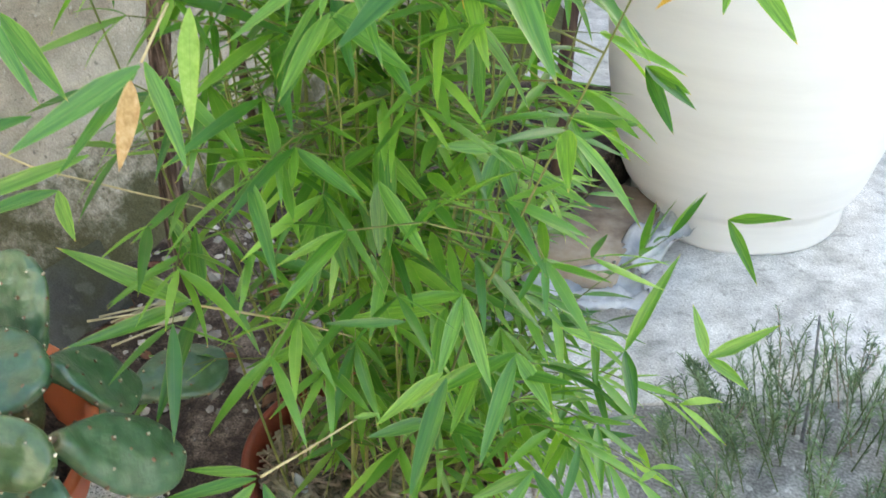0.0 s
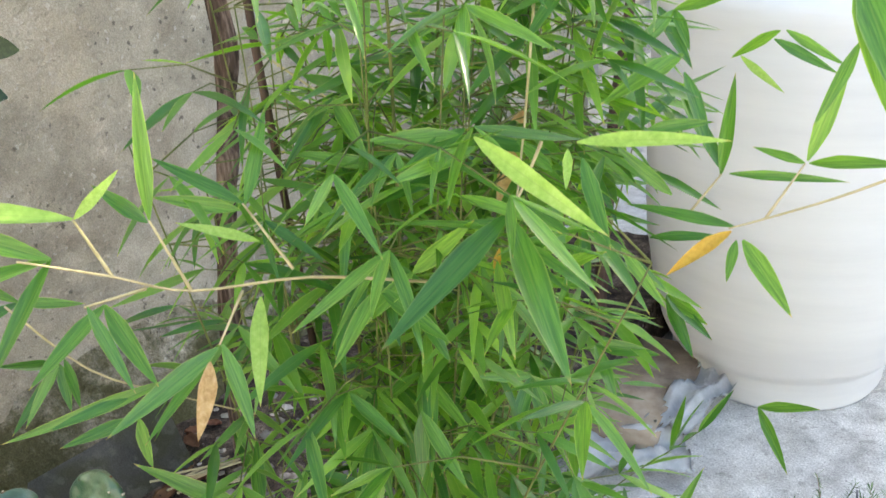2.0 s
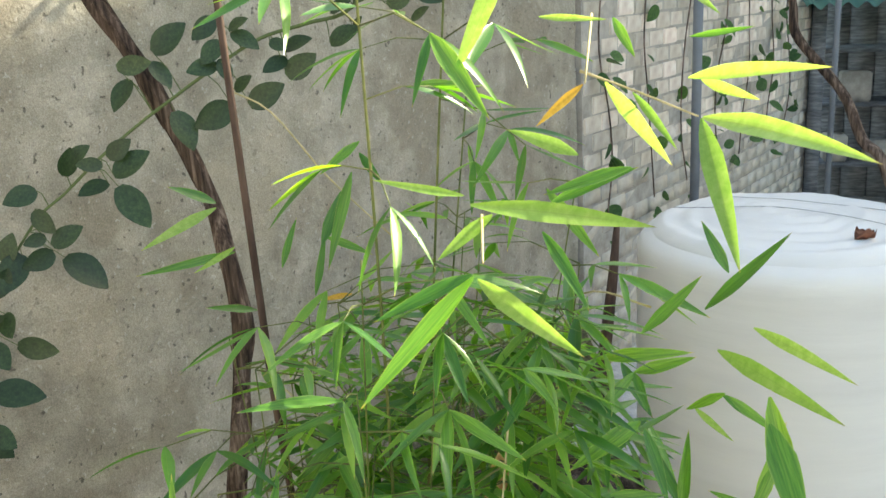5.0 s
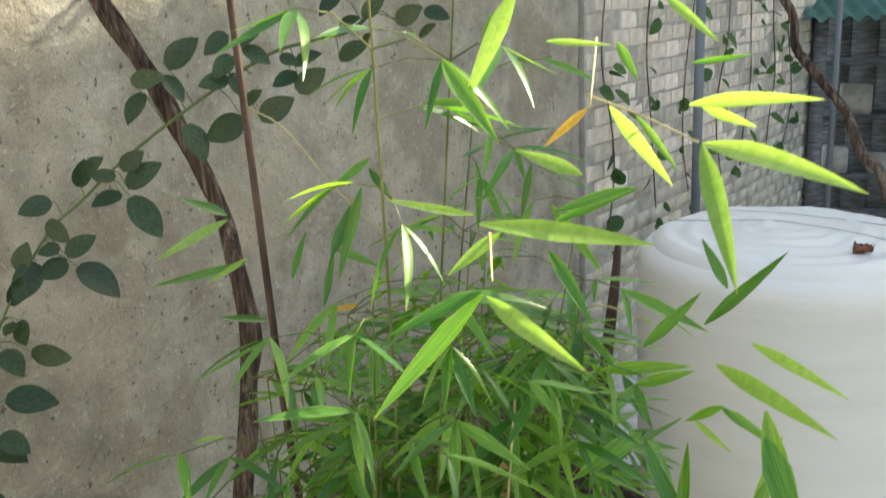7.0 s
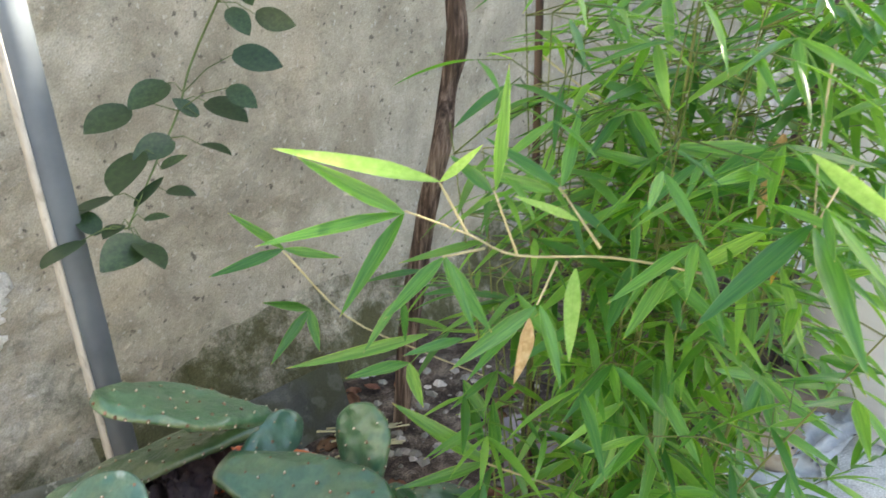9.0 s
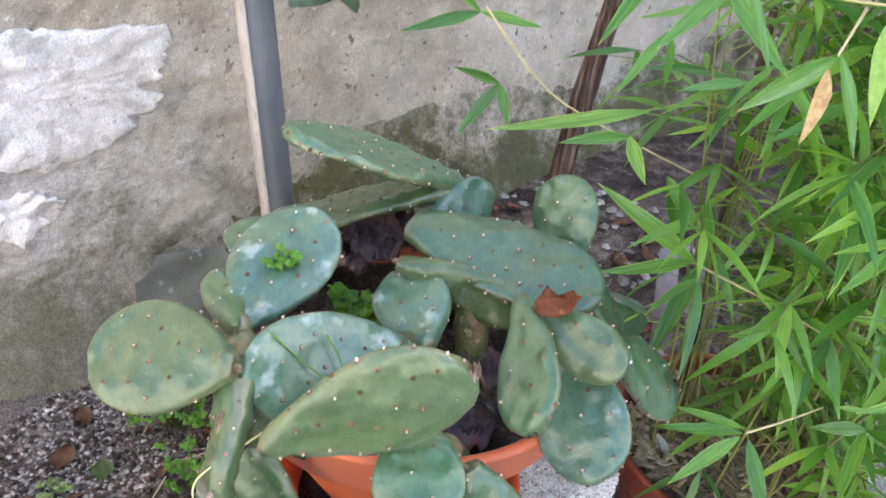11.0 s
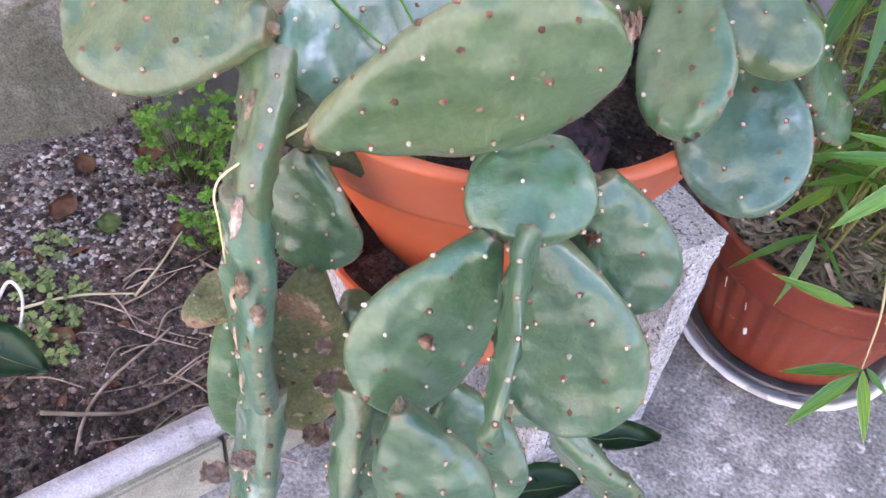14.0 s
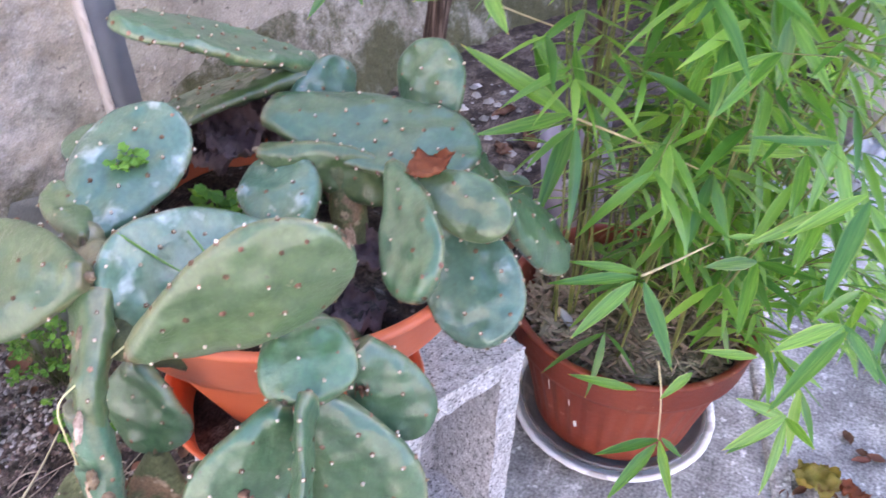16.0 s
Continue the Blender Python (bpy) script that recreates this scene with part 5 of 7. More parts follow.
hero((-0.106, 1.279, 1.550), (-0.141, 1.237, 1.422), (0.3, -0.9, 0.6), 0.17)
hero((0.169, 0.936, 1.809), (0.129, 0.882, 1.708), (0.2, -1.0, 0.4), 0.21, YOUNG_LIT)
hero((0.302, 1.015, 1.797), (0.354, 0.991, 1.746), (-0.0, -1.0, 0.4), 0.18, YOUNG_LIT)
hero((0.218, 1.091, 1.603), (0.141, 1.088, 1.634), (0.1, -1.0, 0.5), 0.27, YOUNG_LIT)
hero((0.276, 1.042, 1.598), (0.186, 1.030, 1.572), (0.1, -1.0, 0.6), 0.22)
hero((0.130, 1.051, 1.787), (0.111, 1.045, 1.734), (0.2, -1.0, 0.4), 0.29)
hero((0.171, 1.156, 1.749), (0.249, 1.112, 1.740), (0.1, -1.0, 0.4), 0.15, YOUNG_LIT)
hero((0.332, 1.061, 1.726), (0.394, 1.057, 1.731), (-0.1, -1.0, 0.4), 0.16)
hero((0.251, 1.212, 1.743), (0.275, 1.209, 1.695), (0.0, -1.0, 0.4), 0.30)
hero((-0.020, 1.317, 1.663), (0.070, 1.336, 1.659), (0.2, -1.0, 0.5), 0.18)
hero((-0.109, 1.329, 1.568), (-0.072, 1.310, 1.522), (0.3, -0.9, 0.5), 0.29)
twig((0.220, 1.105, 1.692), (0.279, 1.086, 1.671), (0.333, 0.894, 1.670))
twig((0.130, 0.975, 1.564), (0.163, 0.794, 1.569))
twig((0.227, 1.208, 1.748), (0.230, 1.035, 1.686))
twig((-0.363, 1.458, 1.651), (-0.283, 1.436, 1.616), (-0.156, 1.313, 1.540), (-0.039, 1.229, 1.472))
twig((-0.250, 1.253, 1.250), (-0.166, 1.216, 1.211), (-0.099, 1.175, 1.189))
twig((0.297, 1.198, 1.391), (0.224, 1.250, 1.393), (0.144, 1.285, 1.349))
hero((-0.194, 0.943, 0.749), (-0.334, 0.937, 0.821), (0.1, -0.9, 0.8), 0.20)
hero((-0.198, 0.944, 0.751), (-0.279, 0.825, 0.766), (0.1, -0.9, 0.9), 0.14)
hero((-0.189, 0.941, 0.745), (-0.201, 0.825, 0.677), (0.1, -0.8, 0.9), 0.23)
hero((-0.185, 0.948, 0.758), (-0.215, 1.017, 0.809), (0.1, -0.9, 0.8), 0.27)
hero((-0.097, 0.963, 0.719), (-0.031, 0.927, 0.665), (-0.0, -0.8, 0.9), 0.20)
hero((-0.222, 1.129, 0.844), (-0.145, 1.126, 0.825), (0.1, -0.9, 0.7), 0.30)
twig((-0.194, 0.943, 0.749), (-0.102, 0.980, 0.708), (-0.029, 0.995, 0.680))
hero((-0.076, 0.779, 0.664), (-0.168, 0.740, 0.657), (0.1, -0.8, 1.0), 0.19)
hero((-0.076, 0.782, 0.668), (-0.156, 0.783, 0.660), (0.0, -0.8, 1.0), 0.19)
hero((-0.077, 0.776, 0.660), (-0.133, 0.716, 0.610), (0.0, -0.8, 1.0), 0.23)
hero((-0.068, 0.776, 0.661), (-0.016, 0.713, 0.605), (-0.0, -0.8, 1.0), 0.23)
hero((0.010, 0.847, 0.694), (0.038, 0.848, 0.701), (-0.1, -0.8, 0.9), 0.30)
hero((0.001, 0.904, 0.288), (-0.083, 0.864, 0.264), (-0.0, -0.7, 1.1), 0.23)
hero((-0.001, 0.899, 0.283), (-0.054, 0.822, 0.229), (-0.0, -0.6, 1.1), 0.22)
hero((0.002, 0.903, 0.287), (0.037, 0.836, 0.246), (-0.1, -0.7, 1.1), 0.23)
hero((0.004, 0.906, 0.291), (0.037, 0.889, 0.278), (-0.1, -0.7, 1.1), 0.30)
hero((-0.046, 0.906, 0.371), (-0.142, 0.901, 0.370), (0.0, -0.7, 1.1), 0.18)
hero((0.020, 0.918, 0.417), (-0.015, 0.888, 0.383), (-0.1, -0.7, 1.0), 0.30)
hero((0.086, 0.880, 0.504), (0.016, 0.878, 0.492), (-0.1, -0.7, 1.0), 0.25)
hero((0.130, 0.755, 0.682), (0.070, 0.736, 0.643), (-0.2, -0.8, 1.0), 0.30)
hero((0.136, 0.751, 0.678), (0.078, 0.678, 0.611), (-0.2, -0.7, 1.0), 0.23)
hero((0.139, 0.750, 0.678), (0.176, 0.717, 0.651), (-0.2, -0.7, 1.0), 0.30)
hero((0.118, 0.785, 0.811), (0.093, 0.713, 0.732), (-0.2, -0.8, 0.9), 0.23)
hero((0.114, 0.788, 0.815), (0.053, 0.766, 0.762), (-0.2, -0.8, 0.9), 0.24)
hero((0.077, 0.814, 0.848), (-0.004, 0.816, 0.834), (-0.1, -0.9, 0.8), 0.16)
hero((0.107, 0.728, 0.567), (0.054, 0.693, 0.523), (-0.1, -0.7, 1.1), 0.29)
twig((-0.072, 0.780, 0.666), (-0.037, 0.835, 0.657), (-0.001, 0.899, 0.645))
twig((-0.025, 0.952, 0.391), (-0.010, 0.934, 0.345), (0.000, 0.904, 0.288))

hero((0.081, 1.004, 0.726), (-0.017, 0.945, 0.744), (-0.1, -0.8, 0.9), 0.21)
hero((0.081, 1.004, 0.726), (0.078, 0.926, 0.684), (-0.1, -0.8, 0.9), 0.27)
hero((0.123, 0.986, 0.666), (0.237, 0.939, 0.676), (0.0, -0.8, 0.9), 0.19)
hero((0.123, 0.986, 0.666), (0.040, 0.925, 0.630), (0.3, -0.8, 0.9), 0.22)
hero((0.123, 0.986, 0.666), (0.096, 0.911, 0.615), (-0.1, -0.8, 0.9), 0.25)
hero((0.123, 0.986, 0.666), (0.161, 0.914, 0.623), (-0.0, -0.8, 0.9), 0.26)
hero((0.290, 1.068, 0.634), (0.339, 1.103, 0.760), (-0.1, -0.8, 0.9), 0.17)
hero((0.290, 1.068, 0.634), (0.306, 0.984, 0.606), (0.4, -0.8, 0.9), 0.27)
hero((0.290, 1.068, 0.634), (0.210, 1.074, 0.660), (0.3, -0.8, 0.9), 0.28)
hero((0.404, 1.161, 0.560), (0.491, 1.165, 0.617), (-0.1, -0.8, 0.9), 0.23)
hero((0.404, 1.161, 0.560), (0.451, 1.100, 0.567), (0.2, -0.8, 0.9), 0.30)
hero((0.404, 1.161, 0.560), (0.380, 1.190, 0.624), (0.3, -0.8, 0.9), 0.30)
hero((0.001, 1.048, 0.905), (0.021, 0.982, 0.811), (-0.1, -0.8, 0.9), 0.21)
hero((0.001, 1.048, 0.905), (0.069, 1.004, 0.849), (0.2, -0.8, 0.9), 0.24)
hero((0.001, 1.048, 0.905), (-0.069, 0.979, 0.875), (-0.1, -0.8, 0.9), 0.23)
hero((-0.054, 1.051, 0.839), (-0.070, 0.950, 0.755), (-0.1, -0.8, 0.9), 0.18)
hero((-0.054, 1.051, 0.839), (-0.014, 0.998, 0.760), (0.3, -0.8, 0.9), 0.23)
hero((0.133, 1.065, 0.901), (0.111, 0.999, 0.842), (-0.0, -0.8, 0.9), 0.26)
hero((0.133, 1.065, 0.901), (0.168, 1.017, 0.834), (0.1, -0.8, 0.9), 0.27)
hero((0.133, 1.065, 0.901), (0.235, 1.028, 0.851), (0.3, -0.8, 0.9), 0.20)
hero((0.133, 1.065, 0.901), (0.070, 1.036, 0.916), (0.0, -0.8, 0.9), 0.30)
hero((0.465, 1.512, 0.570), (0.554, 1.474, 0.606), (0.1, -0.8, 0.9), 0.23)
hero((0.465, 1.512, 0.570), (0.506, 1.400, 0.526), (-0.0, -0.8, 0.9), 0.19)
hero((-0.305, 0.921, 0.898), (-0.366, 0.856, 0.898), (-0.2, -0.8, 0.9), 0.27)
hero((-0.305, 0.921, 0.898), (-0.264, 0.868, 0.870), (0.2, -0.8, 0.9), 0.30)
hero((0.006, 0.903, 1.099), (-0.025, 0.838, 1.046), (0.1, -0.8, 0.9), 0.27)
hero((0.006, 0.903, 1.099), (0.079, 0.878, 1.053), (0.0, -0.8, 0.9), 0.27)
hero((0.104, 1.105, 1.014), (0.113, 1.065, 0.935), (-0.1, -0.8, 0.9), 0.27)
hero((0.104, 1.105, 1.014), (0.193, 1.083, 1.019), (-0.1, -0.8, 0.9), 0.26)
hero((0.205, 1.126, 0.913), (0.283, 1.105, 0.920), (-0.0, -0.8, 0.9), 0.30)
hero((0.205, 1.126, 0.913), (0.232, 1.065, 0.868), (0.2, -0.8, 0.9), 0.30)
hero((0.289, 1.200, 0.948), (0.338, 1.152, 0.938), (0.1, -0.8, 0.9), 0.30)
hero((0.289, 1.200, 0.948), (0.322, 1.155, 0.882), (-0.1, -0.8, 0.9), 0.28)
hero((0.289, 1.200, 0.948), (0.341, 1.131, 0.922), (-0.1, -0.8, 0.9), 0.27)
hero((-0.278, 1.083, 0.778), (-0.220, 1.023, 0.686), (0.2, -0.8, 0.9), 0.19)
hero((-0.278, 1.083, 0.778), (-0.198, 1.031, 0.726), (-0.0, -0.8, 0.9), 0.22)
hero((0.164, 0.980, 0.688), (0.130, 0.878, 0.607), (0.1, -0.8, 0.9), 0.18)
hero((0.164, 0.980, 0.688), (0.075, 0.921, 0.665), (0.2, -0.8, 0.9), 0.22)
hero((0.164, 0.980, 0.688), (0.211, 0.930, 0.649), (0.4, -0.8, 0.9), 0.30)
hero((0.190, 0.980, 0.506), (0.110, 0.949, 0.479), (0.4, -0.8, 0.9), 0.27)
hero((0.190, 0.980, 0.506), (0.116, 0.864, 0.441), (-0.0, -0.8, 0.9), 0.16)
hero((0.190, 0.980, 0.506), (0.251, 0.919, 0.468), (0.3, -0.8, 0.9), 0.26)
hero((0.166, 0.980, 0.318), (0.090, 0.909, 0.290), (0.4, -0.8, 0.9), 0.22)
hero((0.166, 0.980, 0.318), (0.154, 0.878, 0.258), (0.3, -0.8, 0.9), 0.20)
hero((0.166, 0.980, 0.318), (0.088, 0.963, 0.352), (-0.1, -0.8, 0.9), 0.28)
hero((0.166, 0.980, 0.318), (0.203, 0.922, 0.325), (-0.1, -0.8, 0.9), 0.30)
hero((0.063, 0.980, 0.573), (0.137, 0.936, 0.592), (0.4, -0.8, 0.9), 0.27)
hero((0.063, 0.980, 0.573), (0.054, 0.888, 0.518), (-0.2, -0.8, 0.9), 0.22)
hero((0.063, 0.980, 0.573), (-0.006, 0.930, 0.586), (-0.1, -0.8, 0.9), 0.28)
hero((0.104, 0.980, 0.763), (0.007, 0.966, 0.748), (0.0, -0.8, 0.9), 0.24)
hero((0.104, 0.980, 0.763), (0.084, 0.905, 0.704), (-0.1, -0.8, 0.9), 0.25)
hero((0.104, 0.980, 0.763), (0.140, 0.917, 0.680), (0.1, -0.8, 0.9), 0.22)
hero((-0.040, 0.980, 0.867), (-0.038, 0.905, 0.801), (-0.2, -0.8, 0.9), 0.24)
hero((-0.040, 0.980, 0.867), (-0.001, 0.906, 0.822), (-0.1, -0.8, 0.9), 0.25)
hero((-0.040, 0.980, 0.867), (-0.063, 0.949, 0.843), (-0.1, -0.8, 0.9), 0.30)
hero((-0.060, 0.980, 0.685), (-0.132, 0.916, 0.682), (0.1, -0.8, 0.9), 0.25)
hero((-0.060, 0.980, 0.685), (-0.023, 0.904, 0.644), (0.4, -0.8, 0.9), 0.26)
hero((-0.060, 0.980, 0.685), (-0.114, 0.954, 0.735), (0.1, -0.8, 0.9), 0.30)
hero((0.018, 0.980, 0.898), (0.076, 0.929, 0.834), (0.0, -0.8, 0.9), 0.24)
hero((0.018, 0.980, 0.898), (0.025, 0.943, 0.829), (0.1, -0.8, 0.9), 0.30)
hero((-0.265, 0.795, 1.169), (-0.389, 0.694, 1.149), (-0.0, -0.8, 0.8), 0.14)
hero((-0.265, 0.795, 1.169), (-0.302, 0.712, 1.077), (-0.1, -0.8, 0.8), 0.18)
hero((-0.265, 0.795, 1.169), (-0.367, 0.748, 1.229), (0.1, -0.8, 0.8), 0.18)
hero((-0.218, 0.790, 1.128), (-0.254, 0.710, 1.086), (0.2, -0.8, 0.8), 0.24)
hero((-0.218, 0.790, 1.128), (-0.147, 0.736, 1.079), (0.2, -0.8, 0.8), 0.23)
hero((-0.555, 1.120, 0.821), (-0.568, 1.004, 0.778), (-0.0, -0.8, 0.8), 0.18)
hero((-0.555, 1.120, 0.821), (-0.511, 1.061, 0.782), (0.4, -0.8, 0.8), 0.28)
hero((-0.555, 1.120, 0.821), (-0.595, 1.046, 0.860), (0.0, -0.8, 0.8), 0.25)
hero((-0.602, 1.129, 0.916), (-0.671, 1.081, 0.984), (0.5, -0.8, 0.8), 0.21)
hero((-0.602, 1.129, 0.916), (-0.677, 1.028, 0.895), (0.1, -0.8, 0.8), 0.18)
hero((-0.602, 1.129, 0.916), (-0.511, 1.149, 0.905), (-0.1, -0.8, 0.8), 0.25)
hero((-0.303, 0.987, 0.906), (-0.463, 0.875, 0.870), (0.1, -0.8, 0.8), 0.13)
hero((0.035, 0.923, 1.107), (0.107, 0.900, 1.176), (-0.0, -0.8, 0.8), 0.23)
hero((0.035, 0.923, 1.107), (-0.011, 0.866, 1.069), (0.4, -0.8, 0.8), 0.28)
hero((0.041, 1.031, 1.195), (0.113, 0.990, 1.226), (0.2, -0.8, 0.8), 0.26)
hero((0.041, 1.031, 1.195), (-0.035, 1.008, 1.213), (0.1, -0.8, 0.8), 0.28)
hero((-0.077, 1.058, 1.243), (-0.113, 0.973, 1.186), (-0.1, -0.8, 0.8), 0.21)
hero((-0.077, 1.058, 1.243), (-0.025, 0.993, 1.199), (0.0, -0.8, 0.8), 0.25)
hero((0.074, 1.030, 1.210), (-0.020, 0.982, 1.221), (0.2, -0.8, 0.8), 0.22)
hero((0.074, 1.030, 1.210), (0.166, 0.999, 1.202), (0.3, -0.8, 0.8), 0.24)
hero((0.074, 1.030, 1.210), (0.019, 0.960, 1.182), (0.1, -0.8, 0.8), 0.24)
hero((0.115, 1.163, 1.328), (0.079, 1.116, 1.285), (0.3, -0.8, 0.8), 0.30)
hero((0.115, 1.163, 1.328), (0.143, 1.095, 1.270), (0.2, -0.8, 0.8), 0.25)
hero((0.115, 1.163, 1.328), (0.168, 1.133, 1.319), (0.4, -0.8, 0.8), 0.30)
hero((0.277, 1.188, 1.307), (0.296, 1.148, 1.273), (0.1, -0.8, 0.8), 0.30)
hero((0.277, 1.188, 1.307), (0.354, 1.182, 1.330), (-0.0, -0.8, 0.8), 0.29)
hero((0.277, 1.188, 1.307), (0.225, 1.129, 1.264), (0.4, -0.8, 0.8), 0.25)
hero((0.293, 1.306, 1.183), (0.189, 1.215, 1.128), (0.2, -0.8, 0.8), 0.15)
hero((0.293, 1.306, 1.183), (0.333, 1.206, 1.118), (0.3, -0.8, 0.8), 0.18)
twig((-0.563, 1.056, 0.953), (-0.459, 1.057, 0.862), (-0.345, 1.074, 0.819), (-0.232, 1.086, 0.789))

HEAD = Vector((0.22, 0.1, 1.35))
far_leaves.sort(key=lambda l: (l[0].translation - HEAD).length)
for m, s, v in far_leaves[:120]:
    ob = part("leaf", LEAVES[v], None, bamboo)
    ob.matrix_basis = Matrix.Translation(-B0) @ m @ Matrix.Diagonal((s, s, s, 1))


def joined(name, leaves, meshes, mat, parent, origin):
    co, faces, uvs = [], [], []
    for m, s, v in leaves:
        me = meshes[v]
        if me.uv_layers:
            uvs += [tuple(x.uv) for x in me.uv_layers[0].data]
        base = len(co)
        mm = Matrix.Translation(-origin) @ m @ Matrix.Diagonal((s, s, s, 1))
        co += [tuple(mm @ x.co) for x in me.vertices]
        faces += [tuple(base + i for i in p.vertices) for p in me.polygons]
    me = bpy.data.meshes.new(name)
    me.from_pydata(co, [], faces)
    if uvs:
        me.uv_layers.new(name="leaf_uv").data.foreach_set("uv", [c for uv in uvs for c in uv])
    me.materials.append(mat)
    me.polygons.foreach_set("use_smooth", [True] * len(faces))
    return tagged(part(name, me, None, parent), kind="stuff")


joined("foliage", far_leaves[120:], LEAVES, M_BAMBOO_FAR, bamboo, B0)

# ---------------------------------------------------------------- climbing rose
ROSE_MESH = [leaf_mesh("leaflet", 1.0, w, M_ROSE, 0.22, dr, 0.0, 8, round_=1.0) for w, dr in ((0.62, 0.10), (0.56, -0.05), (0.66, 0.16))]
rose = thing("climbing_rose", "arching rose branch with dark green oval leaflets", "rose", (-0.45, 1.8, 1.71))
R0 = Vector(rose.location)
rose_rnd = random.Random(9)


def rose_leaf(base, tip):
    base, tip = Vector(base), Vector(tip)
    y = tip - base
    m = leaf_frame(base, y, Vector((0.45, -0.75, 0.45)) if base.z > 1.13 else Vector((0.10, -0.25, 0.95)), rose_rnd.uniform(-0.5, 0.5))
    s = y.length * 1.05
    ob = part("leaflet", rose_rnd.choice(ROSE_MESH), None, rose)
    ob.matrix_basis = Matrix.Translation(-R0) @ m @ Matrix.Diagonal((s, s, s, 1))
    near = min(ROSE_PATH, key=lambda p: (p - base).length)
    if 0.01 < (near - base).length < 0.16:
        b = bmesh.new()
        mid = (near + base) / 2 + Vector((0, 0, 0.01))
        tube(b, [near - R0, mid - R0, base - R0], [0.0013, 0.001, 0.0008], 5)
        part("leafstalk", b, M_GREENSTEM, rose)


ROSE_STEM = [(-0.178, 1.892, 1.902), (-0.273, 1.867, 1.765), (-0.360, 1.836, 1.737), (-0.445, 1.801, 1.714), (-0.529, 1.759, 1.664), (-0.600, 1.717, 1.614), (-0.658, 1.679, 1.570), (-0.722, 1.629, 1.513), (-0.774, 1.581, 1.456), (-0.811, 1.546, 1.420), (-0.845, 1.500, 1.354), (-0.861, 1.450, 1.292), (-0.925, 1.390, 1.126), (-0.888, 1.282, 1.063), (-0.861, 1.178, 1.015), (-0.826, 1.062, 0.970), (-0.812, 1.022, 0.957)]
ROSE_PATH = smooth_path(ROSE_STEM, 5)
rose_leaf((-0.695, 1.635, 1.457), (-0.638, 1.627, 1.381))
rose_leaf((-0.701, 1.635, 1.478), (-0.640, 1.657, 1.520))
rose_leaf((-0.710, 1.627, 1.466), (-0.742, 1.579, 1.456))
rose_leaf((-0.718, 1.629, 1.501), (-0.746, 1.588, 1.507))
rose_leaf((-0.774, 1.589, 1.487), (-0.753, 1.588, 1.537))
rose_leaf((-0.765, 1.600, 1.513), (-0.730, 1.605, 1.541))
rose_leaf((-0.709, 1.637, 1.511), (-0.667, 1.645, 1.543))
rose_leaf((-0.815, 1.555, 1.467), (-0.844, 1.504, 1.457))
rose_leaf((-0.819, 1.543, 1.431), (-0.781, 1.535, 1.393))
rose_leaf((-0.792, 1.544, 1.364), (-0.742, 1.564, 1.396))
rose_leaf((-0.802, 1.542, 1.382), (-0.818, 1.503, 1.378))
rose_leaf((-0.790, 1.542, 1.351), (-0.817, 1.491, 1.337))
rose_leaf((-0.774, 1.550, 1.340), (-0.700, 1.558, 1.288))
rose_leaf((-0.856, 1.489, 1.346), (-0.838, 1.493, 1.398))
rose_leaf((-0.858, 1.453, 1.291), (-0.840, 1.474, 1.340))
rose_leaf((-0.834, 1.510, 1.357), (-0.841, 1.450, 1.304))
rose_leaf((-0.843, 1.436, 1.265), (-0.833, 1.396, 1.253))
rose_leaf((-0.837, 1.442, 1.265), (-0.800, 1.406, 1.234))
rose_leaf((-0.802, 1.416, 1.216), (-0.733, 1.431, 1.202))
rose_leaf((-0.840, 1.391, 1.227), (-0.789, 1.366, 1.196))
rose_leaf((-0.804, 1.335, 1.161), (-0.726, 1.362, 1.148))
rose_leaf((-0.785, 1.285, 1.117), (-0.728, 1.274, 1.097))
rose_leaf((-0.686, 1.674, 1.676), (-0.623, 1.688, 1.684))
rose_leaf((-0.633, 1.706, 1.683), (-0.594, 1.701, 1.638))
rose_leaf((-0.627, 1.710, 1.699), (-0.567, 1.723, 1.750))
rose_leaf((-0.667, 1.683, 1.653), (-0.686, 1.642, 1.604))
rose_leaf((-0.601, 1.713, 1.587), (-0.560, 1.702, 1.521))
rose_leaf((-0.522, 1.768, 1.757), (-0.550, 1.730, 1.722))
rose_leaf((-0.495, 1.779, 1.728), (-0.443, 1.779, 1.699))
rose_leaf((-0.499, 1.778, 1.734), (-0.460, 1.774, 1.754))
rose_leaf((-0.516, 1.769, 1.713), (-0.539, 1.733, 1.678))
rose_leaf((-0.524, 1.762, 1.669), (-0.564, 1.719, 1.663))
rose_leaf((-0.518, 1.766, 1.680), (-0.497, 1.749, 1.636))
rose_leaf((-0.496, 1.770, 1.617), (-0.462, 1.766, 1.645))
rose_leaf((-0.472, 1.777, 1.587), (-0.406, 1.788, 1.624))
rose_leaf((-0.503, 1.763, 1.590), (-0.554, 1.711, 1.558))
rose_leaf((-0.430, 1.807, 1.707), (-0.392, 1.800, 1.693))
rose_leaf((-0.405, 1.816, 1.689), (-0.353, 1.816, 1.713))
rose_leaf((-0.401, 1.816, 1.672), (-0.436, 1.779, 1.654))
rose_leaf((-0.403, 1.813, 1.638), (-0.346, 1.816, 1.676))
rose_leaf((-0.312, 1.854, 1.822), (-0.345, 1.821, 1.786))
rose_leaf((-0.317, 1.852, 1.756), (-0.277, 1.845, 1.777))
rose_leaf((-0.272, 1.867, 1.776), (-0.227, 1.860, 1.808))
rose_leaf((-0.320, 1.848, 1.695), (-0.264, 1.847, 1.727))
rose_leaf((-0.275, 1.864, 1.721), (-0.252, 1.852, 1.743))
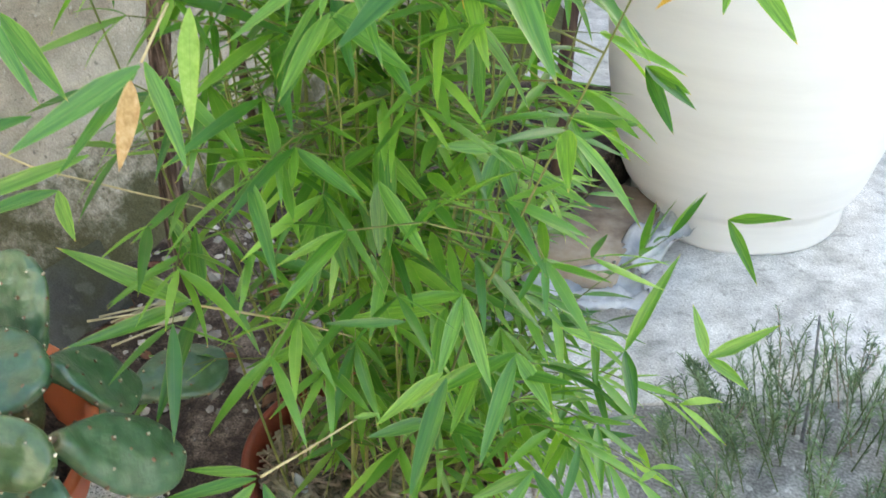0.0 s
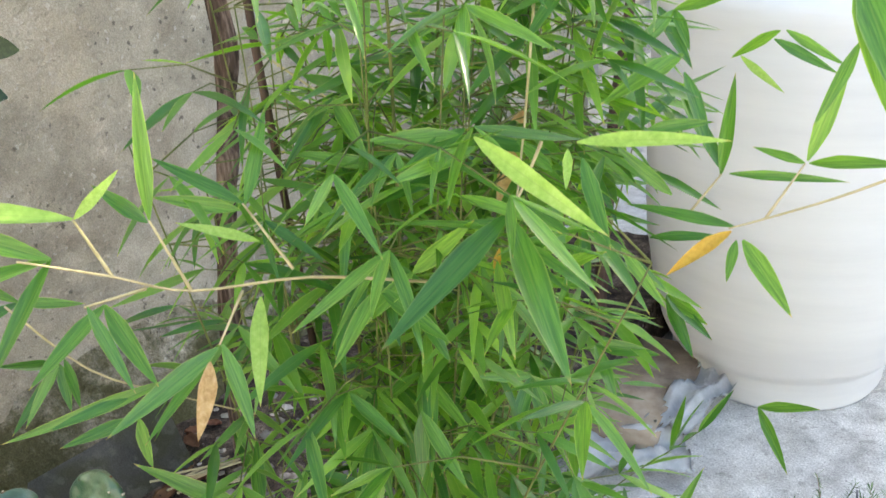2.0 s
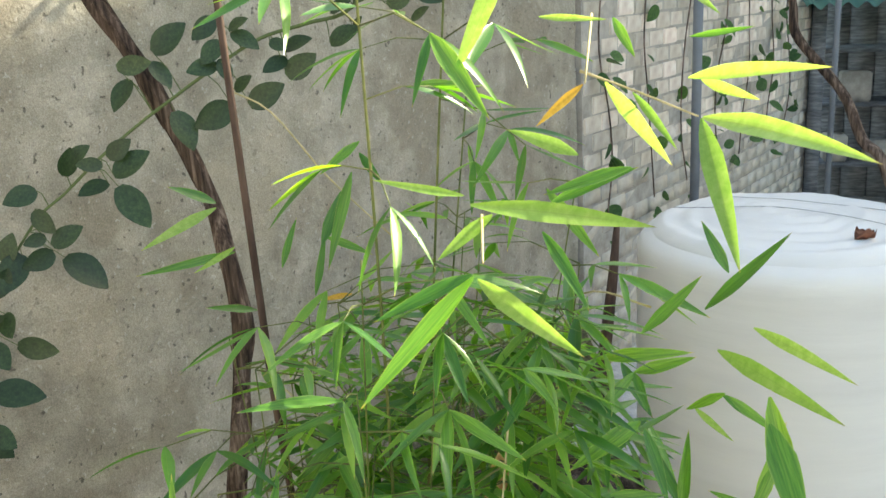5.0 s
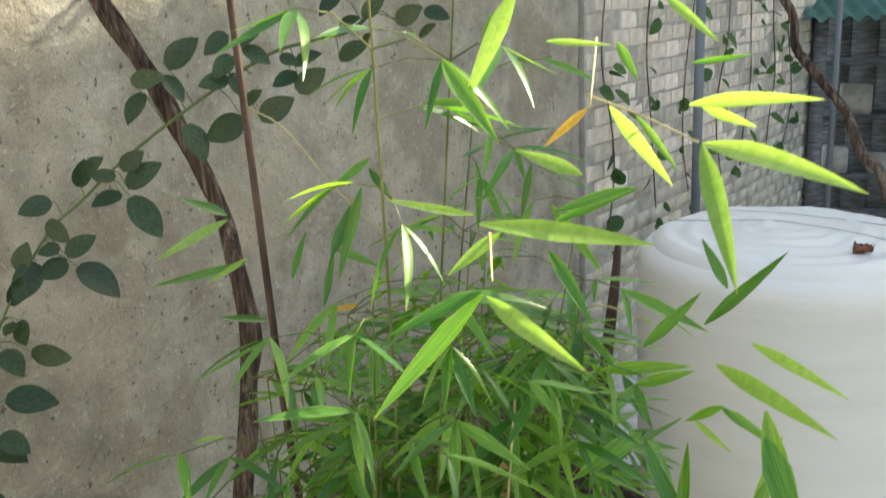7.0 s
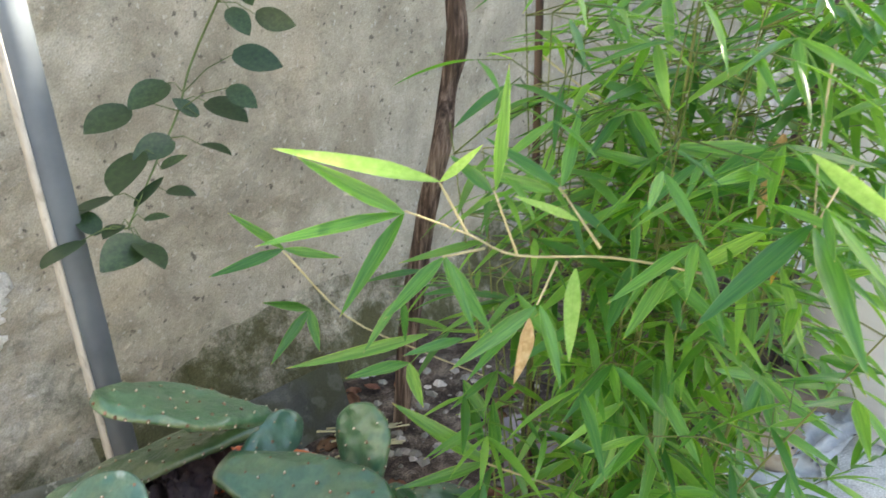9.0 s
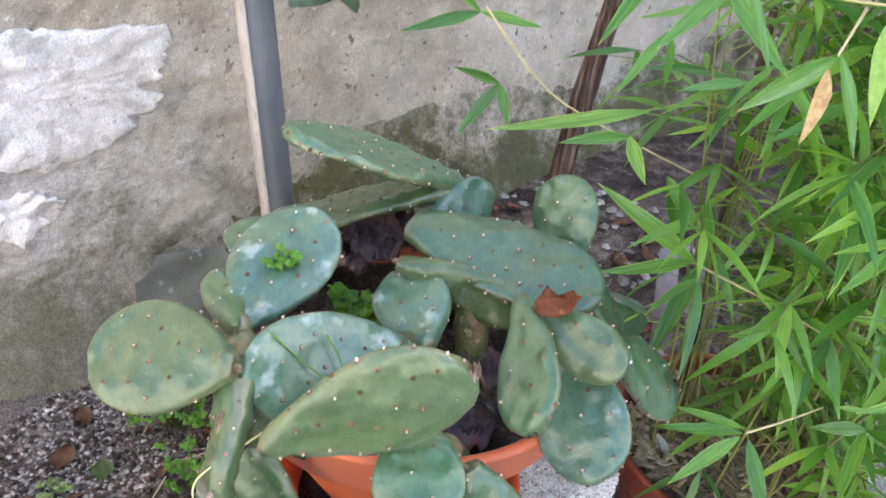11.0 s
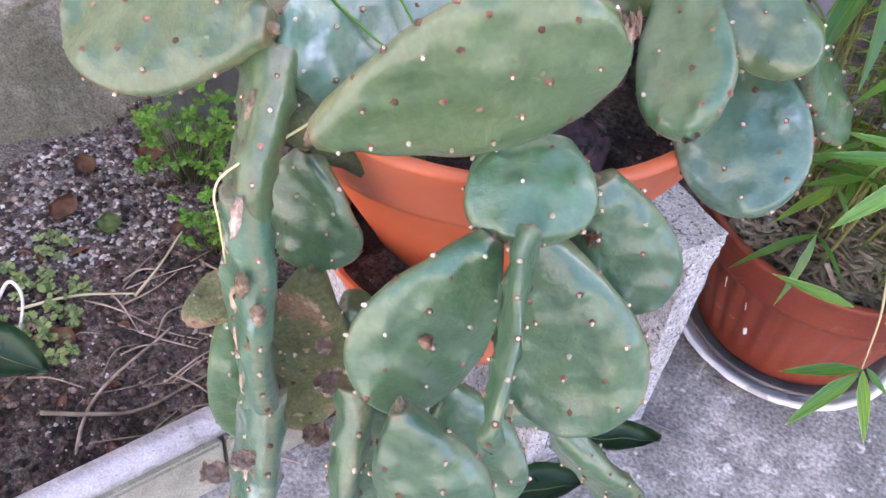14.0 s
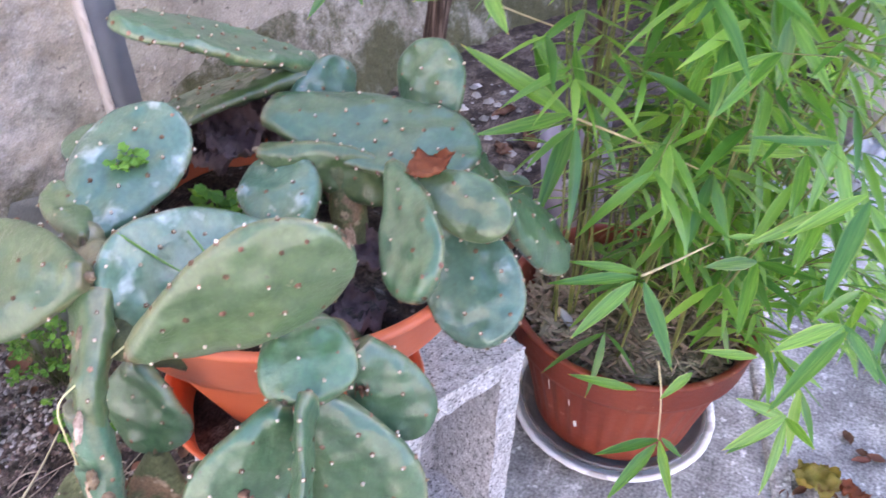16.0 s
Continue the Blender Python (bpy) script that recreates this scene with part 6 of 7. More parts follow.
rose_leaf((-0.208, 1.886, 1.762), (-0.157, 1.879, 1.788))
rose_leaf((-0.152, 1.901, 1.782), (-0.103, 1.891, 1.769))
rose_leaf((-0.165, 1.896, 1.732), (-0.126, 1.886, 1.753))
rose_leaf((-0.817, 1.238, 1.025), (-0.759, 1.237, 1.025))
rose_leaf((-0.844, 1.160, 1.003), (-0.818, 1.192, 1.023))
rose_leaf((-0.809, 1.122, 0.983), (-0.762, 1.128, 0.988))
rose_leaf((-0.897, 1.168, 1.021), (-0.853, 1.059, 0.990))
rose_leaf((-0.875, 1.066, 0.983), (-0.876, 0.984, 0.977))
rose_leaf((-0.863, 1.223, 1.032), (-0.882, 1.147, 1.024))
rose_leaf((-0.964, 1.243, 1.070), (-0.972, 1.141, 1.049))
rose_leaf((-0.937, 1.323, 1.097), (-0.952, 1.235, 1.078))
rose_leaf((-0.853, 1.290, 1.056), (-0.897, 1.283, 1.081))
rose_leaf((-0.784, 1.014, 0.949), (-0.780, 0.923, 0.944))
rose_leaf((-0.783, 1.003, 0.946), (-0.716, 0.977, 0.941))
rose_leaf((-0.852, 0.963, 0.954), (-0.839, 0.871, 0.949))
rose_leaf((-0.803, 1.051, 0.962), (-0.769, 1.065, 0.971))
rose_leaf((-0.825, 1.024, 0.960), (-0.821, 0.977, 0.962))
rose_leaf((-0.840, 0.988, 0.956), (-0.886, 1.001, 0.984))
rose_leaf((-0.830, 1.068, 0.972), (-0.817, 1.127, 1.000))
rose_leaf((-0.857, 1.324, 1.073), (-0.774, 1.316, 1.062))

bm = bmesh.new()
tube(bm, [p - R0 for p in ROSE_PATH], [0.0042 - 0.0026 * k / len(ROSE_PATH) for k in range(len(ROSE_PATH))], 8)
part("stem", bm, M_GREENSTEM, rose)

# ---------------------------------------------------------------- brick wall beyond, shed, added unseen wall behind
bm = bmesh.new()
box(bm, (0, 0, 0), (3.6, 0.262, 3.2), 0.0, basis(on_wall(WALL_END + 0.01, 0, -0.24), WD, WN, Vector((0, 0, 1))))
brickwall = tagged(part("wall_north", bm, M_MORTAR, None, smooth=False), "old pale brick wall continuing beyond the rendered wall", "wall", kind="structure")

# unseen wall behind the viewpoint, added to close off the yard
bm = bmesh.new()
box(bm, (-4, -3.2, 0), (7, -3.0, 3.2))
tagged(part("wall_south", bm, M_UNSEEN_WALL, None, smooth=False), "plain unseen wall added to close the yard", "wall", kind="structure")

# places used below

# ================================================================ background
# ---------------------------------------------------------------- brick wall: single bricks where they show, the rest joined
BL, BH, BG = 0.158, 0.074, 0.007
brick_meshes = []
for k in range(4):
    bm = bmesh.new()
    box(bm, (0, 0, 0), (BL, 0.03, BH), 0.005)
    for v in bm.verts:
        v.co += 0.003 * noise.noise_vector(v.co * 25 + Vector((k * 7, 0, 0)))
    brick_meshes.append(mesh_of(bm, "brick", M_BRICK, smooth=False))
brick_rnd = random.Random(4)
rest = []
made = 0
for row in range(38):
    z = 0.02 + row * (BH + BG)
    for col in range(21):
        u = WALL_END + 0.02 + col * (BL + BG) + (0.08 if row % 2 else 0.0)
        o = on_wall(u, z, -0.005 + brick_rnd.uniform(-0.004, 0.006))
        m = basis(o, WD, WN, Vector((0, 0, 1)))
        if brick_rnd.random() < 0.03:
            continue
        if 0.85 < z < 2.25 and made < 290:
            b = part("brick", brick_rnd.choice(brick_meshes), None, brickwall)
            b.matrix_basis = m
            made += 1
        else:
            rest.append((m, 1.0, brick_rnd.randrange(4)))
joined("brickwork", rest, brick_meshes, M_BRICK, brickwall, Vector((0, 0, 0)))

# ---------------------------------------------------------------- posts and an old vine between tank and wall
for at, r, h, lab in (((0.455, 3.42), 0.017, 2.5, "thin grey metal post in front of the brick wall"), ((1.025, 4.1), 0.012, 2.7, "slender grey metal pole beyond the tank")):
    p = thing("metal_pole", lab, "post", (at[0], at[1], 0), group="poles behind the tank")
    bm = bmesh.new()
    tube(bm, [(0, 0, 0), (0, 0, h)], r, 12)
    part("pole", bm, M_PIPE, p)

vine2 = thing("old_vine", "bare brown vine stem slanting beyond the tank", "vine", (1.0, 3.75, 0))
bm = bmesh.new()
vp2 = smooth_path([(0.70, 3.85, 2.3), (0.738, 3.837, 1.852), (0.812, 3.825, 1.68), (0.829, 3.817, 1.561), (0.92, 3.792, 1.441), (1.008, 3.763, 1.324), (1.071, 3.726, 1.167), (1.143, 3.693, 1.08), (1.25, 3.66, 0.7), (1.28, 3.65, 0.0)], 5)
tube(bm, [p - Vector(vine2.location) for p in vp2], [0.016 + 0.006 * k / len(vp2) + 0.002 * noise.noise(p * 20) for k, p in enumerate(vp2)], 10)
part("stem", bm, M_BARK, vine2)

stump = thing("old_post", "dark weathered wooden post beside the tank", "post", (0.185, 2.40, 0))
bm = bmesh.new()
tube(bm, [(-0.03, -0.07, 0), (-0.02, -0.05, 0.5), (0.0, -0.02, 0.85), (0.02, 0.02, 1.05), (0.03, 0.04, 1.18)], [0.019, 0.017, 0.014, 0.012, 0.007], 12,
     squash=lambda i, k: 1 + 0.25 * math.sin(i * 3.1 + k))
part("post_body", bm, M_STICK, stump)

# ---------------------------------------------------------------- shed at the end of the wall
shed = thing("timber_shed", "dark open timber shed with a green corrugated roof edge", "shed", (1.4, 7.0, 0))
for k in range(16):
    bm = bmesh.new()
    box(bm, (0.02 + k * 0.2, 0.9, 0), (0.21 + k * 0.2, 0.93, 1.75), 0.004)
    part("back_plank", bm, M_DARKWOOD, shed)
for x in (0.0, 0.9, 1.9, 3.1):
    bm = bmesh.new()
    box(bm, (x, 0, 0), (x + 0.09, 0.09, 1.62), 0.006)
    part("upright", bm, M_DARKWOOD, shed)
for z in (0.35, 0.8, 1.2):
    bm = bmesh.new()
    box(bm, (0.05, 0.35, z), (3.2, 0.75, z + 0.03), 0.004)
    part("shelf", bm, M_DARKWOOD, shed)
M_CORR = material("green_corrugated_sheet", [(0.3, (0.05, 0.16, 0.14)), (0.6, (0.10, 0.26, 0.22))], scale=5, rough=0.5, through_light=(0.2, (1.2, 1.3, 1.1)))
bm = bmesh.new()
rows = []
for j in range(2):
    rows.append([(-0.1 + 3.5 * i / 220, -0.35 + 1.5 * j, 1.56 + 0.30 * j + 0.02 * math.sin(i * 0.9)) for i in range(221)])
sheet(bm, rows)
roof = part("roof_sheet", bm, M_CORR, shed, "green corrugated plastic sheet")
bm = bmesh.new()
box(bm, (0.0, 0.92, 0), (3.3, 0.98, 2.6))
part("back_wall", bm, M_DARKWOOD, shed)
for k, (x, z, w, h) in enumerate(((0.2, 0.38, 0.16, 0.2), (0.5, 0.38, 0.22, 0.15), (0.3, 0.83, 0.2, 0.22), (0.75, 0.83, 0.14, 0.25), (1.1, 0.38, 0.2, 0.28))):
    bm = bmesh.new()
    box(bm, (x, 0.42, z), (x + w, 0.62, z + h), 0.01)
    part("crate", bm, M_MORTAR, shed, "dusty grey crate")

# tall unseen gable wall, added to shade the yard except above its edge
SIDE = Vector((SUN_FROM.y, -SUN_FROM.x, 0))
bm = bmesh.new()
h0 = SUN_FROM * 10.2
shade_line = [(-9.0, 0.55), (-2.55, 0.84), (-1.95, 1.56), (-0.55, 0.90), (0.3, 0.76), (9.0, 0.70)]
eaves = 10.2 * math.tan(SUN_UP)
crest = [h0 + SIDE * s + Vector((0, 0, eaves + h)) for s, h in shade_line]
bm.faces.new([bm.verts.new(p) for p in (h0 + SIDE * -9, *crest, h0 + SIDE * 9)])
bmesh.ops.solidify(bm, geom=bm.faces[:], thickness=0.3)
tagged(part("wall_far", bm, M_UNSEEN_WALL, None, smooth=False), "added unseen gable wall that casts the yard's shade", "wall", kind="structure")

# leaves of a creeper on the brickwork
creeper = thing("creeper", "thin creeper with small green leaves on the brick wall", "creeper", on_wall(4.2, 1.2, 0.03))
C0 = Vector(creeper.location)
cr = random.Random(21)
M_CREEP = material("creeper_leaf", [(0.3, (0.03, 0.08, 0.03)), (0.6, (0.08, 0.17, 0.06))], scale=10, rough=0.5, per_object=0.3, through_light=(0.3, (1.3, 1.4, 0.7)))
creep_mesh = leaf_mesh("leaf", 1.0, 0.75, M_CREEP, 0.2, 0.1, 0.0, 6, round_=1.0)
for k in range(7):
    u = 3.35 + 0.42 * k + cr.uniform(-.1, .1)
    pts = [on_wall(u + 0.06 * math.sin(j * 1.3 + k), 0.75 + 0.25 * j, 0.03 + cr.uniform(0, 0.03)) for j in range(8)]
    bm = bmesh.new()
    tube(bm, [p - C0 for p in smooth_path(pts, 3)], 0.004, 5)
    part("tendril", bm, M_BARK, creeper)
    for j in range(20):
        p = pts[cr.randrange(8)] + WD * cr.uniform(-.12, .12) + Vector((0, 0, cr.uniform(-.12, .12))) + WN * 0.03
        d = Vector((cr.uniform(-1, 1), cr.uniform(-1, 1), cr.uniform(-1, .4)))
        ob = part("leaf", creep_mesh, None, creeper)
        s = cr.uniform(0.05, 0.11)
        ob.matrix_basis = Matrix.Translation(-C0) @ leaf_frame(p, d, WN + Vector((0, 0, 0.4)), 0) @ Matrix.Diagonal((s, s, s, 1))

# ================================================================ on and by the wall
# peeling white limewash, a thin flaking skin on the plaster
M_LIME = material("flaking_limewash", [(0.3, (0.50, 0.49, 0.475)), (0.5, (0.66, 0.65, 0.635)), (0.75, (0.78, 0.77, 0.755))], scale=14, rough=0.9, bump=0.008, bump_scale=45, grain=0.2, grain_scale=260,
                  spots=[(18, 0.58, (0.40, 0.385, 0.36), 0.7), (60, 0.66, (0.20, 0.19, 0.17), 0.6)])


def flake(u0, z0, ru, rz, seed):
    bm = bmesh.new()
    ring = []
    for i in range(120):
        a = 2 * math.pi * i / 120
        c, d = math.cos(a), math.sin(a)
        r = 1 + 0.30 * noise.noise(Vector((1.6 * c + seed, 1.6 * d, seed))) + 0.16 * noise.noise(Vector((6 * c, 6 * d, seed))) + 0.08 * noise.noise(Vector((17 * c, 17 * d, seed)))
        ring.append((u0 + ru * r * c, z0 + rz * r * d))

    def at(u, z, out):
        return bm.verts.new(on_wall(u, z, wall_bulge(u, z) + out))
    rings = [[at(u, z, -0.012) for u, z in ring]]
    for f in (1.0, 0.97, 0.88, 0.79, 0.70, 0.61, 0.52, 0.43, 0.34, 0.25, 0.16, 0.08):
        rings.append([at(u0 + (u - u0) * f, z0 + (z - z0) * f, 0.004 if f == 1.0 else 0.0075) for u, z in ring])
    for p, q in zip(rings, rings[1:]):
        for i in range(120):
            j = (i + 1) % 120
            bm.faces.new((p[i], p[j], q[j], q[i]))
    bm.faces.new(rings[-1])
    bmesh.ops.recalc_face_normals(bm, faces=bm.faces)
    part("limewash_flake", bm, M_LIME, wall, "white peeling limewash")


flake(-0.27, 0.61, 0.29, 0.135, 3.0)
flake(-0.33, 0.37, 0.09, 0.05, 8.0)

M_SLATE = material("grey_slate", [(0.3, (0.083, 0.090, 0.090)), (0.55, (0.143, 0.150, 0.150)), (0.8, (0.240, 0.247, 0.240))], scale=9, rough=0.75, bump=0.003, bump_scale=30, grain=0.25, spots=[(5, 0.52, (0.10, 0.11, 0.065), 0.7), (22, 0.57, (0.20, 0.205, 0.19), 0.6)])
M_PANE = material("dull_old_pane", [(0.3, (0.11, 0.118, 0.105)), (0.55, (0.19, 0.20, 0.18)), (0.8, (0.30, 0.31, 0.29))], scale=7, rough=0.55, bump=0.002, bump_scale=30, grain=0.15, soft=0.35, soft_scale=5, spots=[(9, 0.52, (0.13, 0.15, 0.085), 0.6, 0.15), (40, 0.64, (0.40, 0.41, 0.39), 0.7)])


def leaning_sheet(label, a, b, deep, mat, chip):
    """A thin sheet whose top edge runs from a to b, leaning back on the footing, one corner broken off."""
    a, b = Vector(a), Vector(b)
    sheet_ob = thing("slate_sheet", label, "slate", (a.x, a.y, 0.08), group="sheets at the foot of the wall")
    x = (b - a).normalized()
    y = (Vector((-x.y, x.x, 0)) * -0.42 + Vector((0, 0, -1))).normalized()
    y = (y - x * y.dot(x)).normalized()
    z = x.cross(y)
    ln = (b - a).length
    outline = [(0, chip), (0.6 * chip, 0.7 * chip), (chip, 0), (0.45 * ln, 0.004), (ln - 0.3 * chip, 0), (ln, 0.25 * chip), (ln, deep), (0, deep)]
    bm = bmesh.new()
    f = bm.faces.new([bm.verts.new(a - sheet_ob.location + x * p + y * q) for p, q in outline])
    bmesh.ops.solidify(bm, geom=[f], thickness=0.007)
    bmesh.ops.bevel(bm, geom=bm.edges[:], offset=0.0012, segments=1, affect="EDGES")
    part("sheet", bm, mat, sheet_ob, smooth=False)


leaning_sheet("dull grey-green old glass sheet leaning at the foot of the wall", (-1.205, 0.985, 0.315), (-0.985, 1.375, 0.275), 0.30, M_PANE, 0.05)
leaning_sheet("dark grey slate sheet leaning at the foot of the wall", (-0.985, 1.42, 0.285), (-0.815, 1.735, 0.300), 0.33, M_SLATE, 0.02)

# ================================================================ small things on the ground
M_GLOSSY = material("glossy_dark_leaf", [(0.3, (0.018, 0.058, 0.028)), (0.6, (0.038, 0.105, 0.046)), (0.8, (0.07, 0.15, 0.07))], scale=8, rough=0.3, spec=0.5)
M_GROUNDLEAF = material("fallen_brown_leaf", [(0.3, (0.16, 0.07, 0.045)), (0.5, (0.27, 0.14, 0.09)), (0.75, (0.42, 0.26, 0.17))], scale=25, rough=0.85, per_object=0.3, bump=0.002)
M_DEADWOOD = material("dead_twig", [(0.3, (0.15, 0.115, 0.085)), (0.5, (0.30, 0.245, 0.19)), (0.75, (0.50, 0.44, 0.35))], scale=30, rough=0.9, per_object=0.35)
M_PALESTEM = material("pale_dry_stem", [(0.3, (0.40, 0.36, 0.22)), (0.6, (0.58, 0.54, 0.36))], scale=30, rough=0.8)
M_PEBBLE = material("pebble", [(0.3, (0.149, 0.131, 0.119)), (0.5, (0.271, 0.249, 0.227)), (0.75, (0.525, 0.499, 0.464))], scale=20, rough=0.85, island=0.55)
M_HERB = material("fresh_herb_leaf", [(0.3, (0.072, 0.192, 0.026)), (0.5, (0.126, 0.294, 0.046)), (0.8, (0.240, 0.432, 0.090))], scale=12, rough=0.5, island=0.25, through_light=(0.35, (1.3, 1.4, 0.6)))
M_CLOVER = material("pale_clover_leaf", [(0.3, (0.14, 0.22, 0.08)), (0.6, (0.26, 0.34, 0.15))], scale=12, rough=0.6, island=0.3, through_light=(0.3, (1.2, 1.3, 0.7)))
M_CRUMPLED = material("withered_leaf", [(0.3, (0.09, 0.055, 0.056)), (0.5, (0.21, 0.14, 0.138)), (0.75, (0.38, 0.28, 0.265))], scale=22, rough=0.85, bump=0.003)
M_RUST = material("rusty_dead_leaf", [(0.3, (0.20, 0.06, 0.03)), (0.5, (0.34, 0.11, 0.05)), (0.75, (0.46, 0.19, 0.10))], scale=18, rough=0.8, bump=0.002)
M_FOIL = material("crumpled_plastic_film", [(0.3, (0.55, 0.58, 0.62)), (0.6, (0.78, 0.80, 0.83))], scale=20, rough=0.25, spec=0.6, bump=0.004, bump_scale=25)
M_CLAY = material("weathered_clay", [(0.3, (0.22, 0.16, 0.12)), (0.5, (0.34, 0.27, 0.21)), (0.75, (0.44, 0.38, 0.31))], scale=16, rough=0.9, bump=0.003)
M_STRAW = material("dry_straw", [(0.3, (0.07, 0.052, 0.036)), (0.5, (0.21, 0.165, 0.115)), (0.75, (0.50, 0.43, 0.32))], scale=12, rough=0.85, island=0.6)
M_VIOLET = material("faded_violet_plastic", [(0.3, (0.15, 0.13, 0.15)), (0.6, (0.24, 0.215, 0.24))], scale=14, rough=0.6)
M_ROSEMARY = material("rosemary_needle", [(0.3, (0.085, 0.15, 0.072)), (0.6, (0.19, 0.285, 0.145))], scale=20, rough=0.6, island=0.35)
M_PAPER = material("dried_cactus_skin", [(0.3, (0.24, 0.15, 0.10)), (0.5, (0.42, 0.31, 0.23)), (0.75, (0.62, 0.51, 0.41))], scale=50, rough=0.9, bump=0.003, grain=0.25)
sm = random.Random(31)


def ground_z(x, y):
    p = Vector((x, y, 0)) - CURB_A
    side = CD.x * p.y - CD.y * p.x
    return bed_height(x, y) if side > 0.05 else 0.0


# soil of the bed: grit, gravel and pebbles
co, faces = [], []


def pebble(x, y, z, r):
    base = len(co)
    a0 = sm.uniform(0, 6.28)
    sx, sy, szz = sm.uniform(.7, 1.3), sm.uniform(.7, 1.3), sm.uniform(.45, .8)
    co.extend([(x, y, z + r * szz), (x, y, z - r * szz)])
    for i in range(5):
        a = a0 + i * 1.2566
        co.append((x + r * sx * math.cos(a), y + r * sy * math.sin(a), z + r * sm.uniform(-.25, .25)))
    for i in range(5):
        j = (i + 1) % 5
        faces.append((base, base + 2 + i, base + 2 + j))
        faces.append((base + 1, base + 2 + j, base + 2 + i))


def pebble_field(name, label, n, cx, cy, rx, ry, lo, hi, mat, bed=True):
    co.clear()
    faces.clear()
    for _ in range(n):
        a, r = sm.uniform(0, 6.28), math.sqrt(sm.random())
        x, y = cx + rx * r * math.cos(a), cy + ry * r * math.sin(a)
        side = CD.x * (y - CURB_A.y) - CD.y * (x - CURB_A.x)
        if bed and side < 0.06:
            continue
        pebble(x, y, ground_z(x, y) + 0.001, sm.uniform(lo, hi))
    me = bpy.data.meshes.new(name)
    me.from_pydata(co, [], faces)
    me.materials.append(mat)
    return tagged(part(name, me, None, None), label, "gravel", kind="stuff")


pebble_field("gravel", "small grey gravel scattered at the foot of the wall", 1000, -1.13, 0.75, 0.15, 0.17, 0.0015, 0.006, M_PEBBLE)
pebble_field("soil_crumbs", "dark crumbs and grit on the soil of the bed", 6500, -0.96, 0.60, 0.34, 0.60, 0.002, 0.0085, M_CRUMB)
pebble_field("grit", "pale grit scattered over the soil of the bed", 1500, -0.95, 0.72, 0.34, 0.75, 0.001, 0.0038, M_PEBBLE)
pebble_field("bed_rubble", "stones and dark rubble behind the bamboo pot", 160, -0.55, 1.75, 0.35, 0.35, 0.004, 0.02, M_PEBBLE)


def rod(name, label, pts, r, mat, category="twig", group=""):
    pts = [Vector(p) for p in pts]
    t = thing(name, label, category, pts[0], group)
    b = bmesh.new()
    path = smooth_path(pts, 5) if len(pts) > 2 else pts
    tube(b, [p - pts[0] for p in path], [r * (1 - 0.5 * k / len(path)) for k in range(len(path))], 6)
    part("shoot", b, mat, t)
    return t


def lie(x, y, up=0.004):
    return (x, y, ground_z(x, y) + up)


rod("twig", "long bent dead twig lying on the soil", [lie(-0.895, 0.424), lie(-0.83, 0.455, 0.012), lie(-0.783, 0.498, 0.012), lie(-0.742, 0.597)], 0.0035, M_DEADWOOD, group="dead twigs on the soil")
rod("twig", "forked dead twig lying on the soil", [lie(-0.772, 0.341), lie(-0.842, 0.459, 0.012), lie(-0.841, 0.619)], 0.0032, M_DEADWOOD, group="dead twigs on the soil")
rod("dry_stem", "pale dry stem lying on the soil", [lie(-1.046, 0.528), lie(-0.99, 0.585, 0.012), lie(-0.921, 0.633, 0.01)], 0.0026, M_PALESTEM)
rod("dry_stem", "pale dry stem lying on the soil", [lie(-0.921, 0.633), lie(-0.93, 0.70, 0.015), lie(-0.945, 0.764, 0.02)], 0.0024, M_PALESTEM)
for k in range(60):
    x, y = sm.uniform(-0.98, -0.70), sm.uniform(0.42, 0.86)
    a = sm.gauss(1.0, 0.6)
    l = sm.uniform(0.04, 0.15)
    rod("twig", "short dead twig lying on the soil", [lie(x, y), lie(x + 0.5 * l * math.cos(a) + sm.uniform(-.012, .012), y + 0.5 * l * math.sin(a) + sm.uniform(-.006, .006), sm.uniform(.003, .012)), lie(x + l * math.cos(a), y + l * math.sin(a))],
        sm.uniform(0.0009, 0.0019), M_DEADWOOD, group="dead twigs on the soil")
for k in range(12):
    a = 0.55 + sm.uniform(-.2, .2)
    x, y = -0.76 + sm.uniform(-.05, .05), 1.60 + sm.uniform(-.04, .05)
    rod("dry_stem", "bleached dry stem among fallen leaves", [lie(x, y, 0.01 + 0.002 * k), lie(x + 0.14 * math.cos(a), y + 0.14 * math.sin(a), 0.012 + 0.002 * k)], 0.0028, M_PALESTEM, group="bleached stems by the slate")


def blade(length, width, mat, name, curl=0.25, wave=0.12, seed=0, segs=10):
    """A broad, curled fallen leaf with some thickness."""
    bm = bmesh.new()
    rows = []
    for k in range(segs + 1):
        s = k / segs
        w = 0.5 * width * math.sin(math.pi * min(0.985, 0.03 + 0.955 * s) ** 0.9) ** 0.8
        row = []
        for i in range(7):
            f = (i - 3) / 3
            z = curl * width * f * f + wave * width * noise.noise(Vector((f * 2 + seed, s * 4, seed)))
            row.append((f * w, s * length, z))
        rows.append(row)
    sheet(bm, rows)
    bmesh.ops.solidify(bm, geom=bm.faces[:], thickness=0.0012)
    return mesh_of(bm, name, mat)


def fallen(name, label, at, length, width, mat, turn, tilt=0.0, roll=0.0, seed=0, curl=0.25, wave=0.15, group="", category="leaf"):
    t = thing(name, label, category, at, group)
    t.rotation_euler = (radians(tilt), radians(roll), radians(turn))
    part("blade", blade(length, width, mat, "blade", curl, wave, seed), None, t)
    if mat is M_GLOSSY:
        rib = bmesh.new()
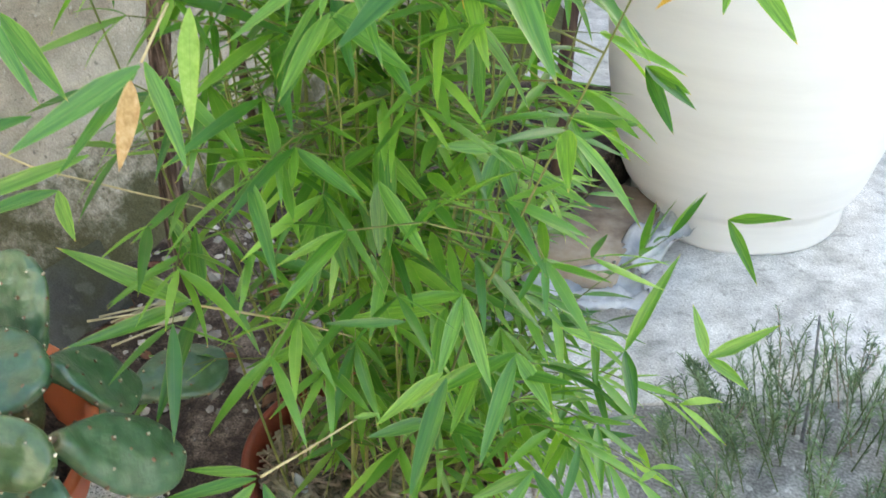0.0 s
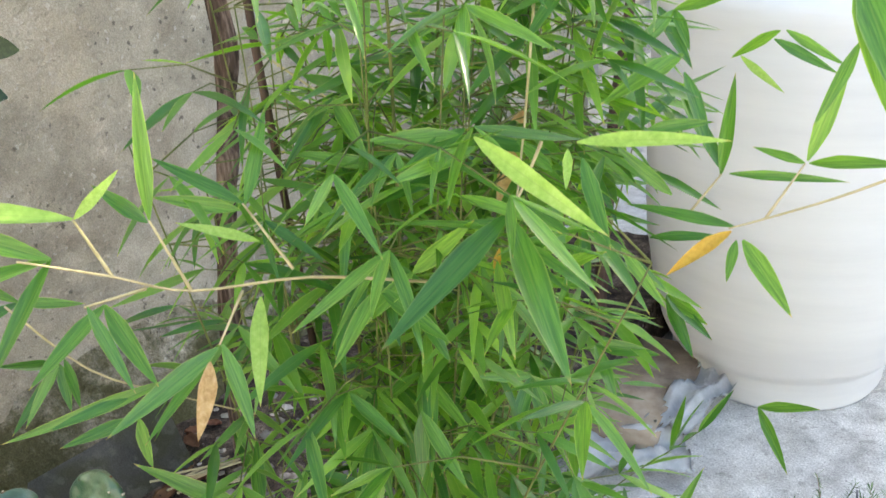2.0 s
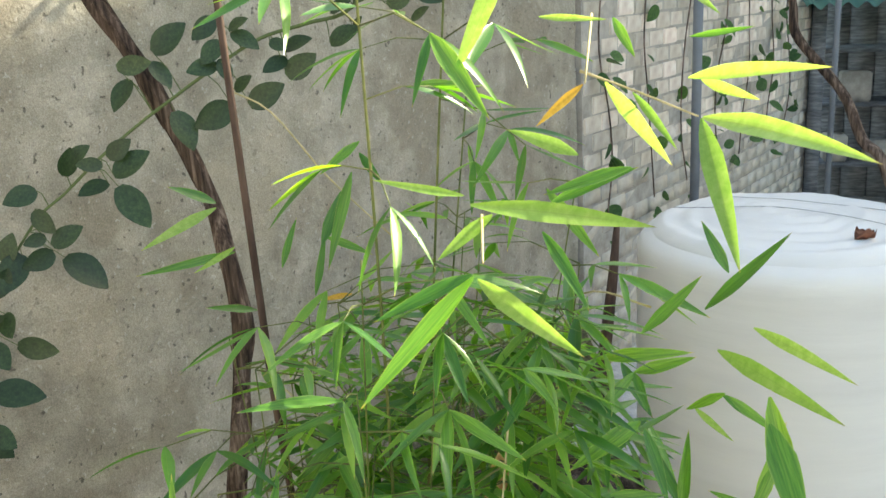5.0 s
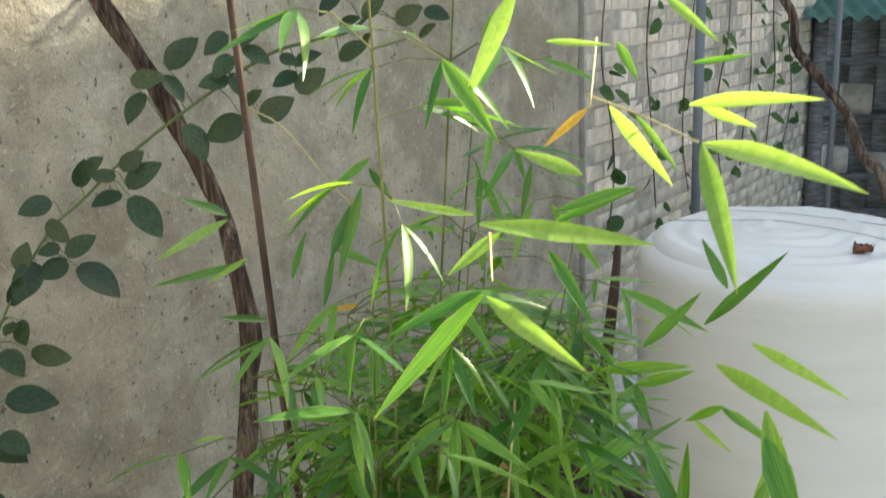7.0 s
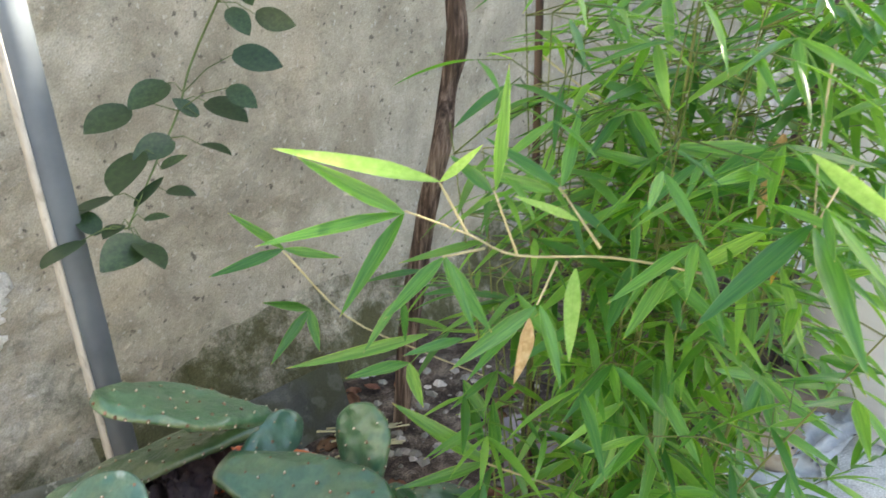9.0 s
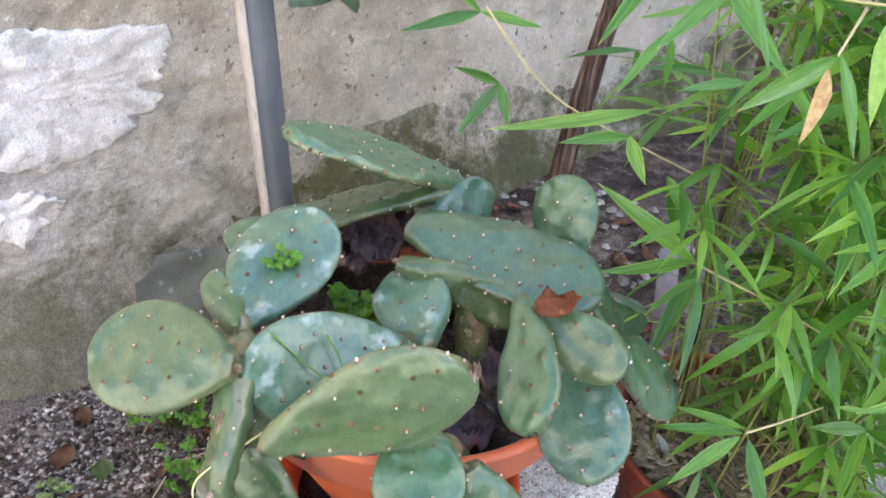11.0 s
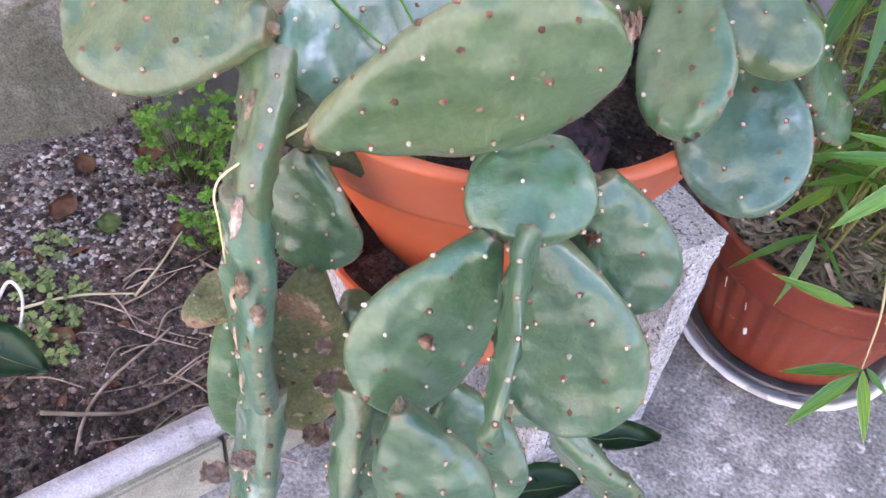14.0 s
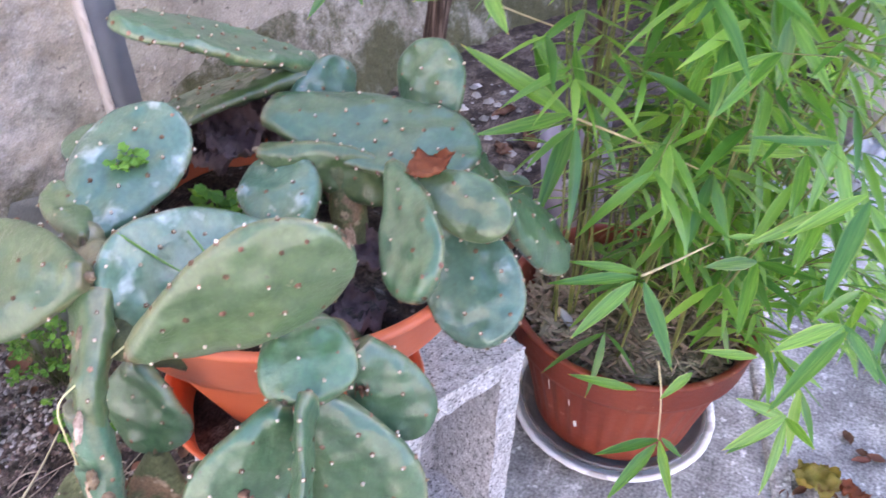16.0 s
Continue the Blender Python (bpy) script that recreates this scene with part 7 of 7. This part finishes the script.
        tube(rib, [(0, length * q / 12, 0.0012 + wave * width * noise.noise(Vector((seed, 4 * q / 12, seed)))) for q in range(13)], [0.0014 * (1.15 - q / 12) for q in range(13)], 6)
        part("midrib", rib, M_CLOVER, t, "pale midrib")
    return t


for k, (x, y, l, a) in enumerate(((-1.105, 0.867, 0.07, 40), (-0.933, 0.526, 0.045, 100), (-1.136, 0.688, 0.06, 20), (-1.17, 0.80, 0.05, 70), (-0.80, 0.86, 0.05, 10), (-0.745, 0.70, 0.05, 60),
                                  (-0.70, 0.80, 0.05, -20), (-1.05, 0.40, 0.05, 130))):
    fallen("fallen_leaf", "curled brown dead leaf lying on the soil", lie(x, y, 0.006), l, l * 0.7, M_GROUNDLEAF, a, seed=k, group="dead leaves on the soil")
for k in range(26):
    x, y = sm.uniform(-0.82, -0.22), sm.uniform(1.48, 2.0)
    l = sm.uniform(0.04, 0.08)
    fallen("fallen_leaf", "curled brown dead leaf behind the bamboo pot", lie(x, y, 0.008), l, l * sm.uniform(.4, .7), M_GROUNDLEAF, sm.uniform(0, 360), sm.uniform(-9, 9), sm.uniform(-9, 9), seed=k + 20, curl=0.10, wave=0.35, group="dead leaves behind the pot")
fallen("green_leaf", "pale green square-ish leaf fallen on the soil", lie(-1.045, 0.712, 0.01), 0.045, 0.04, M_CLOVER, 50, seed=50, curl=0.1)
fallen("glossy_leaf", "large glossy dark green leaf hanging over the soil", (-1.00, 0.40, 0.16), 0.14, 0.075, M_GLOSSY, -75, -8, 10, seed=51, curl=0.3, wave=0.05)
rod("leaf_stalk", "white curved leaf stalk beside the glossy leaf", [(-0.985, 0.47, 0.17), (-0.965, 0.485, 0.21), (-0.94, 0.48, 0.20), (-0.935, 0.455, 0.15)], 0.003, M_LIME, "stalk")
fallen("glossy_leaf", "large glossy dark green leaf lying by the block", (-0.285, 0.80, 0.022), 0.13, 0.05, M_GLOSSY, -63, 6, 8, seed=52, curl=0.35)
fallen("glossy_leaf", "dark green glossy leaf lying under the cactus", (-0.335, 0.655, 0.02), 0.14, 0.065, M_GLOSSY, -50, 4, -10, seed=53, curl=0.3)
rod("twig", "thin black twig lying on the paving", [(-0.214, 0.911, 0.004), (-0.175, 0.905, 0.006), (-0.136, 0.911, 0.003)], 0.0022, M_DARKWOOD)
for k in range(9):
    x, y = sm.uniform(0.24, 0.42), sm.uniform(1.1, 1.35)
    fallen("fallen_leaf", "small dead leaf lying on the paving", (x, y, 0.006), sm.uniform(.02, .04), sm.uniform(.012, .02), M_GROUNDLEAF, sm.uniform(0, 360), seed=k + 60, group="dead leaves on the paving")
stone = thing("stone", "small pale angular stone on the soil", "stone", lie(-0.766, 0.402, 0.008))
bm = bmesh.new()
box(bm, (-0.014, -0.010, -0.008), (0.014, 0.010, 0.009), 0.003, pose(0, 0, 0, 10, 8, 30))
part("stone_body", bm, M_LIME, stone)


# herbs: round lobed leaflets on fine stems
def herb(name, label, at, n, spread, height, size, mat, seed, category="weed"):
    r = random.Random(seed)
    t = thing(name, label, category, at)
    stems = bmesh.new()
    co_, fc = [], []
    for k in range(n):
        a, d = r.uniform(0, 6.28), spread * math.sqrt(r.random())
        tip = Vector((d * math.cos(a), d * math.sin(a), height * r.uniform(0.3, 1.0)))
        tube(stems, [(0.2 * tip.x, 0.2 * tip.y, 0), (0.6 * tip.x, 0.6 * tip.y, 0.7 * tip.z), tuple(tip)], 0.0007, 4)
        for q in range(5):
            b0 = len(co_)
            aa = a + q * 1.257 + r.uniform(-.4, .4)
            s = size * r.uniform(0.6, 1.25)
            face = Vector((r.uniform(-.7, .7), r.uniform(-.7, .7), 1)).normalized()
            ax = Vector((math.cos(aa), math.sin(aa), 0))
            ax = (ax - face * ax.dot(face)).normalized()
            ay = face.cross(ax)
            c = tip + ax * s * 0.6 + Vector((0, 0, r.uniform(-.4, .2) * s))
            co_.append(tuple(c - ax * 0.5 * s))
            for i in range(9):
                b = -2.1 + i * 0.525
                rr = s * 0.52 * (1.0 if i % 2 else 0.78)
                co_.append(tuple(c + ax * rr * math.cos(b) + ay * rr * math.sin(b) + face * 0.12 * s * math.cos(3 * b)))
            for i in range(8):
                fc.append((b0, b0 + 1 + i, b0 + 2 + i))
    part("stalk_tangle", stems, M_GREENSTEM, t)["kind"] = "stuff"
    me = bpy.data.meshes.new("leaves")
    me.from_pydata(co_, [], fc)
    me.materials.append(mat)
    part("leafage", me, None, t)["kind"] = "stuff"
    return t


herb("parsley_weed", "fresh green parsley-like weed beside the cactus", lie(-1.03, 0.885), 80, 0.095, 0.15, 0.0125, M_HERB, 1)
herb("parsley_weed", "fresh green parsley-like weed beside the cactus", lie(-0.885, 0.77), 28, 0.045, 0.11, 0.0115, M_HERB, 2)
for k, (x, y) in enumerate(((-1.06, 0.57), (-0.98, 0.545), (-1.10, 0.64), (-1.02, 0.50), (-0.95, 0.50), (-1.0, 0.58), (-1.12, 0.55))):
    herb("clover", "low pale clover growing on the soil", lie(x, y), 9, 0.03, 0.015, 0.011, M_CLOVER, 10 + k)
herb("seedling", "tiny bright green seedling growing from a cactus pad", (-0.553, 0.590, 0.803), 5, 0.012, 0.014, 0.012, M_HERB, 30, "seedling")
herb("seedling", "small bright green clover seedlings in the cactus pot", (-0.530, 0.715, 0.650), 9, 0.03, 0.075, 0.022, M_HERB, 31, "seedling")

# ================================================================ in and on the pots
def crumple(name, label, at, size, mat, seed, category="leaf", flat=0.45):
    """A shrivelled leaf: a sheet thrown into folds, its edges rolled in."""
    t = thing(name, label, category, at)
    turn = random.Random(seed)
    bm = bmesh.new()
    rows = []
    for j in range(25):
        row = []
        for i in range(25):
            u, v = i / 12 - 1, j / 12 - 1
            far = math.hypot(u, v)
            x, y = u * (1 - 0.16 * v * v), v * (1 - 0.16 * u * u)
            edge = 1 - 0.22 * far + 0.12 * noise.noise(Vector((2.5 * u + seed, 2.5 * v, 3)))
            fold = noise.noise(Vector((2.1 * u + seed, 1.5 * v, seed))) + 0.55 * abs(noise.noise(Vector((4.3 * u, 3.5 * v + seed, 1)))) + 0.25 * noise.noise(Vector((9 * u, 9 * v, seed)))
            row.append((x * size * edge, y * size * edge, size * flat * (1.5 * fold + 0.55 * far * far)))
        rows.append(row)
    sheet(bm, rows)
    bmesh.ops.solidify(bm, geom=bm.faces[:], thickness=0.0012)
    bmesh.ops.rotate(bm, matrix=Matrix.Rotation(turn.uniform(0, 6.28), 3, "Z") @ Matrix.Rotation(turn.uniform(-.5, .5), 3, "X"), verts=bm.verts)
    part("crumple", bm, mat, t)
    return t


crumple("withered_leaf", "crumpled purple-brown dead leaf in the cactus pot", (-0.556, 0.775, 0.728), 0.048, M_CRUMPLED, 1)
crumple("withered_leaf", "crumpled purple-brown dead leaf in the cactus pot", (-0.552, 0.822, 0.728), 0.040, M_CRUMPLED, 2)
crumple("withered_leaf", "crumpled brown dead leaf on the cactus soil", (-0.34, 0.63, 0.645), 0.035, M_CRUMPLED, 3)
crumple("dead_leaf", "rust-red crumpled dead leaf caught between the cactus pads", (-0.278, 0.660, 0.828), 0.030, M_RUST, 4, flat=0.18)
crumple("withered_bud", "shrivelled dark bud on the cactus", (-0.276, 0.487, 0.70), 0.010, M_AREOLE, 5, "bud", 0.9)
crumple("withered_bud", "dried woolly tip on a cactus pad", (-0.294, 0.508, 0.845), 0.0075, M_PAPER, 6, "bud", 1.3)
for k, (a, b, r) in enumerate((((-0.42, 0.66, 0.60), (-0.42, 0.615, 0.745), 0.024), ((-0.45, 0.60, 0.60), (-0.487, 0.462, 0.70), 0.018), ((-0.39, 0.70, 0.60), (-0.40, 0.72, 0.77), 0.02),
                              ((-0.35, 0.62, 0.60), (-0.34, 0.52, 0.735), 0.017), ((-0.46, 0.76, 0.60), (-0.492, 0.875, 0.785), 0.019), ((-0.36, 0.74, 0.60), (-0.32, 0.82, 0.76), 0.016), ((-0.45, 0.84, 0.62), (-0.375, 1.045, 0.50), 0.016))):
    bm = bmesh.new()
    a, b = Vector(a), Vector(b)
    pts = smooth_path([a, (a + b) / 2 + Vector((0.01, 0.01, -0.01)), b], 5)
    tube(bm, [p - Vector(cactus.location) for p in pts], [r * (0.2 + 0.8 * math.sin(math.pi * (q + 0.7) / (len(pts) + 0.4)) ** 0.4) * (1 + 0.12 * math.sin(q * 2.1)) for q in range(len(pts))], 12)
    part("corky_stem", bm, M_PAD_CORK, cactus, "brown corky stem")

# straw mulch in the bamboo pot
co_, fc = [], []
for k in range(2600):
    a, r = sm.uniform(0, 6.28), 0.175 * math.sqrt(sm.random())
    p = Vector((POT_AT.x + r * math.cos(a), POT_AT.y + r * math.sin(a), POT_AT.z + 0.212 + sm.uniform(0, 0.030)))
    d = Vector((sm.uniform(-1, 1), sm.uniform(-1, 1), sm.uniform(-.25, .25))).normalized() * sm.uniform(0.01, 0.03)
    n = d.cross(Vector((0, 0, 1))).normalized() * sm.uniform(0.0010, 0.0042)
    b0 = len(co_)
    co_ += [tuple(p - d - n), tuple(p - d + n), tuple(p + d + n), tuple(p + d - n), tuple(p + Vector((0, 0, .002)))]
    fc += [(b0, b0 + 1, b0 + 4), (b0 + 1, b0 + 2, b0 + 4), (b0 + 2, b0 + 3, b0 + 4), (b0 + 3, b0, b0 + 4)]
me = bpy.data.meshes.new("straw")
me.from_pydata(co_, [], fc)
me.materials.append(M_STRAW)
tagged(part("straw", me, None, None), "dry leaf litter covering the soil of the bamboo pot", "litter", kind="stuff")

for k, (x, y, z, h, w, tilt, turn) in enumerate(((-0.20, 1.50, 0.06, 0.36, 0.062, -14, 20), (-0.265, 1.53, 0.06, 0.30, 0.055, -20, 50))):
    t = thing("plastic_shard", "faded violet-grey plastic shard stuck upright behind the pot", "shard", (x, y, z), group="shards behind the pot")
    bm = bmesh.new()
    box(bm, (-w / 2, -0.002, 0), (w / 2, 0.002, h), 0.0015, pose(0, 0, 0, tilt, 6 * k, turn))
    part("plate", bm, M_VIOLET, t)

# scratches and a small scar on the bamboo pot stay in its material; a white shard lies on its soil
fallen("white_shard", "white plastic shard lying in the bamboo pot", (-0.165, 1.115, 0.262), 0.045, 0.018, M_FOIL, 40, 10, 0, seed=70, curl=0.2, category="shard")

# ================================================================ by the tank
slab = thing("clay_slab", "weathered brown clay slab lying beside the tank", "slab", (0.27, 2.30, 0))
bm = bmesh.new()
box(bm, (-0.13, -0.24, 0.0), (0.13, 0.24, 0.085), 0.012, pose(0, 0, 0, 0, 0, -20))
for v in bm.verts:
    v.co += 0.01 * noise.noise_vector(v.co * 9)
part("slab_body", bm, M_CLAY, slab)


def film_scrap(at, sx, sy, turn, seed, label):
    t = thing("plastic_film", label, "plastic film", at, group="scraps of film by the tank")
    t.rotation_euler = (0, 0, radians(turn))
    bm = bmesh.new()
    rows = []
    for j in range(19):
        rows.append([((i / 18 - .5) * sx, (j / 18 - .5) * sy, 0.035 + 0.05 * noise.noise(Vector((i * .22 + seed, j * .22, seed))) + 0.014 * noise.noise(Vector((i * .6, j * .6 + seed, 2)))) for i in range(19)])
    sheet(bm, rows)
    bmesh.ops.solidify(bm, geom=bm.faces[:], thickness=0.0008)
    part("film", bm, M_FOIL, t)


film_scrap((0.44, 2.28, 0.05), 0.12, 0.42, -28, 1, "crumpled shiny white plastic film beside the tank")
film_scrap((0.25, 2.02, 0.02), 0.30, 0.16, 10, 5, "crumpled shiny white plastic film behind the bamboo")
film_scrap((0.05, 1.75, 0.02), 0.26, 0.18, 40, 9, "crumpled shiny white plastic film behind the bamboo")
pebble_field("white_chips", "white stone chips behind the bamboo pot", 110, 0.08, 1.72, 0.22, 0.20, 0.004, 0.013, M_LIME, False)

# dark leaf on the tank lid
fallen("fallen_leaf", "curled brown dead leaf on the tank lid", (0.83, 2.40, 1.152), 0.06, 0.045, M_GROUNDLEAF, 120, 5, 8, seed=80, curl=0.5, wave=0.4)

# ---------------------------------------------------------------- rosemary bush on the paving
rosemary = thing("rosemary_bush", "sprawling young rosemary with fine grey-green needles", "rosemary", (0.74, 1.46, 0.005))
Q0 = Vector(rosemary.location)
rr = random.Random(77)
co_, fc = [], []
for k in range(190):
    a, r = rr.uniform(0, 6.28), math.sqrt(rr.random())
    foot = Vector((0.33 * r * math.cos(a), 0.36 * r * math.sin(a), 0))
    h = rr.uniform(0.10, 0.26) * (1.15 - 0.45 * r)
    tip = foot + Vector((rr.uniform(-.06, .06) + 0.05 * math.cos(a), rr.uniform(-.06, .06) + 0.05 * math.sin(a), h))
    pts = smooth_path([foot, (foot + tip) / 2 + Vector((rr.uniform(-.015, .015), rr.uniform(-.015, .015), 0.01)), tip], 9)
    bm = bmesh.new()
    tube(bm, pts, [0.0017 - 0.0010 * q / len(pts) for q in range(len(pts))], 4)
    part("shoot", bm, M_GREENSTEM if k % 3 else M_DEADWOOD, rosemary)
    for q in range(3, len(pts)):
        for _ in range(5):
            b = rr.uniform(0, 6.28)
            axis = (pts[q] - pts[q - 1]).normalized()
            d = (axis * rr.uniform(0.3, 0.9) + Vector((math.cos(b), math.sin(b), rr.uniform(-.2, .4)))).normalized() * rr.uniform(0.014, 0.027)
            n = d.cross(axis)
            n = n.normalized() * 0.0012 if n.length > 1e-6 else Vector((0.0012, 0, 0))
            p = pts[q - 1].lerp(pts[q], rr.random())
            b0 = len(co_)
            co_ += [tuple(p - n * .6), tuple(p + n * .6), tuple(p + d * 0.6 + n), tuple(p + d), tuple(p + d * 0.6 - n)]
            fc += [(b0, b0 + 1, b0 + 2, b0 + 4), (b0 + 4, b0 + 2, b0 + 3)]
me = bpy.data.meshes.new("needles")
me.from_pydata(co_, [], fc)
me.materials.append(M_ROSEMARY)
tagged(part("needles", me, None, rosemary), kind="stuff")
rod("twig", "thin dark dead stem standing in the rosemary", [(0.70, 1.62, 0.0), (0.705, 1.66, 0.12), (0.70, 1.70, 0.26)], 0.004, M_DARKWOOD)

# ---------------------------------------------------------------- thin tendrils over the cactus
M_TENDRIL = material("wiry_tendril", [(0.3, (0.42, 0.40, 0.16)), (0.6, (0.58, 0.55, 0.28))], scale=20, rough=0.7)
for pts, mat in (([(-0.449, 0.451, 0.761), (-0.471, 0.417, 0.742), (-0.479, 0.370, 0.744), (-0.480, 0.356, 0.735), (-0.470, 0.347, 0.721), (-0.478, 0.357, 0.671)], M_TENDRIL),
                 ([(-0.506, 0.496, 0.805), (-0.468, 0.504, 0.777), (-0.444, 0.511, 0.760)], M_HERB),
                 ([(-0.464, 0.537, 0.790), (-0.447, 0.533, 0.774), (-0.433, 0.525, 0.758)], M_HERB)):
    rod("tendril", "thin wiry weed stem trailing over the cactus pads", pts, 0.0011, mat, "tendril", group="weed stems on the cactus")

for k, (x, y, z, size) in enumerate(((-0.40, 0.60, 0.655, 0.028), (-0.36, 0.70, 0.665, 0.034), (-0.44, 0.80, 0.665, 0.036), (-0.33, 0.77, 0.665, 0.026), (-0.52, 0.62, 0.66, 0.03))):
    crumple("withered_leaf", "crumpled dark brown dead leaf on the cactus soil", (x, y, z + 0.002), size, M_CRUMPLED, 20 + k)
for at, size, flat, lab in (((-0.336, 0.377, 0.670), 0.0046, 0.8, "dark pitted scar"), ((-0.443, 0.345, 0.654), 0.0048, 2.0, "tan dried scar")):
    bm = bmesh.new()
    bmesh.ops.create_icosphere(bm, subdivisions=3, radius=size)
    for v in bm.verts:
        v.co = v.co * (1 + 0.5 * noise.noise(v.co * 260))
        v.co.z *= flat
    ob = part("scar", bm, M_AREOLE if flat < 1 else M_CORK, cactus, lab)
    ob.location = Vector(at) - Vector(cactus.location)
crumple("withered_leaf", "crumpled purple-brown dead leaf in the cactus pot", (-0.575, 0.742, 0.712), 0.042, M_CRUMPLED, 40)
for k, deg in enumerate((172, 158, 145, 131, 117, 103)):
    a_ = radians(deg)
    crumple("withered_leaf", "crumpled dark brown dead leaf along the rim of the cactus pot", (-0.462 + 0.172 * math.cos(a_), 0.714 + 0.172 * math.sin(a_), 0.682 + 0.006 * (k % 2)), 0.040, M_CRUMPLED, 60 + k)
crumple("withered_leaf", "crumpled purple-brown dead leaf in the cactus pot", (-0.592, 0.790, 0.724), 0.038, M_CRUMPLED, 41)
scab_rnd = random.Random(77)
for a0, b0_, n0, count in (((-0.511, 0.457, 0.769), (-0.471, 0.368, 0.698), (-0.791, -0.559, 0.248), 4), ((-0.471, 0.371, 0.700), (-0.457, 0.360, 0.513), (-0.608, -0.794, -0.004), 11), ((-0.459, 0.362, 0.515), (-0.446, 0.316, 0.348), (-0.672, -0.726, 0.146), 9)):
    axis, out_ = (Vector(b0_) - Vector(a0)).normalized(), Vector(n0)
    out_ = (out_ - axis * out_.dot(axis)).normalized()
    across = axis.cross(out_)
    for k in range(count):
        off = scab_rnd.uniform(-0.027, 0.030)
        at = Vector(a0).lerp(Vector(b0_), (k + scab_rnd.uniform(0.1, 0.9)) / count) + across * off + out_ * (0.0120 - 7.0 * off * off)
        bm = bmesh.new()
        bmesh.ops.create_icosphere(bm, subdivisions=3, radius=1.0)
        lx, ly = scab_rnd.uniform(0.003, 0.008), scab_rnd.uniform(0.005, 0.015)
        for v in bm.verts:
            q = v.co * (1 + 0.55 * noise.noise(v.co * 2.2 + Vector((k, count, 0))))
            v.co = across * q.x * lx + axis * q.y * ly + out_ * (q.z * 0.0032 + 0.0012 * noise.noise(v.co * 7))
        ob = part("scab", bm, M_CORK if k % 3 else M_PAPER, cactus, "rough tan corky scab")
        ob.location = at - Vector(cactus.location)
for pts, r, skin in (([(-0.60, 0.56, 0.70), (-0.575, 0.528, 0.763), (-0.544, 0.506, 0.763), (-0.510, 0.475, 0.770)], 0.017, M_PAD_OLIVE),
                     ([(-0.53, 0.50, 0.755), (-0.515, 0.482, 0.748), (-0.489, 0.456, 0.736), (-0.470, 0.435, 0.729)], 0.020, M_PAD_CORK),
                     ([(-0.53, 0.56, 0.66), (-0.545, 0.50, 0.72), (-0.552, 0.47, 0.75)], 0.018, M_PAD_OLIVE)):
    bm = bmesh.new()
    path = smooth_path(pts, 5)
    tube(bm, [p - Vector(cactus.location) for p in path], [r * (0.25 + 0.75 * math.sin(math.pi * (q + 0.5) / len(path)) ** 0.35) * (1 + 0.15 * math.sin(q * 1.9)) for q in range(len(path))], 12)
    part("stub", bm, skin, cactus, "short knobbly stem")

# ---------------------------------------------------------------- paler slab added to the ground round the tank, with its edge
M_PALE_SLAB = material("pale_ground_slab", [(0.22, (0.34, 0.335, 0.325)), (0.48, (0.56, 0.555, 0.545)), (0.75, (0.78, 0.775, 0.765))], scale=14, rough=0.9, bump=0.004, bump_scale=70,
                   grain=0.3, grain_scale=200, soft=0.3, soft_scale=4, spots=[(26, 0.62, (0.30, 0.29, 0.28), 0.6), (80, 0.67, (0.18, 0.18, 0.17), 0.6)])
edge_dir = Vector((-0.17, 0.985, 0)).normalized()
edge_out = Vector((edge_dir.y, -edge_dir.x, 0))
edge_at = Vector((0.225, 1.10, 0))
bm = bmesh.new()
box(bm, (0.043, 0.55, -0.05), (4.5, 6.0, 0.005), 0.002, basis(edge_at, edge_out, edge_dir, Vector((0, 0, 1))))
apron = tagged(part("pavement", bm, M_PALE_SLAB, None, smooth=False), "paler slab added under the tank and rosemary", "pavement", kind="structure")
bm = bmesh.new()
box(bm, (0.0, -1.2, -0.05), (0.038, 6.0, 0.007), 0.003, basis(edge_at, edge_out, edge_dir, Vector((0, 0, 1))))
for v in bm.verts:
    v.co += 0.002 * noise.noise_vector(v.co * 8)
part("edging", bm, M_PAVING, apron, "worn grey stone edging")
M_YELLOWED = material("yellowing_leaf", [(0.3, (0.26, 0.24, 0.05)), (0.5, (0.42, 0.36, 0.09)), (0.75, (0.52, 0.40, 0.17))], scale=40, rough=0.6, spots=[(30, 0.6, (0.24, 0.12, 0.05), 0.7)], through_light=(0.3, (1.2, 1.1, 0.6)))
crumple("yellow_leaf", "big withered yellow-green leaf lying on the paving", (0.292, 1.15, 0.022), 0.05, M_YELLOWED, 61, flat=0.25)
crumple("withered_leaf", "curled rust-brown dead leaf on the paving", (0.352, 1.145, 0.02), 0.032, M_RUST, 62, flat=0.3)
for k, (at, size, skin) in enumerate((((-0.409, 0.379, 0.558), 0.016, M_PAPER), ((-0.419, 0.386, 0.591), 0.009, M_PAPER), ((-0.418, 0.374, 0.487), 0.014, M_PAPER), ((-0.428, 0.300, 0.546), 0.011, M_PAPER),
                                       ((-0.446, 0.289, 0.526), 0.013, M_PAPER))):
    crumple("dried_scrap", "dry papery scrap of dead cactus skin caught between pads", at, size, skin, 70 + k, "scrap", 0.35)
for k in range(46):
    x, y = sm.uniform(-1.15, -0.70), sm.uniform(0.32, 0.92)
    if CD.x * (y - CURB_A.y) - CD.y * (x - CURB_A.x) > 0.07:
        l = sm.uniform(0.012, 0.035)
        fallen("leaf_fragment", "small brown fragment of dead leaf on the soil", lie(x, y, 0.004), l, l * sm.uniform(.4, .8), M_GROUNDLEAF if k % 3 else M_PAPER, sm.uniform(0, 360), sm.uniform(-20, 20), sm.uniform(-20, 20), seed=k + 90, group="leaf fragments on the soil")
